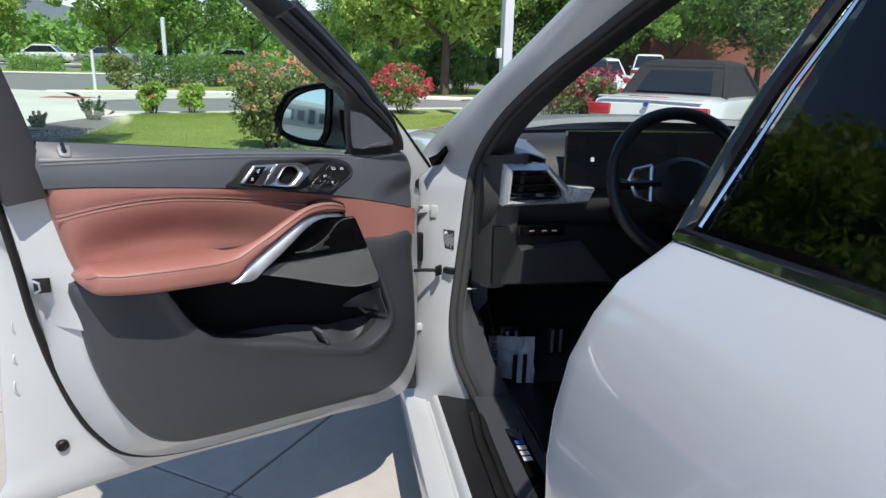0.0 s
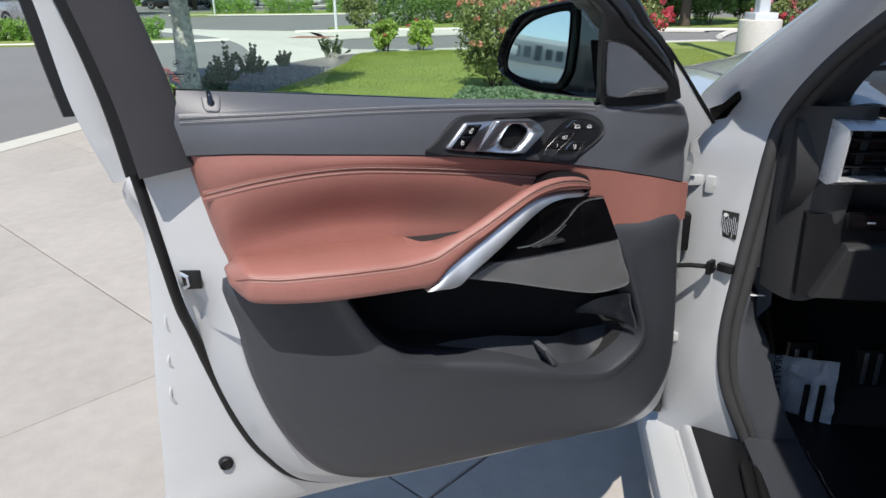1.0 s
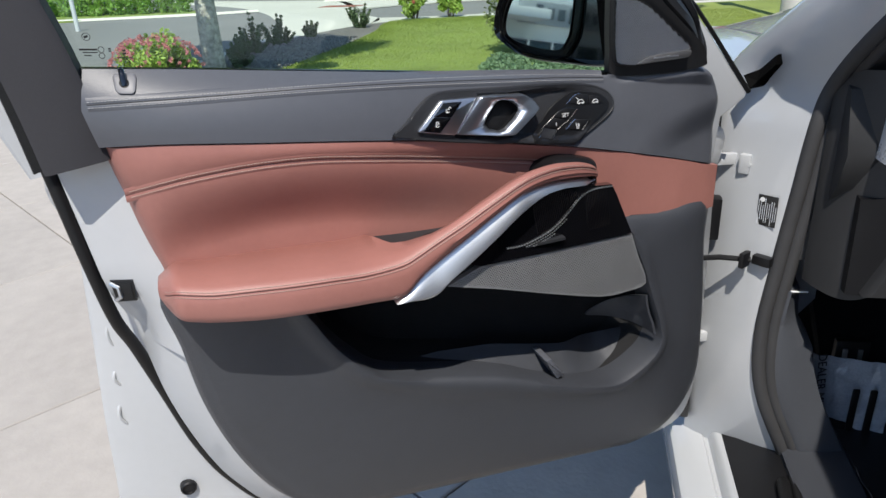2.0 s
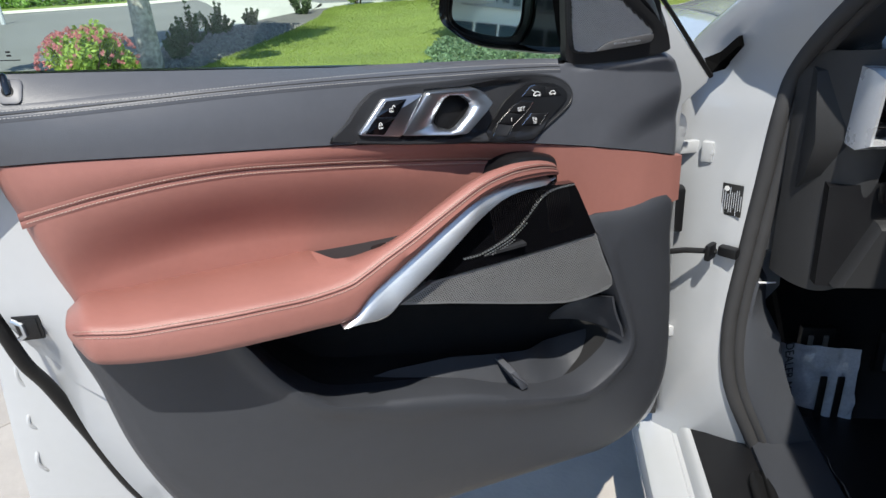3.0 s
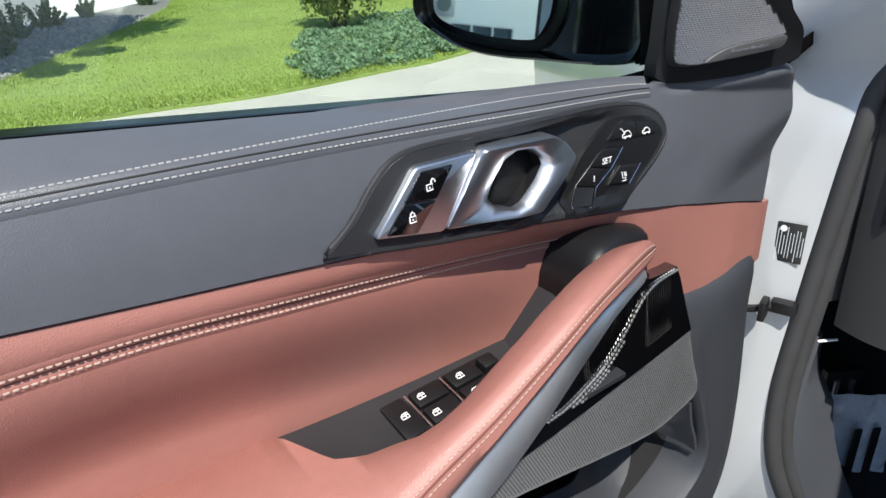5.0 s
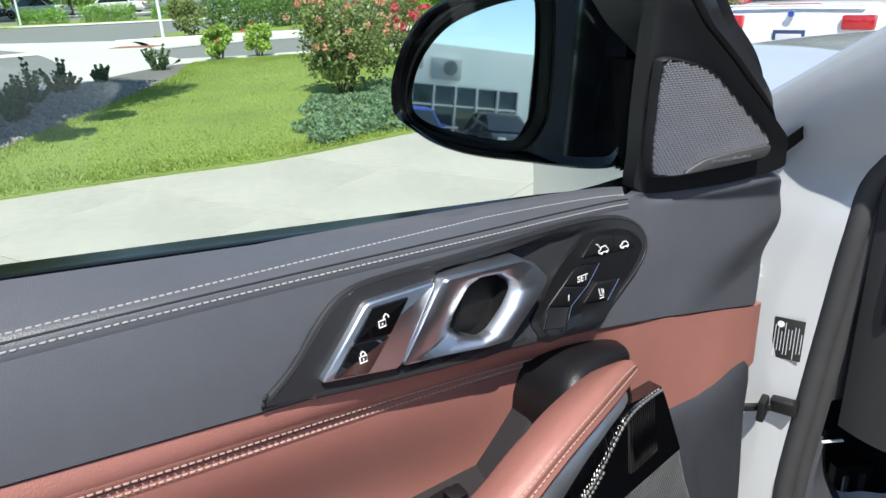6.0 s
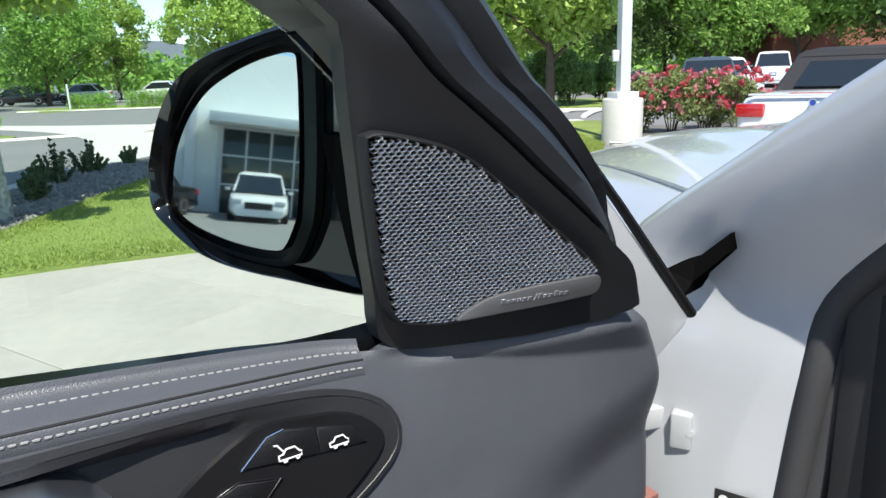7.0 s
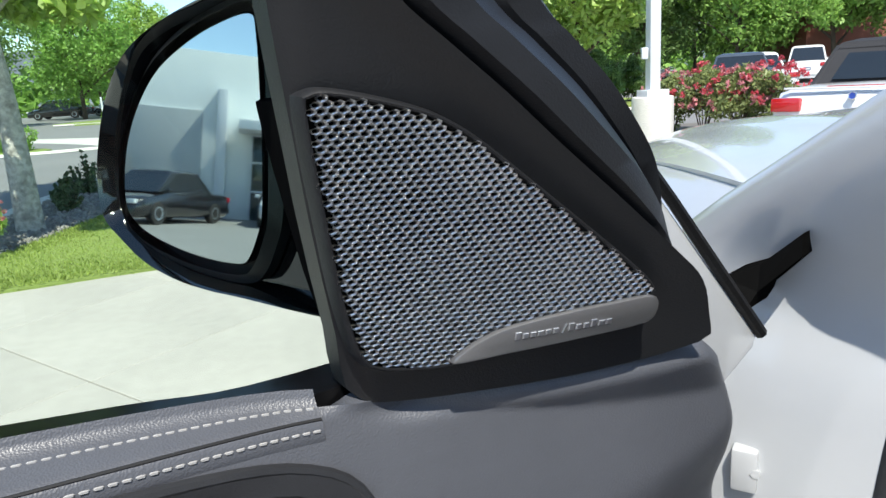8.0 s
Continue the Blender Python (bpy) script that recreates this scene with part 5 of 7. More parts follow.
for o, s in PIL:
    o, s = Vector(o), Vector(s)
    kz = sm(o.z, 0.95, 1.08) * (1 - sm(o.z, 1.35, 1.5))
    mid = o.lerp(s, 0.55) + Vector((-0.006 - 0.014 * kz, -0.012 + 0.012 * kz, 0.004))
    st.append([o + Vector((0.004, 0.012, 0.006)), o, o.lerp(s, 0.15) + Vector((-0.004, -0.007, 0.002)), mid, o.lerp(s, 0.85) + Vector((-0.003, -0.006, 0.001)), s, s + Vector((0.01, 0.05, 0.01)), o + Vector((0.06, 0.06, 0.01))])
pillar = part("hinge_pillar", sweep(st), M_PAINT, suv, "white painted door jamb and windscreen pillar", smooth=60)
seal_line = cat([Vector(s) + Vector((0.012, -0.004, 0)) for o, s in PIL], 5)
part("opening_seal", tube(seal_line, 0.013, 10), M_SEALGREY, suv, "dark grey flocked seal of the door opening")
part("opening_seal_lip", tube([p + Vector((0.022, 0.004, 0.0)) for p in seal_line], 0.013, 10), M_SEALGREY, suv)
# inner lining behind the seal
lin = []
for o, s in PIL:
    s = Vector(s)
    up = s.z > 1.12
    wd = 0.085 if s.z < 0.75 else 0.10 if up else 0.12
    if s.z < 0.70:
        continue
    lin.append([s + Vector((0.03, 0.0, 0)), s + Vector((0.045, -0.008, 0)), s + Vector((wd, 0.004, 0.0)), s + Vector((wd + 0.01, 0.06, 0.0)), s + Vector((0.03, 0.06, 0))])
part("pillar_lining", sweep(lin), M_DASH, suv, "black pillar lining", smooth=50)
low = [p for p in seal_line if p.z < 0.745]
part("kick_lining", sweep([[p + Vector((0.018, 0.0, 0)), p + Vector((0.034, -0.010, 0)), p + Vector((wd * 0.6, -0.004, 0)), p + Vector((wd, 0.012, 0)), p + Vector((wd + 0.004, 0.06, 0)), p + Vector((0.02, 0.06, 0))] for p, wd in ((p, ip(p.z, [0.24, 0.50, 0.60, 0.66, 0.74], [0.125, 0.110, 0.098, 0.062, 0.050])) for p in low)], 2), M_KICK, suv, "smooth grey kick panel of the door opening", smooth=60)
part("lining_split", block((0.516, 1.982, 0.719), (0.030, 0.004, 0.0025), 0.0008), M_WHITEMARK, suv)

# label, hinges, strap and cable
lab = part("jamb_label", block((0, 0, 0), (0.036, 0.0012, 0.058), 0.0004), M_LABEL, suv, "black label with lines of small print", pose(0.4445, 2.003, 0.869, 0, 0, -38))
LM = world_of(lab)
part("label_badge", fixed(loft([[(-0.010 + 0.0045 * math.cos(q * math.tau / 16), -0.0012, 0.020 + 0.0045 * math.sin(q * math.tau / 16)) for q in range(16)], [(-0.010 + 0.0045 * math.cos(q * math.tau / 16), 0.0, 0.020 + 0.0045 * math.sin(q * math.tau / 16)) for q in range(16)]], True, True, True)), M_WHITEMARK, lab, "", LM)
for i in range(9):
    part("print_line", block((-0.0155 + i * 0.0039, -0.0010, -0.004 + (i % 2) * 0.004), (0.0009, 0.0008, 0.046 - 0.009 * (i % 3))), M_PLATE, lab, "", LM, 0)
for z, n in ((0.947, "upper_hinge"), (0.570, "lower_hinge")):
    h = part(n, block((0.407, 2.042, z), (0.020, 0.022, 0.036), 0.003, rz=radians(-30)), M_PAINT_IN, suv, "white painted door hinge")
    part("hinge_leaf", block((0.376, 2.058, z + 0.004), (0.06, 0.014, 0.022), 0.003, rz=radians(15)), M_PAINT_IN, h)
    part("hinge_bolt", rod((0.409, 2.028, z), (0.411, 2.034, z), 0.004, 6), M_PAINT_IN, h)
strap = part("check_strap", tube([(0.305, 1.965, 0.785), (0.37, 1.990, 0.780), (0.425, 1.990, 0.777)], 0.0055, 8), M_BLACK, suv, "black door check strap")
part("strap_bracket", block((0.446, 1.990, 0.776), (0.034, 0.018, 0.018), 0.003, rz=radians(-40)), M_BLACK, strap)
part("strap_roller", block((0.413, 1.985, 0.779), (0.010, 0.026, 0.030), 0.003, rz=radians(-40)), M_BLACK, strap)
cab = part("door_cable", tube(cat([(0.343, 2.043, 0.795), (0.340, 2.028, 0.755), (0.333, 2.013, 0.715), (0.326, 1.998, 0.685)], 8), [0.010 + 0.0022 * (i % 2) for i in range(25)], 10), M_RUBBER, suv, "ribbed black cable sleeve")
part("cable_plug", block((0.360, 2.055, 0.835), (0.030, 0.03, 0.085), 0.005), M_BLACK, cab, "black connector")
# black block added for the shade in the gap between door and jamb
part("hinge_gap_fill", block((0.335, 2.10, 0.72), (0.06, 0.03, 0.75), 0.005), M_BLACK, suv, "black block standing for the shaded gap behind the hinges")

# sill
SP = [(0.335, 0.20), (0.327, 0.27), (0.333, 0.292), (0.345, 0.300), (0.398, 0.304), (0.404, 0.298), (0.410, 0.300), (0.416, 0.325), (0.425, 0.332), (0.470, 0.336), (0.49, 0.338), (0.49, 0.20)]
part("sill", sweep([[(x, y, z) for x, z in SP] for y in (0.55, 1.0, 1.5, 1.9, 2.3)]), M_PAINT, suv, "white painted door sill", smooth=40)
part("sill_seal", tube([(0.500, 0.9, 0.347), (0.500, 1.5, 0.347), (0.503, 1.75, 0.347), (0.515, 1.88, 0.352), (0.535, 1.95, 0.31)], 0.013, 10), M_RUBBER, suv)
part("sill_seal_lip", tube([(0.522, 0.9, 0.350), (0.522, 1.5, 0.350), (0.528, 1.78, 0.350), (0.545, 1.92, 0.34)], 0.012, 10), M_RUBBER, suv)
scuff = part("sill_cover", sweep([[(0.535, y, 0.25), (0.535, y, 0.352), (0.545, y, 0.358), (0.66, y, 0.350), (0.672, y, 0.338), (0.675, y, 0.25)] for y in (0.85, 1.2, 1.6, 2.0, 2.15)]), M_LOWER, suv, "black sill cover")
part("sill_plate", block((0.607, 1.50, 0.3555), (0.045, 0.56, 0.004), 0.0015), M_GLOSS, scuff, "dark sill plate with a small lettered mark")
for i in range(4):
    part("plate_mark", block((0.607, 1.62 + i * 0.028, 0.3582), (0.024, 0.018, 0.0012)), M_BLUEFILM if i == 3 else M_WHITEMARK, scuff, "", None, 0)

# rear door beside the walk, closed
RD = [(0.532, 1.168), (0.512, 1.152), (0.463, 1.116), (0.43, 1.07), (0.401, 1.008), (0.385, 0.93), (0.379, 0.857), (0.383, 0.76), (0.378, 0.62), (0.385, 0.50), (0.42, 0.40), (0.44, 0.34)]


def rd_ring(y, rise, back=0.0):
    return [(x + back, y, z + rise * (1 if z > 0.95 else 0.4)) for x, z in RD] + [(0.53, y, 0.34), (0.56, y, 1.16 + rise)]


rear = part("rear_door", sweep([rd_ring(0.85, 0.0, 0.012), rd_ring(0.843, 0.0), rd_ring(0.7, 0.012), rd_ring(0.4, 0.035), rd_ring(0.0, 0.055), rd_ring(-0.3, 0.07)], 3), M_PAINT, suv, "closed white rear door", smooth=50)
rwin = part("rear_window_frame", tube([(0.548, 0.86, 1.165), (0.60, 0.85, 1.286), (0.643, 0.85, 1.364), (0.70, 0.83, 1.47), (0.76, 0.76, 1.60)], 0.013, 8), M_GLOSS, rear, "gloss black window frame")
part("window_trim", tube([(0.545, 0.85, 1.172), (0.545, 0.4, 1.207), (0.545, 0.0, 1.228), (0.545, -0.3, 1.243)], 0.014, 8), M_GLOSS, rear, "black window trim")
part("chrome_edge", tube([(0.560, 0.835, 1.19), (0.61, 0.825, 1.29), (0.655, 0.825, 1.37), (0.71, 0.80, 1.48)], 0.004, 6), M_CHROME, rear)
rg = part("rear_glass", loft([[(0.560, 0.83, 1.18), (0.74, 0.78, 1.56), (0.76, -0.3, 1.58), (0.56, -0.3, 1.25)], [(0.564, 0.83, 1.18), (0.744, 0.78, 1.56), (0.764, -0.3, 1.58), (0.564, -0.3, 1.25)]], True, True, True), M_TINT, rear, "dark tinted rear window", smooth=0)
part("rear_sill", sweep([[(x, y, z) for x, z in SP] for y in (-0.5, 0.0, 0.54)]), M_PAINT, suv)
part("middle_pillar", sweep([[(0.56 + max(z0 - 1.16, 0) * 0.5, 0.70, z0), (0.56 + max(z0 - 1.16, 0) * 0.5, 0.80, z0), (0.62 + max(z0 - 1.16, 0) * 0.5, 0.82, z0), (0.66 + max(z0 - 1.16, 0) * 0.5, 0.70, z0)] for z0 in (0.3, 0.7, 1.05, 1.16, 1.4, 1.66)]), M_BLACK, suv, "black middle pillar")

# wing, bonnet and windscreen
FY = [2.10, 2.35, 2.7, 3.1, 3.45]
part("front_wing", sweep([[(0.44, y, 0.45), (0.40, y, 0.7), (0.385, y, 0.95), (0.395, y, 1.04 - 0.04 * (y - 2.1)), (0.43, y + 0.02, 1.10 - 0.05 * (y - 2.1) ** 2), (0.52, y + 0.06, 1.135 - 0.06 * (y - 2.1) ** 2), (0.60, y + 0.1, 1.14 - 0.07 * (y - 2.1) ** 2), (0.62, y + 0.1, 0.6)] for y in FY]), M_PAINT, suv, "white front wing", smooth=60)


def bonnet(s, t):
    x = 0.50 + 1.60 * s
    e = abs(s - 0.5) * 2
    y0 = 2.17 + 0.46 * (1 - e ** 2)
    y = y0 + (3.5 - y0) * t
    z = 1.165 + 0.02 * (1 - e ** 2) - 0.13 * t ** 2 - 0.03 * e ** 6
    z += 0.012 * math.exp(-((e - 0.72) / 0.05) ** 2)
    return (x, y, z)


part("bonnet", fixed(thick(surface(bonnet, 60, 20), 0.02)), M_PAINT, suv, "white bonnet", smooth=60)
# black plate added for the shade inside the gap between wing and pillar
GAP = [(0.385, 2.047, 1.105), (0.408, 2.035, 1.117), (0.427, 2.013, 1.144), (0.427, 2.013, 1.127), (0.405, 2.031, 1.097), (0.392, 2.022, 1.085)]
part("wing_gap_fill", fixed(loft([[(x, y, z) for x, y, z in GAP], [(x + 0.03, y + 0.03, z) for x, y, z in GAP]], True, True, True)), M_GRILLE_DARK, suv, "black plate standing for the shaded gap at the wing", smooth=0)
part("cowl", sweep([[(x, 2.16 + 0.3 * (1 - ((x - 1.3) / 0.85) ** 2), 1.10), (x, 2.36 + 0.3 * (1 - ((x - 1.3) / 0.85) ** 2), 1.135), (x, 2.38 + 0.3 * (1 - ((x - 1.3) / 0.85) ** 2), 1.06), (x, 2.16 + 0.3 * (1 - ((x - 1.3) / 0.85) ** 2), 1.03)] for x in (0.72, 0.9, 1.3, 1.8, 2.05)]), M_BLACK, suv)


def screen_fn(s, t):
    e = abs(s - 0.5) * 2
    x0, x1 = 0.52 + 1.56 * s, 0.74 + 1.12 * s
    return (x0 + (x1 - x0) * t, 2.20 + 0.28 * (1 - e * e) + (1.32 + 0.1 * (1 - e * e) - 2.20 - 0.28 * (1 - e * e)) * t, 1.14 + (1.69 - 1.14) * t)


wsn = part("windscreen", surface(screen_fn, 12, 6), M_WINDSHIELD, suv, "clear windscreen", smooth=60)
wsn.visible_shadow = False
part("roof", fixed(thick(surface(lambda s, t: (0.74 + 1.12 * s, 1.42 - 2.4 * t, 1.70 + 0.03 * math.sin(math.pi * s) - 0.03 * t * t - 0.02 * (1 - t) ** 4), 10, 10), 0.04)), M_PAINT, suv, "white roof", smooth=60)
part("roof_rail", sweep([[(0.70, y, 1.64), (0.69, y, 1.69), (0.76, y, 1.71), (0.79, y, 1.64)] for y in (1.33, 0.8, 0.2, -0.6)]), M_PAINT, suv)
part("far_pillar", sweep([[(2.24, 2.10, 1.05), (2.20, 2.0, 1.05), (2.12, 2.1, 1.05)], [(2.0, 1.62, 1.5), (1.96, 1.54, 1.5), (1.90, 1.6, 1.5)], [(1.86, 1.30, 1.70), (1.83, 1.25, 1.70), (1.78, 1.3, 1.70)]]), M_BLACK, suv)
part("far_door", sweep([[(2.24, y, 0.3), (2.24, y, 1.12), (2.14, y, 1.14), (2.10, y, 0.9), (2.14, y, 0.3)] for y in (2.1, 1.2, 0.2, -0.6)]), M_LOWER, suv, "dark inside of the far doors")
part("rear_body", fixed(thick(surface(lambda s, t: (0.40 + 1.82 * s, -0.55 - 0.5 * math.sin(math.pi * s), 0.35 + 1.3 * t), 8, 6), 0.05)), M_PAINT, suv, "white rear body")
part("quarter_panel", fixed(thick(surface(lambda s, t: (0.385 + 0.36 * max(0, t - 0.62) ** 1 * 1.1, -0.3 - 0.5 * s, 0.35 + 1.32 * t), 6, 12), 0.04)), M_PAINT, suv)
part("under_body", block((1.3, 1.15, 0.26), (1.75, 4.2, 0.16), 0.03), M_BLACK, suv, "dark underbody")
# nose, far side and tail of the body
nose = part("front_bumper", sweep([[(x, 3.42 + 0.28 * (1 - ((x - 1.3) / 0.95) ** 2), 0.28), (x, 3.52 + 0.28 * (1 - ((x - 1.3) / 0.95) ** 2), 0.5), (x, 3.52 + 0.26 * (1 - ((x - 1.3) / 0.95) ** 2), 0.85), (x, 3.42 + 0.2 * (1 - ((x - 1.3) / 0.95) ** 2), 1.04), (x, 3.2, 0.98), (x, 3.2, 0.28)] for x in (0.42, 0.6, 0.95, 1.3, 1.65, 2.0, 2.18)]), M_PAINT, suv, "white front bumper", smooth=50)
for sx in (-1, 1):
    part("kidney_grille", block((1.3 + sx * 0.19, 3.79, 0.72), (0.33, 0.06, 0.26), 0.03), M_GLOSS, nose, "gloss black grille")
    part("headlamp", block((1.3 + sx * 0.62, 3.66, 0.80), (0.40, 0.14, 0.10), 0.03), M_LAMPCLEAR, nose, "clear headlamp")
part("far_wing", sweep([[(2.22 - q, y, z) for q, z in ((0.06, 0.45), (0.0, 0.7), (0.0, 0.95), (0.05, 1.08 - 0.05 * (y - 2.1) ** 2), (0.2, 1.13 - 0.07 * (y - 2.1) ** 2), (0.2, 0.6))] for y in (2.1, 2.5, 3.0, 3.45)]), M_PAINT, suv)
part("far_side", sweep([[(2.245, y, 0.34), (2.27, y, 0.6), (2.27, y, 0.95), (2.15, y, 1.16), (2.13, y, 1.10), (2.23, y, 0.34)] for y in (2.1, 1.2, 0.2, -0.75)]), M_PAINT, suv, "white far doors")
for y0, y1 in ((1.9, 1.0), (0.9, -0.6)):
    part("far_glass", loft([[(2.13, y0, 1.14), (1.90, min(y0, 1.35), 1.64), (1.90, y1, 1.64), (2.13, y1, 1.14)], [(2.125, y0, 1.14), (1.895, min(y0, 1.35), 1.64), (1.895, y1, 1.64), (2.125, y1, 1.14)]], True, True, True), M_TINT, suv, "dark tinted side window", smooth=0)
part("far_roof_rail", sweep([[(1.90, y, 1.64), (1.91, y, 1.69), (1.84, y, 1.71), (1.81, y, 1.64)] for y in (1.33, 0.8, 0.2, -0.9)]), M_PAINT, suv)
part("tail_window", loft([[(0.76, -0.98, 1.66), (1.84, -0.98, 1.66), (2.0, -1.10, 1.18), (0.6, -1.10, 1.18)], [(0.76, -0.97, 1.655), (1.84, -0.97, 1.655), (2.0, -1.09, 1.175), (0.6, -1.09, 1.175)]], True, True, True), M_TINT, suv, "dark rear window", smooth=0)
for sx in (-1, 1):
    part("tail_lamp", block((1.3 + sx * 0.68, -1.03 + 0.18 * 1, 0.98), (0.40, 0.12, 0.12), 0.03), M_TAIL, suv, "red tail lamp")


def wheel(x, y, r=0.37, w=0.26):
    bm = fixed(loft([[(x + dx, y + rr * math.cos(q * math.tau / 36), r + rr * math.sin(q * math.tau / 36)) for q in range(36)] for dx, rr in ((-w / 2, r * 0.66), (-w / 2, r * 0.93), (-w / 2 + 0.03, r), (w / 2 - 0.03, r), (w / 2, r * 0.93), (w / 2, r * 0.66))], True, True, True))
    t = part("wheel", bm, M_TYRE, suv, "black tyre on an alloy rim")
    bm = bmesh.new()
    for q in range(5):
        a = q * math.tau / 5
        tube([(x - w / 2 - 0.004, y, r), (x - w / 2 - 0.004, y + r * 0.62 * math.cos(a), r + r * 0.62 * math.sin(a))], [0.05, 0.03], 6, bm=bm)
    part("rim", bm, M_SILVER, t, "silver spoked rim")


for wx in (0.50, 2.12):
    for wy in (2.85, -0.15):
        wheel(wx, wy)

# ---- inside the car ----
part("cabin_floor", fixed(thick(surface(lambda s, t: (0.66 + 1.5 * s, -0.4 + 2.9 * t, 0.26 + 0.35 * sm(t, 0.80, 1.0) + 0.12 * math.exp(-((s - 0.42) / 0.08) ** 2)), 20, 24), 0.03)), M_CARPET, suv, "black carpeted floor", smooth=60)
part("bulkhead", surface(lambda s, t: (0.50 + 1.65 * s, 2.42 - 0.05 * t, 0.25 + 0.78 * t), 4, 4), M_CARPET, suv)
dash = part("dashboard", sweep([[(x, 2.45, 1.10), (x, 2.42, 1.135 + b), (x, 2.2, 1.165 + b), (x, 2.02, 1.165 + b), (x, 1.97, 1.14 + b), (x, 1.935, 1.10), (x, 1.90, 1.0), (x, 1.92, 0.94), (x, 2.05, 0.80), (x, 2.3, 0.76)] for x, b in ((0.525, -0.03), (0.62, -0.01), (0.8, 0.0), (1.3, 0.0), (1.8, 0.0), (2.12, -0.02))]), M_DASH, suv, "black dashboard", smooth=45)
def dash_cheek(s, t):
    """The dashboard's rounded end from the door seal to the vent."""
    lean = 0.045 * t
    return (0.512 + (0.085 + lean) * s, 1.972 - 0.088 * math.sin(math.pi * 0.5 * s) ** 0.8, 0.752 + 0.012 * s + 0.375 * t - 0.012 * math.sin(math.pi * s) * (1 - t))


part("dash_side", fixed(thick(surface(dash_cheek, 24, 24), 0.004)), M_DASH, dash, "", None, 60)
part("knee_panel", fixed(loft([[(0.555, y0, z) for y0, z in ((1.885, 0.765), (1.895, 0.93), (2.05, 0.95), (2.1, 0.765))], [(0.64, y0, z) for y0, z in ((1.87, 0.765), (1.88, 0.94), (2.05, 0.95), (2.1, 0.765))], [(0.92, y0, z) for y0, z in ((1.86, 0.765), (1.875, 0.93), (2.05, 0.95), (2.1, 0.765))], [(1.10, y0, z) for y0, z in ((1.93, 0.80), (1.93, 0.93), (2.05, 0.95), (2.1, 0.80))]], True, True, True)), M_BLACK, dash, "black knee panel")
part("knee_lid", fixed(loft([[(x, 1.855, z) for x, z in ((0.585, 0.775), (0.625, 0.872), (0.80, 0.885), (0.90, 0.775))], [(x, 1.865, z) for x, z in ((0.575, 0.770), (0.622, 0.880), (0.805, 0.893), (0.915, 0.770))], [(x, 1.90, z) for x, z in ((0.575, 0.770), (0.622, 0.880), (0.805, 0.893), (0.915, 0.770))]], True, True, True)), M_DASH, dash, "dark storage lid")
lsw = part("light_switch_bar", block((0.685, 1.868, 0.928), (0.135, 0.02, 0.032), 0.006), M_GLOSS, dash, "gloss black light switch bar")
for dx in (-0.035, 0.0, 0.03):
    part("switch_mark", block((0.69 + dx, 1.8572, 0.928), (0.014, 0.001, 0.003)), M_WHITEMARK, lsw, "", None, 0)
# side vent
vent_o = [(0.572, 1.112), (0.692, 1.112), (0.752, 1.052), (0.832, 1.046), (0.815, 1.006), (0.566, 0.998)]
vent_i = [(0.588, 1.100), (0.684, 1.100), (0.737, 1.042), (0.745, 1.020), (0.735, 1.012), (0.582, 1.010)]


def xz_ring(o, y):
    return [(x, y, z) for x, z in o]


vent = part("side_vent", fixed(loft([xz_ring(vent_o, 1.90), xz_ring(vent_o, 1.862), xz_ring(inset2(vent_o, 0.010), 1.842), xz_ring(vent_i, 1.846), xz_ring(vent_i, 1.862), xz_ring(vent_i, 1.90)], True)), M_VENT, dash, "bright metal air vent frame", None, 30)
part("vent_back", loft([xz_ring(inset2(vent_i, -0.001), 1.885), xz_ring(inset2(vent_i, -0.001), 1.90)], True, True, True), M_GLOSS, vent, "black vent opening")
for k in range(3):
    part("vent_slat", block((0.66, 1.872, 1.032 + 0.024 * k), (0.135 - 0.012 * k, 0.02, 0.003), 0.001), M_BLACK, vent)
part("vent_tab", block((0.672, 1.860, 1.03), (0.022, 0.012, 0.008), 0.002), M_SILVER, vent)
part("side_speaker", fixed(thick(surface(lambda s, t: (0.58 + 0.13 * s, 1.93 + 0.1 * t, 1.118 + 0.03 * t + 0.018 * math.sin(math.pi * s)), 10, 6), 0.004)), M_STEEL, dash, "perforated metal speaker cover")
scr = part("display_screen", fixed(loft([[(x, y + dy, z) for dy, z in ((0, 1.045), (0, 1.203), (0.02, 1.203), (0.02, 1.045))] for x, y in ((0.75, 1.885), (1.12, 1.875), (1.46, 1.83))], True, True, True)), M_SCREEN, dash, "dark curved display", None, 30)
part("screen_mark", block((0.825, 1.8815, 1.125), (0.010, 0.001, 0.012)), M_PLATE, scr, "", None, 0)

SWC = Vector((0.965, 1.62, 1.10))
SWR = Matrix.Translation(SWC) @ Matrix.Rotation(radians(-24), 4, "X")
wheel_rim = part("steering_wheel", tube([(0.185 * math.cos(q * math.tau / 64), 0, 0.185 * math.sin(q * math.tau / 64)) for q in range(64)], 0.0165, 12, True), M_BLACK, suv, "black leather steering wheel", SWR)
part("wheel_hub", fixed(loft([[(0.085 * f * math.cos(q * math.tau / 28) * (1 + 0.15 * abs(math.cos(q * math.tau / 28))), y, 0.07 * f * math.sin(q * math.tau / 28)) for q in range(28)] for f, y in ((0.2, -0.022), (0.8, -0.02), (1.0, -0.005), (1.0, 0.03), (0.5, 0.06))], True, True, True)), M_BLACK, wheel_rim, "", SWR)
for a in (math.pi, 0.0, -math.pi / 2):
    part("spoke", tube([(0.07 * math.cos(a), -0.002, 0.06 * math.sin(a)), (0.175 * math.cos(a), -0.002, 0.175 * math.sin(a))], [0.026, 0.02], 8, flat=0.45), M_BLACK, wheel_rim, "", SWR)
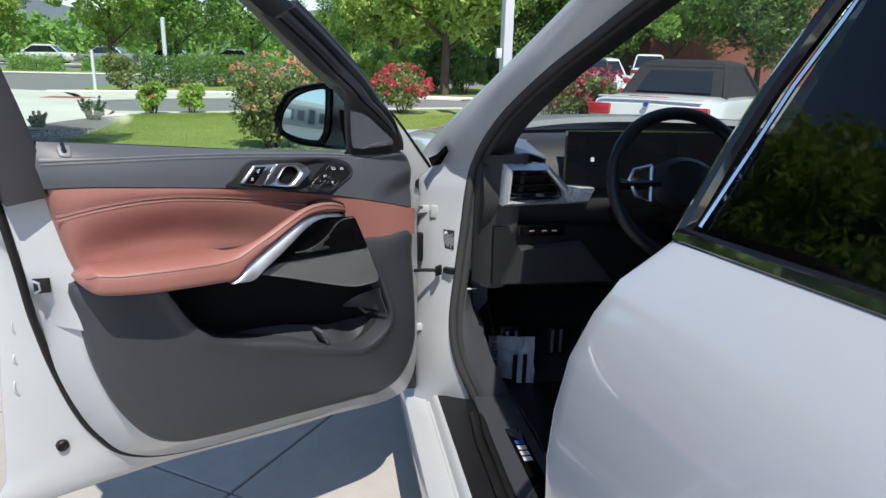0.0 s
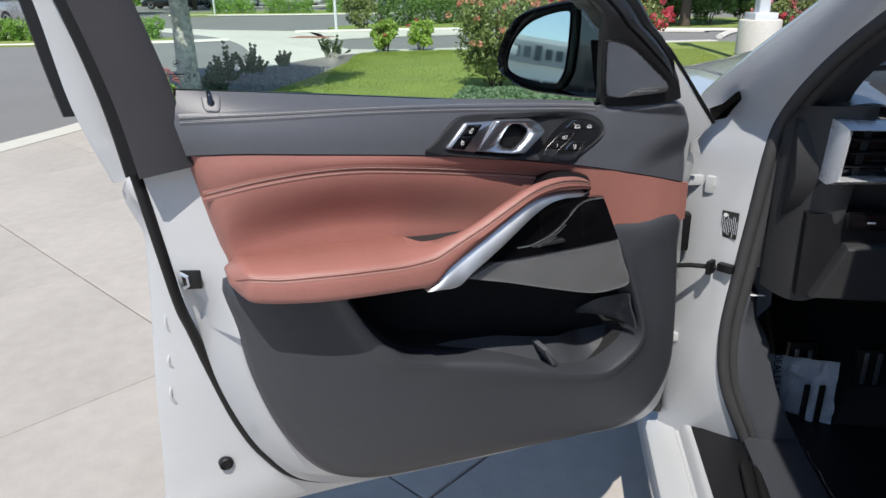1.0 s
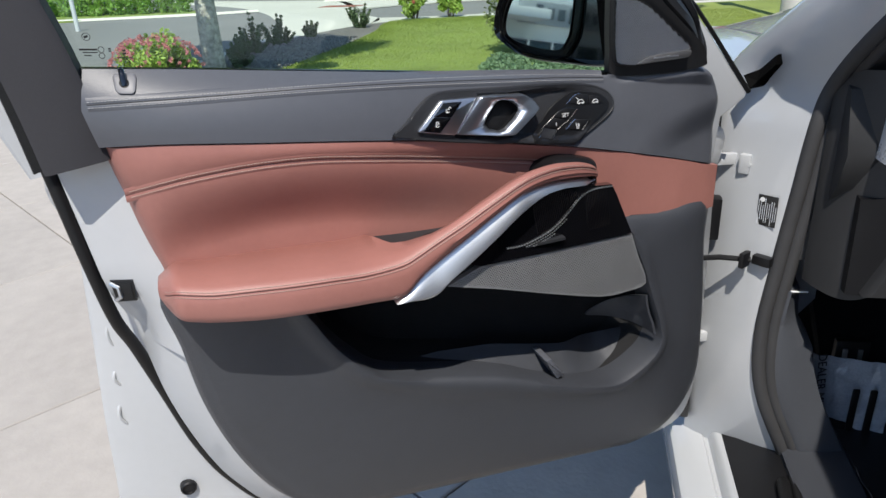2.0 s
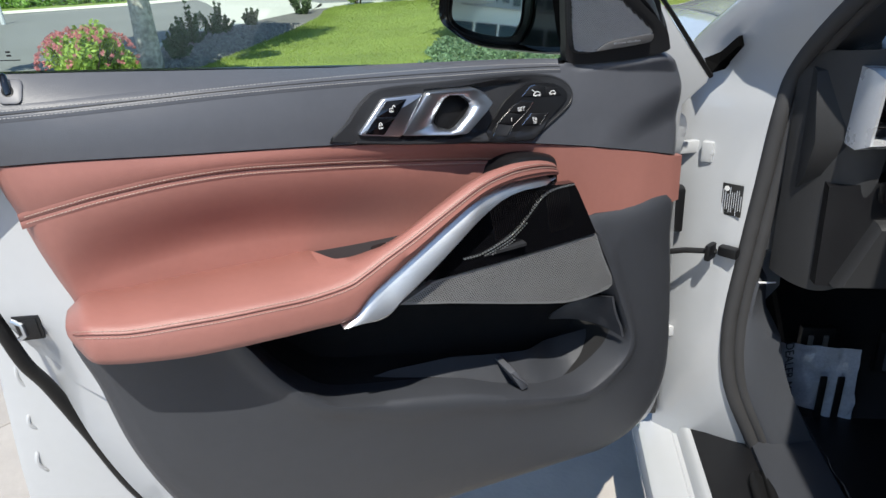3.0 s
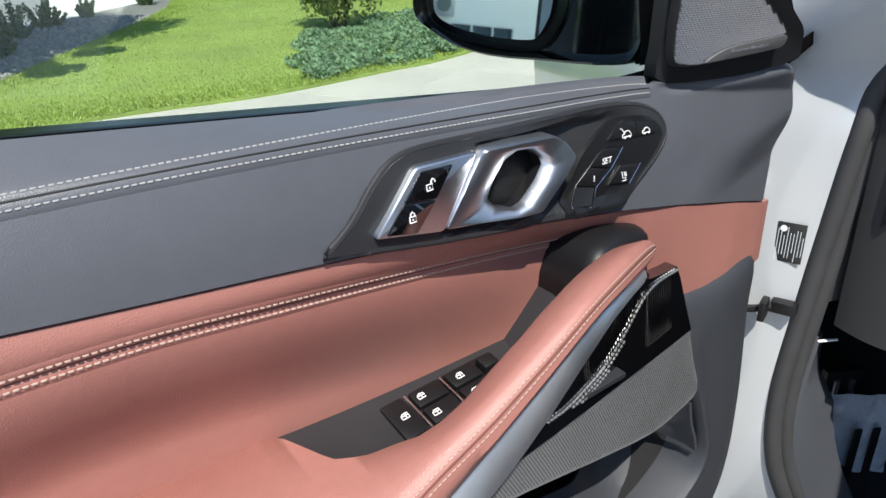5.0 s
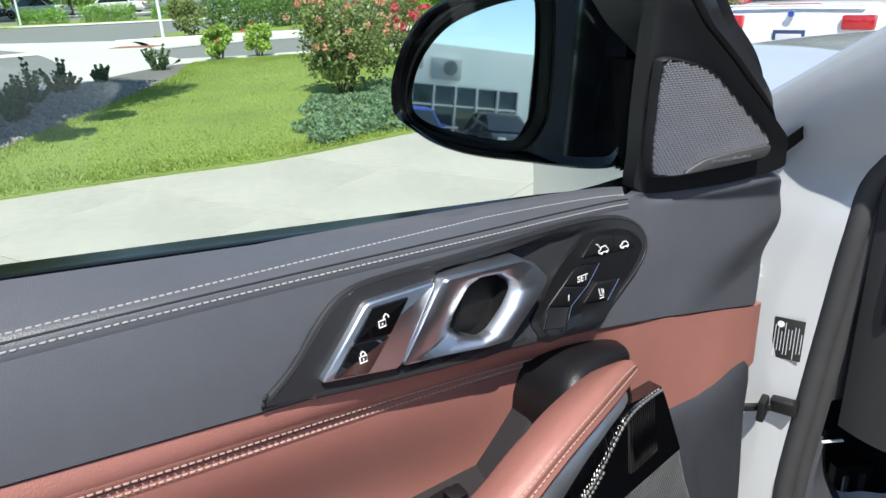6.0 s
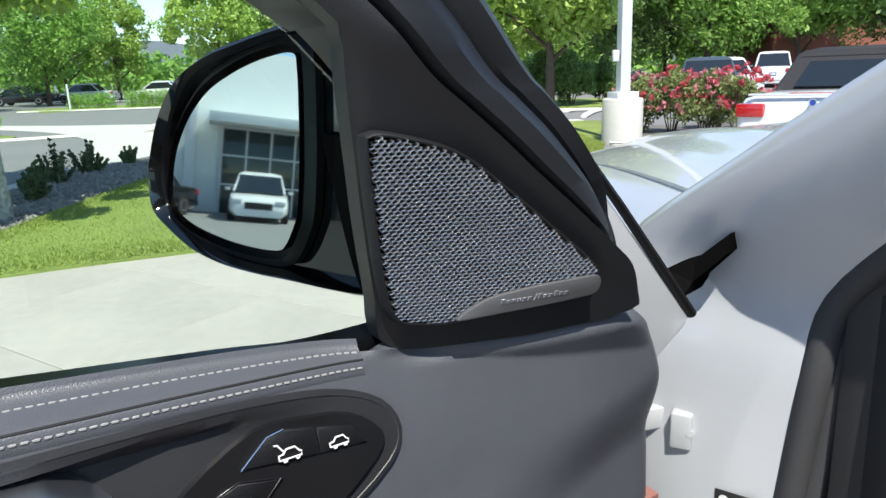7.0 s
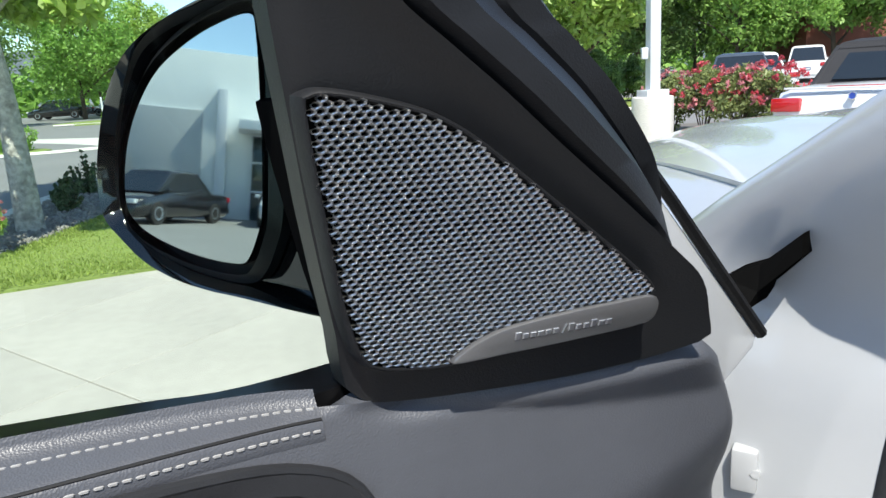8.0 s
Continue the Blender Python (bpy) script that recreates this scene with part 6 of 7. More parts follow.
for sg in (-1, 1):
    part("spoke_trim", tube([(sg * 0.088, -0.014, 0.045), (sg * 0.135, -0.014, 0.035), (sg * 0.150, -0.014, 0.01), (sg * 0.135, -0.014, -0.03), (sg * 0.10, -0.014, -0.045), (sg * 0.088, -0.014, 0.045)], 0.005, 6), M_SILVER, wheel_rim, "satin metal spoke trim", SWR)
part("steering_column", tube([(0.965, 1.66, 1.08), (0.965, 1.95, 0.97)], [0.05, 0.07], 14), M_BLACK, wheel_rim)
for sg in (-1, 1):
    part("column_stalk", tube([(0.965 + sg * 0.05, 1.70, 1.08), (0.965 + sg * 0.17, 1.69, 1.10)], [0.008, 0.011], 8), M_BLACK, wheel_rim)
for px, pz, ph in ((0.70, 0.40, 0.24), (0.86, 0.46, 0.10), (0.99, 0.44, 0.16)):
    pd = part("pedal", block((px, 2.17, pz), (0.07, 0.02, ph), 0.006), M_BLACK, suv, "black pedal")
    for k in (-1, 1):
        part("pedal_strip", block((px + k * 0.015, 2.158, pz), (0.010, 0.006, ph * 0.85), 0.002), M_SILVER, pd, "bright metal strip")


def seat(x):
    b = part("front_seat", fixed(loft([[(x + dx, y, z) for dx, z in ((-0.25, 0.42), (-0.26, 0.60), (-0.18, 0.63), (0.0, 0.60), (0.18, 0.63), (0.26, 0.60), (0.25, 0.42))] for y in (0.72, 0.9, 1.15, 1.24)], True, True, True)), M_RED, suv, "red-brown leather front seat", smooth=50)
    part("seat_back", fixed(loft([[(x + dx * f, y + dy, z) for dx, dy in ((-0.25, 0.03), (-0.2, 0.07), (0, 0.03), (0.2, 0.07), (0.25, 0.03), (0.24, -0.08), (-0.24, -0.08))] for y, z, f in ((0.72, 0.58, 1.0), (0.66, 0.8, 1.0), (0.58, 1.05, 0.95), (0.52, 1.25, 0.7))], True, True, True)), M_RED, b)
    part("headrest", block((x, 0.50, 1.38), (0.26, 0.10, 0.17), 0.04, segs=3), M_RED, b)


seat(0.98)
seat(1.62)
part("centre_console", block((1.30, 1.45, 0.52), (0.24, 0.9, 0.5), 0.03), M_BLACK, suv, "black centre console")

# clear film over the footrest and mat
film = thing("footrest_film", pose(0.70, 2.0, 0.30), "crumpled clear plastic film printed with black words on the footrest", "plastic film")


def film_fn(s, t):
    x, y, z = 0.615 + 0.15 * s, 2.128 - 0.03 * s + 0.01 * t, 0.265 + 0.235 * t
    k = noise.noise(Vector((x * 30, z * 25, 1.0)))
    return (x + 0.006 * k, y - 0.012 * abs(k) - 0.02 * (1 - t) ** 2, z)


part("film_sheet", fixed(thick(surface(film_fn, 30, 40), 0.001)), M_PLASTICFILM, film, "", None, 60)
letters("DEALER MUST REMOVE", 0.026, Matrix.Translation((0.632, 2.098, 0.39)) @ Matrix.Rotation(radians(12), 4, "Z") @ Matrix.Rotation(radians(90), 4, "X") @ Matrix.Rotation(radians(-84), 4, "Z"), M_LABEL, film, "lettering", "black printed words", 0.0005)
for dx in (0.028, 0.062):
    part("film_slot", block((0.668 + dx, 2.092, 0.385), (0.014, 0.004, 0.12), 0.003), M_BLACK, film)
mat_film = thing("mat_film", pose(0.78, 1.6, 0.30), "crumpled clear plastic film over the black floor mat", "plastic film")


def mat_fn(s, t):
    x, y = 0.665 + 0.30 * s, 1.25 + 0.70 * t
    k = noise.noise(Vector((x * 9, y * 7, 3.0))) + 0.5 * noise.noise(Vector((x * 25, y * 21, 5.0)))
    return (x, y, 0.305 + 0.022 * k + 0.05 * math.exp(-s * 9))


part("film_sheet", fixed(thick(surface(mat_fn, 44, 70), 0.001)), mat("black_mat_film", (0.09, 0.095, 0.105), 0.14, var=0.4, scale=10), mat_film, "", None, 60)


# ---- ground, lawn and beds ----
ground = part("ground", surface(lambda s, t: (-700 + 1400 * s, -700 + 1400 * t, -0.03), 8, 8), M_ASPHALT, None, "worn grey asphalt reaching to the horizon", kind="structure", smooth=0)


def patch(name, outline, z, material, label, h=0.03, n=4, mound=0.0):
    """A flat piece of ground with a smooth outline and a real edge."""
    o = cat(outline, n, True)
    c = sum((p for p in o), Vector((0, 0))) / len(o)
    rings = [[(p.x, p.y, z - h) for p in o], [(p.x, p.y, z) for p in o]]
    for f, m in ((0.96, 0.35), (0.8, 0.8), (0.5, 0.95), (0.15, 1.0)):
        rings.append([(c.x + (p.x - c.x) * f, c.y + (p.y - c.y) * f, z + mound * m) for p in o])
    return part(name, fixed(loft(rings, True, False, True)), material, None, label, kind="structure", smooth=50), o


def band(name, side_a, side_b, z, material, label, h=0.03, n=5):
    """A flat strip of ground between two smooth edges."""
    a, b = cat(side_a, n), cat(side_b, n)
    rings = [[(p.x, p.y, z - h), (p.x, p.y, z), (q.x, q.y, z), (q.x, q.y, z - h)] for p, q in zip(a, b)]
    return part(name, fixed(loft(rings, False)), material, None, label, kind="structure", smooth=30)


LAWN = [(-3.92, 6.62), (-3.64, 6.15), (-3.2, 6.1), (-2.9, 6.2), (-2.4, 6.44), (-1.82, 6.68), (-1.25, 6.88), (-0.78, 7.14), (-0.05, 7.68), (0.48, 8.07), (1.5, 9.3), (2.5, 11.0), (3.1, 12.9), (3.6, 15.0), (4.3, 17.8), (4.2, 19.0), (1.0, 18.0), (-2.3, 16.5), (-3.95, 15.8), (-3.75, 14.0), (-3.66, 12.0), (-3.7, 10.0), (-3.72, 8.4), (-3.75, 7.2)]
BED = [(-3.72, 8.4), (-3.7, 10.0), (-3.66, 12.0), (-3.75, 14.0), (-3.95, 15.8), (-4.45, 15.5), (-4.85, 14.4), (-5.3, 12.5), (-5.2, 11.0), (-4.95, 9.3), (-4.72, 8.2), (-4.6, 7.4), (-4.45, 6.85), (-4.15, 6.55), (-3.9, 6.62), (-3.75, 7.2)]
_, lawn_o = patch("lawn", LAWN, 0.02, M_GRASS, "sunlit mown green lawn", 0.05, 4, 0.03)
_, bed_o = patch("gravel_bed", BED, 0.012, M_GRAVEL, "pale gravel planting bed", 0.05, 4, 0.02)
ROAD = [(-9.0, -12), (-6.6, -1.0), (-5.7, 3.0), (-5.25, 5.4), (-5.12, 6.5), (-5.07, 7.7), (-5.27, 9.2), (-5.55, 11.0), (-5.62, 12.6)]
band("gutter", ROAD, [(x + 0.31, y) for x, y in ROAD], 0.008, M_DRIVE, "pale concrete gutter along the asphalt")
TURN_EDGE = [(-5.62, 12.6), (-5.75, 13.6), (-6.1, 14.7), (-6.7, 16.2), (-7.4, 17.6), (-8.5, 19.5), (-10.2, 21.8), (-13, 24.3), (-17, 27.2)]
band("road", ROAD + TURN_EDGE[1:], [(-70, y) for x, y in ROAD + TURN_EDGE[1:]], 0.003, M_ASPHALT, "worn grey asphalt drive with a turning circle", 0.02)
band("footway_1", TURN_EDGE, [(-5.25, 12.8), (-4.85, 14.3), (-4.4, 15.9), (-4.6, 17.1), (-5.6, 18.6), (-6.1, 20.2), (-8.0, 24.2), (-12, 25.8), (-17, 28.4)], 0.012, M_DRIVE, "pale concrete footway ramp round the turning circle")
band("footway_2", [(-4.4, 15.9), (-2.4, 16.75), (0.9, 18.3), (4.2, 19.3)], [(-4.6, 17.1), (-2.7, 17.25), (0.8, 18.8), (4.1, 19.7)], 0.012, M_DRIVE, "pale concrete gutter at the lawn")
band("footway_3", [(-6.1, 20.2), (-5.2, 21.3), (-3.5, 22.2), (-0.5, 23.0), (2.5, 23.4), (4.6, 23.1)], [(-8.0, 24.2), (-6.0, 24.7), (-4.0, 24.9), (-1.0, 24.9), (2.5, 24.5), (5.2, 23.9)], 0.012, M_DRIVE, "pale concrete footway across the street")
patch("tactile_pad", [(-7.6, 21.2), (-6.4, 21.1), (-6.2, 21.7), (-7.5, 21.9)], 0.018, M_BRICK, "red tactile pad in the footway ramp", 0.02, 1)
patch("far_island", [(-22, 41), (-14, 40.5), (-8, 41.5), (-7.5, 44), (-13, 47), (-22, 46)], 0.06, M_GRASS, "planted traffic island", 0.09)
patch("far_verge", [(-7.5, 25.5), (-2, 26), (4.5, 24.8), (8, 26.5), (8, 31), (2, 33), (-3, 33), (-7, 29)], 0.04, M_GRASS, "planted verge", 0.07)
patch("left_verge", [(-17, 18), (-11, 19.5), (-12, 21.5), (-18, 22)], 0.05, M_GRASS, "narrow hedge verge", 0.08)
patch("right_bed", [(3.5, 13.6), (5.2, 12.9), (7.6, 13.3), (8.6, 14.6), (7.8, 16.4), (5.0, 16.6), (3.7, 15.4)], 0.03, M_GRAVEL, "gravel bed of the roses", 0.06)


def kerb_line(name, pts, label="pale concrete kerb"):
    p = cat(pts, 6)
    return part(name, tube([(q.x, q.y, 0.02) for q in p], 0.10, 6, flat=0.7), M_KERB, None, label, kind="structure")


kerb_line("kerb_1", [(-22, 40.8), (-14, 40.2), (-8, 41.2), (-7, 43.8)])
kerb_line("kerb_2", [(-8.3, 23.8), (-4, 24.8), (0, 24.4), (5.6, 23.4)])
kerb_line("kerb_3", [(-18, 17.6), (-11, 19.2), (-9, 20.2)])
kerb_line("kerb_4", [(4.5, 20.6), (5.6, 23.2), (8.2, 26.4)])
kerb_line("kerb_5", [(3.4, 13.6), (5.2, 12.8), (7.7, 13.2), (8.8, 14.6)])
kerb_line("kerb_6", [(-26, 60), (-12, 62), (0, 63), (12, 58)])


def in_poly(x, y, o):
    return inside((x, y), [(p.x, p.y) for p in o])


def blades(o, count, box, h0, h1, zf, seed, spread=0.5):
    """Loose grass blades standing in an outline."""
    rnd = np.random.RandomState(seed)
    vs, fs = [], []
    poly = [(p.x, p.y) for p in o]
    xs, ys = rnd.uniform(box[0], box[1], count), rnd.uniform(box[2], box[3], count)
    for x, y in zip(xs, ys):
        if not inside((x, y), poly):
            continue
        a = rnd.uniform(0, math.tau)
        h, w = rnd.uniform(h0, h1), rnd.uniform(0.004, 0.009)
        dx, dy = math.cos(a) * w, math.sin(a) * w
        lx, ly = rnd.normal(0, spread) * h, rnd.normal(0, spread) * h
        k = len(vs)
        vs += [(x - dx, y - dy, zf), (x + dx, y + dy, zf), (x + lx, y + ly, zf + h)]
        fs.append((k, k + 1, k + 2))
    me = bpy.data.meshes.new("grass_blades")
    me.from_pydata(vs, [], fs)
    me.materials.append(M_BLADE)
    ob = new("grass_blades", me)
    return tagged(ob, "short green grass blades of the lawn", "grass", kind="stuff")


blades(lawn_o, 260000, (-3.95, 3.2, 6.0, 16.5), 0.016, 0.038, 0.03, 4)


def stones(o, count, box, r0, r1, zf, seed):
    rnd = np.random.RandomState(seed)
    bm = bmesh.new()
    poly = [(p.x, p.y) for p in o]
    for _ in range(count):
        x, y = rnd.uniform(box[0], box[1]), rnd.uniform(box[2], box[3])
        if not inside((x, y), poly):
            continue
        r = rnd.uniform(r0, r1)
        m = Matrix.Translation((x, y, zf + r * 0.3)) @ Euler(rnd.uniform(0, 6, 3)).to_matrix().to_4x4() @ Matrix.Diagonal((r, r * rnd.uniform(0.6, 1), r * rnd.uniform(0.5, 0.8), 1))
        bmesh.ops.create_icosphere(bm, subdivisions=1, radius=1, matrix=m)
    ob = part("gravel_stones", bm, M_STONE, None, "loose pale gravel stones", smooth=0, kind="stuff")
    return tagged(ob, category="gravel")


stones(bed_o, 4200, (-5.3, -3.6, 6.6, 13.0), 0.012, 0.042, 0.02, 7)


# ---- plants ----
def leaf_cloud(name, clumps, per, size, material, parent, seed, label="", flat=0.0, squash=1.0):
    """Many small leaves in clumps (x, y, z, radius)."""
    rnd = np.random.RandomState(seed)
    n = len(clumps) * per
    c = np.repeat(np.array(clumps), per, axis=0)
    d = rnd.normal(size=(n, 3))
    d /= np.linalg.norm(d, axis=1)[:, None]
    p = c[:, :3] + d * (c[:, 3] * rnd.uniform(0.25, 1.0, n) ** 0.5)[:, None] * np.array((1, 1, squash))
    a = rnd.normal(size=(n, 3))
    a[:, 2] *= 1 - flat
    a /= np.linalg.norm(a, axis=1)[:, None]
    b = np.cross(a, rnd.normal(size=(n, 3)))
    b /= np.linalg.norm(b, axis=1)[:, None]
    s = (size * rnd.uniform(0.6, 1.3, n))[:, None]
    q = np.stack([p - a * s, p + b * s * 0.45, p + a * s, p - b * s * 0.45], axis=1).reshape(-1, 3)
    me = bpy.data.meshes.new(name)
    me.from_pydata(q.tolist(), [], [(4 * i, 4 * i + 1, 4 * i + 2, 4 * i + 3) for i in range(n)])
    me.materials.append(material)
    ob = new(name, me)
    ob.parent = parent
    ob.matrix_parent_inverse = world_of(parent).inverted()
    return tagged(ob, label=label)


def crown_clumps(c, rx, rz, k, r, seed):
    rnd = np.random.RandomState(seed)
    out = []
    while len(out) < k:
        d = rnd.uniform(-1, 1, 3)
        if d @ d > 1 or d @ d < 0.1:
            continue
        rr = rx * (1 - 0.35 * max(d[2], 0))
        out.append((c[0] + d[0] * rr, c[1] + d[1] * rr, c[2] + d[2] * rz, r * rnd.uniform(0.6, 1.3)))
    return out


def tree(x, y, h, rx, material, seed, label, trunk_r=0.16, bark=None, clear=1.8, clumps=46, per=170, leaf=0.17, low=0, off=0.0):
    rnd = np.random.RandomState(seed)
    t = thing("tree", pose(x, y, 0), label, "tree")
    bm = bmesh.new()
    top = (x + rnd.normal(0, 0.15), y + rnd.normal(0, 0.15), h * 0.85)
    tube(cat([(x, y, -0.05), (x + rnd.normal(0, 0.05), y, clear * 0.6), (x + rnd.normal(0, 0.1), y, h * 0.45), top], 4), [trunk_r * (1.25 - 0.09 * i) for i in range(13)], 9, bm=bm)
    for k in range(7):
        a = k * 2.4 + rnd.uniform(0, 0.6)
        z0 = clear + (h * 0.6 - clear) * k / 7
        L = rx * rnd.uniform(0.6, 0.9)
        tube([(x, y, z0), (x + L * 0.5 * math.cos(a), y + L * 0.5 * math.sin(a), z0 + L * 0.45), (x + L * math.cos(a), y + L * math.sin(a), z0 + L * 0.7)], [trunk_r * 0.5, trunk_r * 0.3, trunk_r * 0.1], 6, bm=bm)
    part("trunk", bm, bark or M_BARK, t, "", None, 60)
    zc = (h + clear) / 2 + 0.2
    cl = crown_clumps((x + off, y, zc), rx, (h - clear) / 2, clumps, rx * 0.30, seed + 50)
    for k in range(low):
        a, q = rnd.uniform(0, math.tau), rx * rnd.uniform(0.35, 1.0)
        cl.append((x + off + q * math.cos(a), y - 0.6 + q * math.sin(a), clear + rnd.uniform(-0.1, 1.0), rx * 0.17))
    leaf_cloud("crown", cl, per, leaf, material, t, seed + 90)
    return t


FAR = "leafy street tree with a broad green crown"
k = 0
for x, y, h, r, m in [(-27, 54, 9.5, 4.2, M_LEAF), (-30.5, 64, 10, 4.5, M_LEAF), (-26.5, 65, 9.5, 3.2, M_LEAF_LIGHT), (-14.2, 53, 9.0, 3.6, M_LEAF_LIGHT), (-11, 59, 9.5, 4.2, M_LEAF), (-13.8, 66, 9.5, 3.8, M_LEAF_LIGHT), (-5.5, 62, 9.5, 4.0, M_LEAF),
                      (3.2, 74, 11, 4.0, M_LEAF), (4.2, 41, 7.0, 2.8, M_LEAF_LIGHT), (8.2, 45, 10, 4.4, M_LEAF), (15.4, 58, 11, 5, M_LEAF_DARK), (12.0, 47, 9, 3.6, M_LEAF_DARK), (20, 60, 11, 5, M_LEAF),
                      (17.4, 45, 9, 4.2, M_LEAF), (21.0, 41, 8.5, 4.2, M_LEAF), (18.5, 50, 9.5, 4.4, M_LEAF_DARK), (24.2, 37, 9.5, 4.0, M_LEAF_DARK), (4.4, 25.4, 7.5, 2.6, M_LEAF_LIGHT), (-28, 33, 8.5, 3.6, M_LEAF), (-34, 38, 9, 4, M_LEAF), (-29, 43, 9, 4, M_LEAF_DARK), (-38, 52, 10, 4.6, M_LEAF)]:
    k += 1
    tree(x, y, h, r, m, 100 + k, FAR if m is not M_LEAF_DARK else "leafy street tree with a dark green crown", 0.17, None, 1.5, 50, 300, 0.155)
tree(-4.12, 8.4, 6.3, 1.75, M_LEAF_LIGHT, 31, "young tree with pale peeling bark in the gravel bed", 0.115, M_BIRCH, 2.1, 110, 260, 0.085, 34, -0.5)


def bush(name, x, y, rx, h, material, seed, label, category="shrub", leaf=0.035, clumps=30, per=120, petals=None, flowers=0, z0=0.02, petal_size=0.03, group=""):
    rnd = np.random.RandomState(seed)
    b = thing(name, pose(x, y, z0), label, category, group)
    bm = bmesh.new()
    for i in range(9):
        a = i * 2.4
        tube([(x + 0.05 * math.cos(a), y + 0.05 * math.sin(a), z0 - 0.02), (x + rx * 0.35 * math.cos(a), y + rx * 0.35 * math.sin(a), z0 + h * 0.45), (x + rx * 0.7 * math.cos(a), y + rx * 0.7 * math.sin(a), z0 + h * 0.8)], [0.012, 0.009, 0.004], 5, bm=bm)
    part("stem_cluster", bm, M_BARK, b)
    cl = crown_clumps((x, y, z0 + h * 0.54), rx * 0.8, h * 0.40, clumps, min(rx, h) * 0.26, seed)
    leaf_cloud("foliage", cl, per, leaf, material, b, seed + 1)
    if petals:
        fl = []
        for _ in range(flowers):
            a, q = rnd.uniform(0, math.tau), rnd.uniform(-0.35, 1.0)
            w = math.sqrt(max(0.05, 1 - q * q))
            fl.append((x + rx * 0.95 * w * math.cos(a), y + rx * 0.95 * w * math.sin(a), z0 + h * 0.55 + h * 0.45 * q, petal_size * 1.3))
        leaf_cloud("blossom", fl, 14, petal_size, petals, b, seed + 2)
    return b


def sprigs(x, y, r, h, seed):
    """A loose dark shrub of upright sprigs."""
    rnd = np.random.RandomState(seed)
    b = thing("low_shrub", pose(x, y, 0.02), "small dark green shrub with upright sprigs in the gravel bed", "shrub", "small shrubs in the gravel bed")
    bm, cl = bmesh.new(), []
    for i in range(14):
        a, q = rnd.uniform(0, math.tau), rnd.uniform(0.1, 1.0)
        tip = (x + r * 1.15 * q * math.cos(a), y + r * 1.15 * q * math.sin(a), 0.02 + h * rnd.uniform(0.5, 1.2) * (1.12 - 0.45 * q))
        base = (x + 0.3 * r * q * math.cos(a), y + 0.3 * r * q * math.sin(a), 0.0)
        tube([base, tip], [0.006, 0.003], 5, bm=bm)
        for k in range(7):
            f = 0.2 + 0.8 * k / 6
            cl.append(tuple(base[m] + (tip[m] - base[m]) * f for m in range(3)) + (0.034 * (1.3 - 0.7 * f),))
    part("stem_cluster", bm, M_BARK, b)
    leaf_cloud("foliage", cl + crown_clumps((x, y, 0.04 + h * 0.42), r * 0.75, h * 0.34, 9, r * 0.30, seed + 5), 26, 0.026, M_LEAF_GREY, b, seed + 1)
    return b


bush("rose_bush", -0.65, 10.35, 0.74, 1.36, M_LEAF_ROSE, 201, "tall rose bush with peach and red flowers on the lawn", "rose bush", 0.035, 46, 150, M_PETAL_PEACH, 46)
bush("rose_bush", -0.1, 13.6, 0.8, 1.25, M_LEAF_ROSE, 202, "rose bush with pink-red flowers", "rose bush", 0.04, 36, 110, M_PETAL_RED, 60, petal_size=0.045)
bush("rose_bush", 1.95, 17.0, 0.75, 1.15, M_LEAF_ROSE, 203, "rose bush with bright red flowers at the lawn's edge", "rose bush", 0.045, 34, 110, M_PETAL_RED, 80, petal_size=0.05)
for i, (x, y) in enumerate(((4.35, 15.05), (4.85, 14.75), (5.3, 14.3), (5.75, 13.95), (5.9, 15.2))):
    bush("rose_bush", x, y, 0.62, 1.15 + 0.08 * (i % 2), M_LEAF_ROSE, 210 + i, "dense rose bush covered in bright red flowers", "rose bush", 0.045, 30, 90, M_PETAL_RED if i % 2 else M_PETAL_PINK, 46, petal_size=0.042, group="red rose bushes by the lamp post")
bush("flowering_shrub", -4.02, 7.1, 0.46, 0.70, M_LEAF_LIGHT, 220, "rounded shrub with pink flower heads in the bed", "shrub", 0.032, 40, 170, M_PETAL_PINK, 240, petal_size=0.014)
for i, (x, y, r, h) in enumerate(((-4.85, 11.0, 0.28, 0.50), (-4.9, 12.1, 0.24, 0.46), (-4.75, 13.2, 0.18, 0.28), (-4.3, 14.7, 0.27, 0.48), (-4.4, 9.6, 0.18, 0.40))):
    sprigs(x, y, r, h, 230 + i)
for i, (x, y) in enumerate(((-3.55, 16.3), (-2.85, 16.9))):
    bush("green_shrub", x, y, 0.38, 0.72, M_LEAF_LIGHT, 240 + i, "light green loose shrub at the lawn's edge", "shrub", 0.05, 24, 90, M_PETAL_RED, 3)
bush("reddish_shrub", -6.3, 24.8, 0.75, 1.35, M_LEAF_ROSE, 245, "reddish brown shrub by the road", "shrub", 0.07, 26, 90)
for i, (x, y, r, h) in enumerate(((1.6, 27.4, 0.9, 1.4), (3.0, 26.6, 1.0, 1.5), (4.3, 27.0, 1.1, 1.9), (5.4, 26.6, 1.0, 1.9), (2.2, 29.0, 1.2, 1.7), (6.8, 28.0, 1.1, 1.6))):
    bush("round_shrub", x, y, r, h, M_LEAF_LIGHT if i in (0, 1, 4) else M_LEAF_DARK, 250 + i, "clipped round shrub on the verge", "shrub", 0.055, 34, 240)


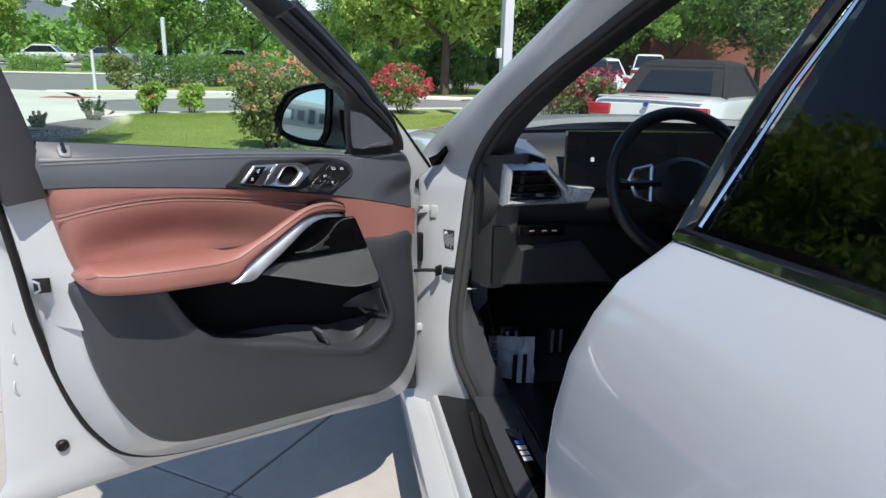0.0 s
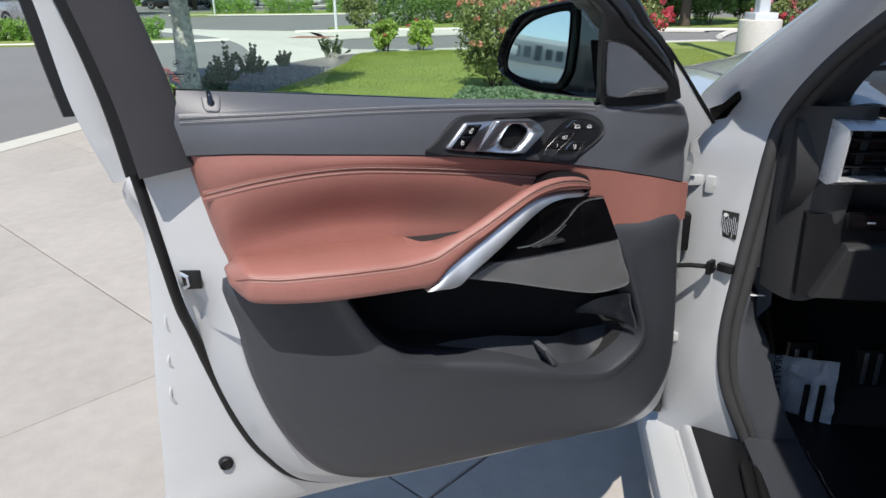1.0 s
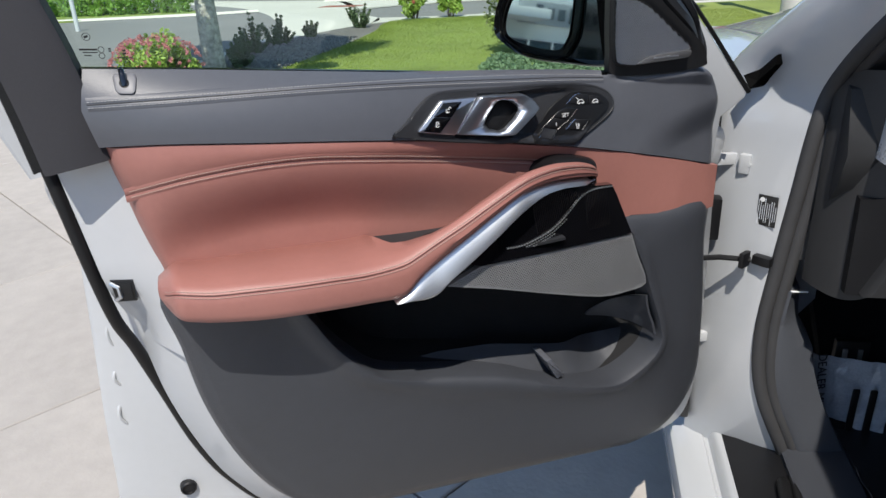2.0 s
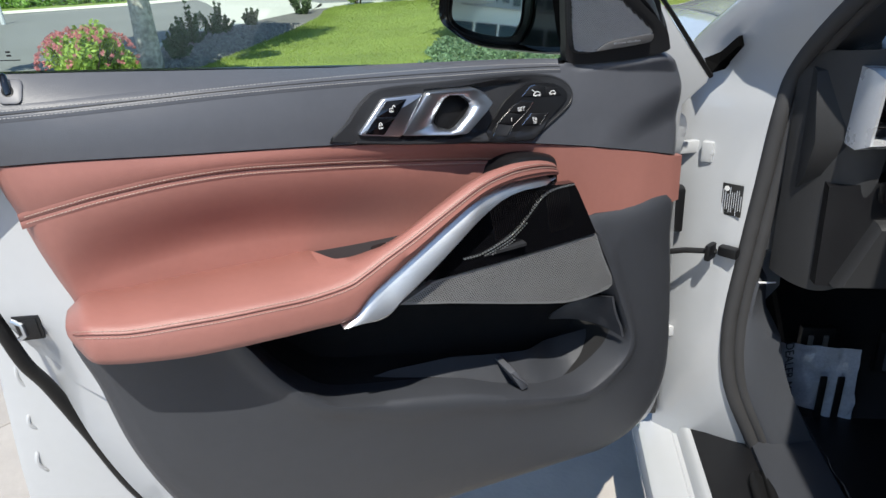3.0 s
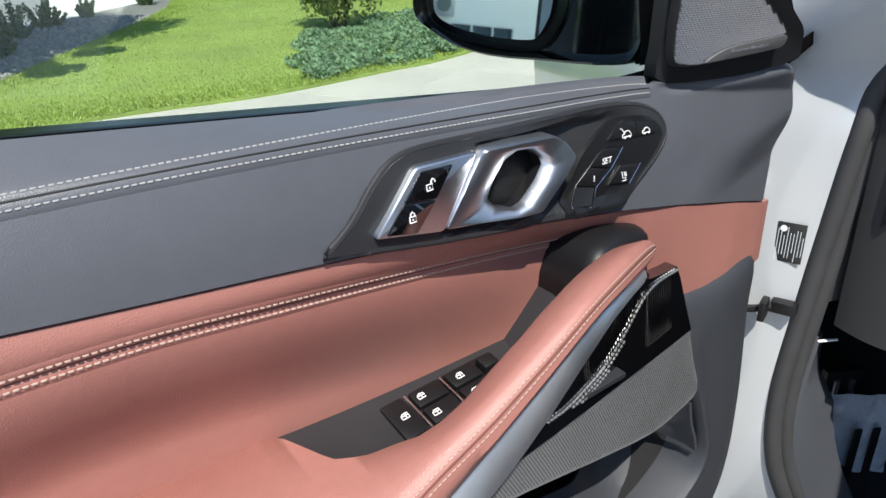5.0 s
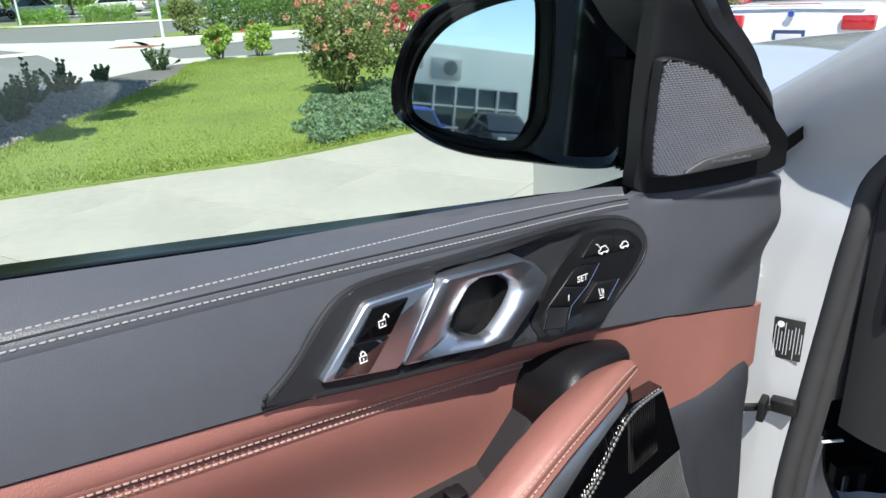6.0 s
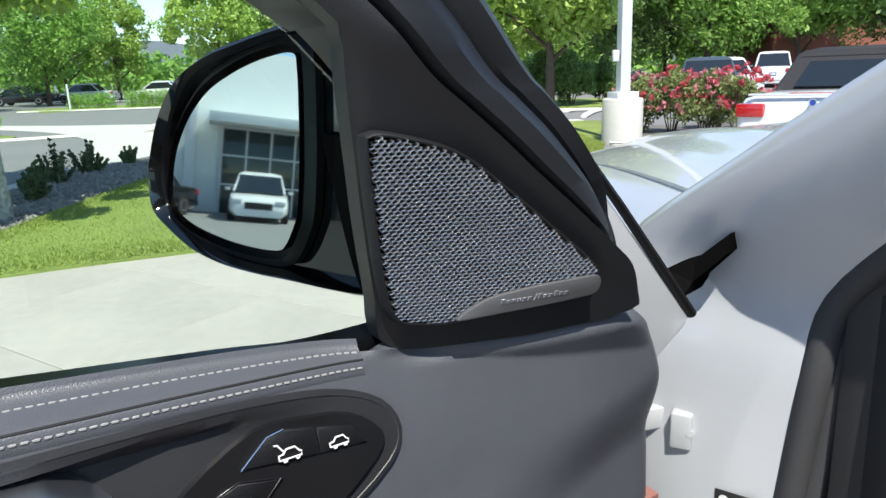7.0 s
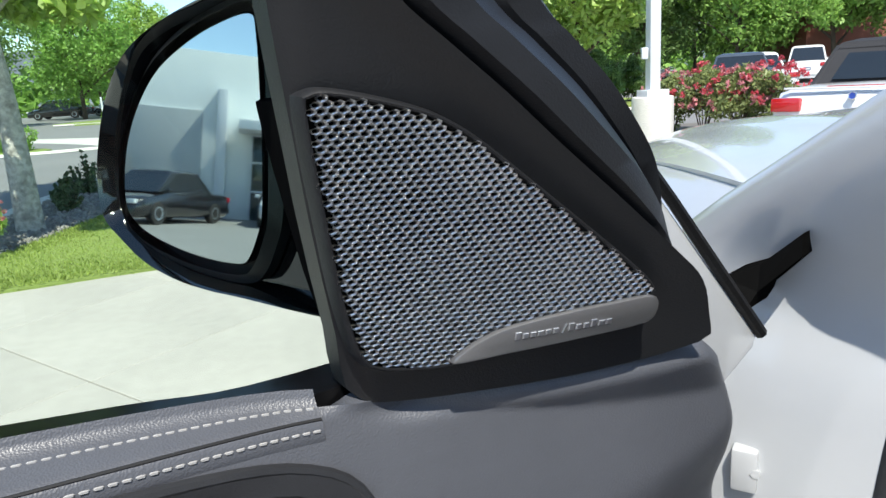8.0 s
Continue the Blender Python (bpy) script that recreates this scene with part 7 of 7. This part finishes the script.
def hedge(x0, y0, x1, y1, h, w, seed, material=None, label="clipped green hedge along the road"):
    b = thing("hedge", pose((x0 + x1) / 2, (y0 + y1) / 2, 0.03), label, "hedge")
    n = max(3, int(math.hypot(x1 - x0, y1 - y0) / 0.45))
    rnd = np.random.RandomState(seed)
    cl = []
    for i in range(n):
        f = i / (n - 1)
        for q in (-0.3, 0.3):
            for z in (0.3, 0.75):
                cl.append((x0 + (x1 - x0) * f + rnd.normal(0, 0.06), y0 + (y1 - y0) * f + q * w + rnd.normal(0, 0.05), h * z, 0.34 * max(h, w)))
    leaf_cloud("foliage", cl, 200, 0.055, material or M_LEAF, b, seed)
    bm = bmesh.new()
    for i in range(0, n, 2):
        f = i / (n - 1)
        rod((x0 + (x1 - x0) * f, y0 + (y1 - y0) * f, -0.02), (x0 + (x1 - x0) * f, y0 + (y1 - y0) * f, h * 0.6), 0.03, 6, bm=bm)
    part("stem_cluster", bm, M_BARK, b)


hedge(-6.0, 26.6, -2.6, 30.4, 1.15, 1.1, 301, M_LEAF_DARK)
hedge(-16.5, 42.6, -14.2, 42.9, 0.9, 1.0, 302)
hedge(-20, 43.2, -18, 43.2, 0.8, 1.0, 303)
hedge(-13, 43.6, -11, 44.2, 0.7, 1.0, 304)
hedge(-17, 20, -11.5, 20.6, 0.6, 0.7, 305)
hedge(0.6, 62, 9, 59, 1.3, 1.4, 306, M_LEAF_DARK)
hedge(-9, 50, -3, 52, 1.0, 1.2, 307)

# low juniper carpet
jun = thing("juniper", pose(0.0, 9.6, 0.03), "low spreading grey-green juniper at the lawn's corner", "juniper")
jcl = []
rnd = np.random.RandomState(9)
for _ in range(240):
    x, y = rnd.uniform(-1.3, 1.4), rnd.uniform(7.1, 11.4)
    if in_poly(x, y, cat([(-1.2, 9.3), (-1.02, 8.4), (-0.74, 7.4), (-0.5, 7.5), (0.0, 7.85), (0.5, 8.25), (1.2, 9.3), (1.1, 10.8), (0.2, 11.2), (-0.6, 10.0)], 3, True)):
        jcl.append((x, y, 0.06 + rnd.uniform(0, 0.05), 0.15))
leaf_cloud("foliage", jcl, 170, 0.028, M_LEAF_JUN, jun, 12, squash=0.4)
part("stem_cluster", tube([(-0.6, 8.0, 0.03), (0.0, 9.0, 0.06), (0.6, 10.2, 0.05)], 0.015, 6), M_BARK, jun)

# far belt of trees closing the view
rnd = np.random.RandomState(21)
belt = []
for i in range(150):
    a = -1.05 + 2.1 * i / 149
    d = 92 + rnd.uniform(-6, 14)
    for z in (1.0, 2.6 + rnd.uniform(0, 1.5)):
        belt.append((d * math.sin(a), d * math.cos(a), z, rnd.uniform(1.6, 2.6)))
belt_root = thing("far_woods", pose(0, 92, 0), "far belt of green trees and hedges", "trees")
far = leaf_cloud("far_foliage", belt, 90, 0.55, M_LEAF, belt_root, 22)
tagged(far, kind="stuff")

# ---- street things ----
post = thing("lamp_post", pose(3.63, 13.77, 0), "white square lamp post on a round concrete plinth", "lamp post")
PLX, PLY = 3.63, 13.77
part("plinth", fixed(loft([[(PLX + r * math.cos(q * math.tau / 40), PLY + r * math.sin(q * math.tau / 40), z) for q in range(40)] for r, z in ((0.35, -0.03), (0.35, 0.72), (0.342, 0.745), (0.32, 0.755))], True, True, True)), M_KERB, post, "round concrete plinth", None, 40)
part("base_cover", block((PLX, PLY, 0.81), (0.40, 0.40, 0.11), 0.008, rz=0.2), M_POST, post)
part("shaft", block((PLX, PLY, 3.9), (0.185, 0.185, 6.2), 0.012, rz=0.2), M_POST, post)
part("camera_box", block((PLX - 0.16, PLY - 0.06, 1.47), (0.11, 0.11, 0.19), 0.02), M_POST, post)
part("lamp_head", block((PLX, PLY - 0.4, 7.0), (0.35, 1.0, 0.12), 0.03), M_POST, post)
for x, y, h, r in ((-7.0, 24.2, 1.25, 0.05), (-6.4, 32.0, 2.6, 0.09), (-20, 42.6, 1.4, 0.06), (-11.5, 15.8, 0.7, 0.05)):
    bl = thing("bollard", pose(x, y, 0), "thin pale grey post beside the road", "bollard")
    part("shaft", rod((x, y, -0.03), (x, y, h), r, 10), M_POST, bl)
    part("cap", rod((x, y, h - 0.005), (x, y, h + 0.04), r * 1.15, 10, r2=r * 0.5), M_POST, bl)
sg = thing("road_sign", pose(-1.7, 50.0, 0), "yellow diamond road sign on a thin post", "road sign")
part("post", rod((-1.7, 50, -0.03), (-1.7, 50, 2.9), 0.04, 8), M_POST, sg)
part("sign_face", fixed(loft([[(-1.7 + dx, 49.94, 2.75 + dz) for dx, dz in ((0, -0.5), (0.5, 0), (0, 0.5), (-0.5, 0))], [(-1.7 + dx, 49.97, 2.75 + dz) for dx, dz in ((0, -0.5), (0.5, 0), (0, 0.5), (-0.5, 0))]], True, True, True)), M_YELLOW, sg, "", None, 0)


# ---- parked cars ----
def car(name, x, y, rz, L, W, H, paint, label, roof=None, belt=0.62, cab=(0.22, 0.80), hood=0.30, tail=0.12, lights=True):
    """A parked car: x, y its middle; it faces +Y before it is turned by rz degrees."""
    m = pose(x, y, 0, 0, 0, rz)
    c = thing(name, m, label, "car", "parked cars")
    zb, hw = H * belt, W / 2
    # y from tail (-L/2) to nose (+L/2): half width, belt height
    pr = [(0.0, 0.86, 0.60), (0.012, 0.93, 0.88), (0.06, 0.98, 0.98), (0.2, 1.0, 1.0), (0.5, 1.0, 0.99), (1 - hood, 1.0, 0.97), (0.88, 0.97, 0.86), (0.97, 0.90, 0.74), (1.0, 0.80, 0.55)]
    rings = []
    for f, w, h in pr:
        yy = -L / 2 + L * f
        zt, ww = zb * h, hw * w
        rings.append([(-ww * 0.86, yy, 0.20), (-ww, yy, 0.34), (-ww, yy, zt * 0.78), (-ww * 0.95, yy, zt * 0.95), (-ww * 0.80, yy, zt), (0, yy, zt * 1.015), (ww * 0.80, yy, zt), (ww * 0.95, yy, zt * 0.95), (ww, yy, zt * 0.78), (ww, yy, 0.34), (ww * 0.86, yy, 0.20)])
    part("body", fixed(loft(rings, True, True, True)), paint, c, "", m, 50)
    c0, c1 = -L / 2 + L * cab[0], -L / 2 + L * cab[1]
    t0, t1 = c0 + L * tail, c1 - L * 0.17
    z0 = zb * 0.985

    def greenhouse(g, lo, hi):
        out = []
        for yy0, yy1, f in ((c0, t0, 0), (c1, t1, 1)):
            for z in (lo, hi):
                q = (z - z0) / (H - z0)
                yy = yy0 + (yy1 - yy0) * q
                ww = hw * (0.84 - 0.16 * q) + g
                out.append([(-ww, yy, z), (ww, yy, z)])
        a, b, d, e = out[0], out[1], out[3], out[2]
        return [a[0], a[1], e[1], e[0]], [b[0], b[1], d[1], d[0]]
    lo_r, hi_r = greenhouse(0.0, z0 - 0.02, H - 0.07)
    part("glasshouse", fixed(loft([lo_r, hi_r], True, True, True)), M_CARGLASS if roof is not M_SOFTTOP else M_SOFTTOP, c, "", m, 0)
    lo_r, hi_r = greenhouse(0.004, H - 0.085, H - 0.03)
    top = [(p[0] * 0.93, p[1] * 0.97 + (t0 + t1) / 2 * 0.03, H) for p in hi_r]
    dome = [(p[0] * 0.66, p[1] * 0.78 + (t0 + t1) / 2 * 0.22, H + 0.035) for p in hi_r]
    part("roof", fixed(loft([lo_r, hi_r, top, dome], True, True, True)), roof or paint, c, "", m, 40)
    # pillars
    for sx in (-1, 1):
        for ya, yb in ((c0, t0), (c1, t1)):
            part("roof_pillar", tube([(sx * hw * 0.845, ya, z0 - 0.02), (sx * hw * 0.69, yb, H - 0.06)], 0.045, 6), roof or paint, c, "", m)
    if roof is M_SOFTTOP:
        part("rear_window", fixed(loft([[(-hw * 0.62, c0 + 0.05, z0 + 0.06), (hw * 0.62, c0 + 0.05, z0 + 0.06), (hw * 0.52, t0 - 0.10, H - 0.13), (-hw * 0.52, t0 - 0.10, H - 0.13)], [(-hw * 0.62, c0 + 0.01, z0 + 0.06), (hw * 0.62, c0 + 0.01, z0 + 0.06), (hw * 0.52, t0 - 0.14, H - 0.13), (-hw * 0.52, t0 - 0.14, H - 0.13)]], True, True, True)), M_CARGLASS, c, "dark rear window", m, 0)
    for sx in (-1, 1):
        tl = part("tail_lamp", block((sx * hw * 0.76, -L / 2 + 0.05, zb * 0.80), (hw * 0.36, 0.14, zb * 0.17), 0.03), M_TAIL, c, "red tail lamp", m)
        part("head_lamp", block((sx * hw * 0.70, L / 2 - 0.10, zb * 0.68), (hw * 0.32, 0.2, zb * 0.13), 0.03), M_LAMPCLEAR, c, "clear headlamp", m)
        part("wing_mirror", block((sx * (hw + 0.06), c1 - L * 0.06, z0 + 0.04), (0.16, 0.10, 0.11), 0.03), paint, c, "", m)
    part("number_plate", block((0, -L / 2 - 0.006, zb * 0.62), (0.34, 0.012, 0.17), 0.004), M_PLATE_BLUE, c, "dark framed number plate", m)
    part("plate_field", block((0, -L / 2 - 0.014, zb * 0.62), (0.27, 0.004, 0.09), 0.001), M_PLATE, c, "", m)
    part("rear_bumper", block((0, -L / 2 + 0.06, zb * 0.42), (W * 0.92, 0.2, zb * 0.20), 0.05), paint, c, "", m)
    part("front_grille", block((0, L / 2 - 0.02, zb * 0.55), (W * 0.45, 0.08, zb * 0.22), 0.02), M_BLACK, c, "black grille", m)
    for sx in (-1, 1):
        for yy in (-L * 0.30, L * 0.31):
            r = 0.33 if H < 1.6 else 0.37
            bm = fixed(loft([[(sx * (hw - 0.10) + dx, yy + rr * math.cos(q * math.tau / 24), r + rr * math.sin(q * math.tau / 24)) for q in range(24)] for dx, rr in ((-0.11, r * 0.65), (-0.11, r * 0.93), (-0.08, r), (0.08, r), (0.11, r * 0.93), (0.11, r * 0.65))], True, True, True))
            wl = part("wheel", bm, M_TYRE, c, "black tyre with alloy rim", m)
            part("rim", fixed(loft([[(sx * (hw - 0.10) + sx * dx, yy + rr * math.cos(q * math.tau / 20), r + rr * math.sin(q * math.tau / 20)) for q in range(20)] for dx, rr in ((0.10, r * 0.6), (0.115, r * 0.58), (0.10, r * 0.2))], True, True, True)), M_SILVER, wl, "", m)
    return c, m


conv, cm_ = car("convertible", 6.0, 10.7, -45, 4.45, 1.78, 1.40, M_CAR_WHITE, "white convertible with a black soft top, parked facing away", M_SOFTTOP, 0.66, (0.24, 0.74), 0.34, 0.10)
part("third_brake_lamp", block((0, -2.15, 0.925), (0.55, 0.03, 0.02), 0.004), M_TAIL, conv, "thin red brake lamp", cm_)
part("boot_badge", fixed(loft([[(0.038 * math.cos(q * math.tau / 20), yy, 0.83 + 0.038 * math.sin(q * math.tau / 20)) for q in range(20)] for yy in (-2.235, -2.20)], True, True, True)), M_CAR_BLUE, conv, "small round badge", cm_)
part("boot_badge_ring", tube([(0.038 * math.cos(q * math.tau / 20), -2.235, 0.83 + 0.038 * math.sin(q * math.tau / 20)) for q in range(20)], 0.006, 6, True), M_CHROME, conv, "", cm_)
part("boot_lip", block((0, -2.12, 0.915), (1.45, 0.10, 0.025), 0.01), M_CAR_WHITE, conv, "", cm_)
SED = "parked saloon car seen across the lot"
car("sedan", 9.2, 24.1, -20, 4.8, 1.85, 1.45, M_CAR_BLUEGREY, "dark blue-grey saloon car parked behind the roses")
car("parked_suv", 18.8, 39.4, -25, 4.7, 1.95, 1.75, M_CAR_WHITE, "white suv parked facing away", None, 0.6, (0.06, 0.78), 0.26, 0.05)
car("sedan", 10.5, 26.5, -6, 4.6, 1.85, 1.45, M_CAR_WHITE, "white car parked under the trees")
for x, y, rz, p, lb in ((11.8, 55, 80, M_CAR_SILVER, "silver car far across the lot"), (15.5, 59, 80, M_CAR_WHITE, "white car far across the lot"), (8.5, 52, 75, M_CAR_BLUEGREY, "dark car far across the lot"), (4.8, 60, 85, M_CAR_WHITE, "white car by the far hedge"),
                        (-31.5, 59, 95, M_CAR_BLACK, "black car parked across the road"), (-27.5, 61, 92, M_CAR_WHITE, "white car parked across the road"), (-22, 63, 92, M_CAR_WHITE, "white car parked across the road"), (-18, 66, 92, M_CAR_SILVER, "silver car parked across the road"), (-7.5, 66, 90, M_CAR_WHITE, "white car parked across the road"), (-12.5, 64.5, 92, M_CAR_BLUE, "blue car parked across the road"), (-35, 47, 100, M_CAR_RED, "red car parked by the trees")):
    car("parked_car", x, y, rz, 4.7, 1.85, 1.48, p, lb)
car("pickup", -23, 29, 70, 5.6, 2.0, 1.9, M_CAR_SILVER, "silver pickup truck parked beyond the hedge", None, 0.58, (0.40, 0.80), 0.24, 0.04)

# ---- buildings and distance ----
brick = thing("brick_building", pose(27, 44, 0), "red brick building behind the trees", "building")
part("wall", block((27, 47, 4.0), (12, 6, 8.1), 0.02), M_BRICK, brick)
part("roof", block((27, 47, 8.2), (12.6, 6.6, 0.35), 0.05), M_WALLGREY, brick)
for i in range(4):
    wdw = part("window", block((23 + i * 2.6, 43.97, 4.6), (1.3, 0.10, 1.8), 0.02), M_SHOPGLASS, brick)
    part("sill", block((23 + i * 2.6, 43.93, 3.62), (1.5, 0.2, 0.12), 0.01), M_KERB, wdw)

# showroom seen in the mirror
SX = -27.0
show = thing("showroom", pose(SX - 6, -6, 0), "pale car showroom with a grey sign band and tall glazing", "building")
part("tall_wall", block((SX - 6.2, 10, 3.05), (12, 26, 6.2), 0.02), M_WALLWHITE, show)
part("low_wall", block((SX - 6.3, -18, 2.1), (12, 30, 4.3), 0.02), M_WALLWHITE, show)
part("wall_panel", block((SX - 0.15, 4.6, 2.0), (0.16, 2.6, 3.9), 0.01), M_WALLGREY, show, "pale grey wall panel")
part("sign_band", block((SX - 0.22, -5.6, 3.62), (0.30, 3.9, 0.85), 0.02), M_WALLGREY, show, "grey sign band")
for i in range(7):
    part("sign_bar", block((SX - 0.03, -7.2 + i * 0.46, 3.62), (0.08, 0.28, 0.42 if i % 3 else 0.6), 0.01), M_CAR_BLUEGREY, show, "", None, 0)
part("canopy", block((SX + 0.9, -1.2, 3.42), (2.4, 6.4, 0.34), 0.03), M_WALLWHITE, show)
for nm, y0, y1, zt in (("tall_glazing", -3.0, 1.5, 3.2), ("low_glazing", -12.0, -3.2, 2.6)):
    gz = part(nm, block((SX - 0.20, (y0 + y1) / 2, zt / 2), (0.14, y1 - y0, zt), 0.01), M_SHOPGLASS, show, "dark tall glazing")
    nb = int((y1 - y0) / 0.9)
    for i in range(nb + 1):
        part("mullion", block((SX - 0.08, y0 + (y1 - y0) * i / nb, zt / 2), (0.14, 0.07, zt), 0.01), M_POST, gz)
    for z in (zt * 0.34, zt * 0.68, zt):
        part("transom", block((SX - 0.085, (y0 + y1) / 2, z), (0.12, y1 - y0, 0.07), 0.01), M_POST, gz)
part("column", block((SX + 0.1, 2.6, 2.4), (0.5, 0.35, 4.7), 0.02), M_POST, show)
part("side_door", block((SX - 0.12, 5.9, 1.1), (0.1, 0.5, 2.2), 0.01), M_WALLGREY, show)
part("round_sign", block((SX - 0.15, -8.6, 3.25), (0.2, 1.3, 0.85), 0.02), M_WALLGREY, show)
part("round_sign_disc", fixed(loft([[(SX + dx, -8.75 + 0.3 * math.cos(q * math.tau / 28), 3.3 + 0.3 * math.sin(q * math.tau / 28)) for q in range(28)] for dx in (-0.06, 0.02)], True, True, True)), M_CAR_BLUEGREY, show, "dark round sign")
for y, p, lb in ((0.25, M_CAR_WHITE, "white car parked at the showroom"), (4.1, M_CAR_BLACK, "black car parked at the showroom"), (-6.0, M_CAR_BLUE, "blue car parked at the showroom"), (-9.5, M_CAR_BLACK, "black car parked at the showroom")):
    car("parked_car", SX + (3.2 if y < 1 else 4.6), y, -86 if y < 1 else -60, 4.7, 1.85, 1.55, p, lb)
tree(-16.5, -10.0, 5.5, 1.8, M_LEAF, 77, "green tree in front of the showroom", 0.12, None, 1.0, 30, 140, 0.13)
patch("showroom_lot", [(-24, -30), (-6.2, -30), (-6.2, 5.0), (-8, 8), (-24, 8)], -0.014, M_CONCRETE, "pale concrete lot before the showroom", 0.02)

# the haze before these hills lies in their blue-grey colour
hills = part("hills", surface(lambda s, t: (1500 * math.sin(-1.2 + 2.4 * s), 1500 * math.cos(-1.2 + 2.4 * s), -5 + t * (90 + 60 * noise.noise(Vector((s * 6, 0, 2))) + 25 * noise.noise(Vector((s * 23, 0, 4))))), 120, 6), M_HILL, None, "bare hills far away, tinted blue-grey for haze", kind="structure")

# ---- concrete slabs of the forecourt ----
apron = part("forecourt", surface(lambda s, t: (-5.3 + 13.3 * s, -7 + 13.0 * t, -0.018), 4, 4), M_JOINT, None, "dark joints below the forecourt slabs", kind="structure", smooth=0)
E1, E2 = Vector((0.82, -0.572, 0)), Vector((0.572, 0.82, 0))
J0 = Vector((-2.265, 3.51, 0))
SL = 1.235
slab_me = mesh_of("slab", block((0, 0, -0.05), (SL - 0.007, SL - 0.007, 0.10), 0.004, segs=1), M_CONCRETE)
n = 0
for i in range(-10, 9):
    for j in range(-10, 9):
        p = J0 + E1 * SL * (i + 0.5) + E2 * SL * (j + 0.5)
        if p.x < -5.7 or p.x > 8.5 or p.y < -6 or p.y > 9.6 or in_poly(p.x, p.y - 0.9, lawn_o):
            continue
        ob = new("slab", slab_me)
        ob.matrix_basis = Matrix.Translation(p) @ Matrix.Rotation(math.atan2(E1.y, E1.x), 4, "Z")
        ob.parent = apron
        n += 1
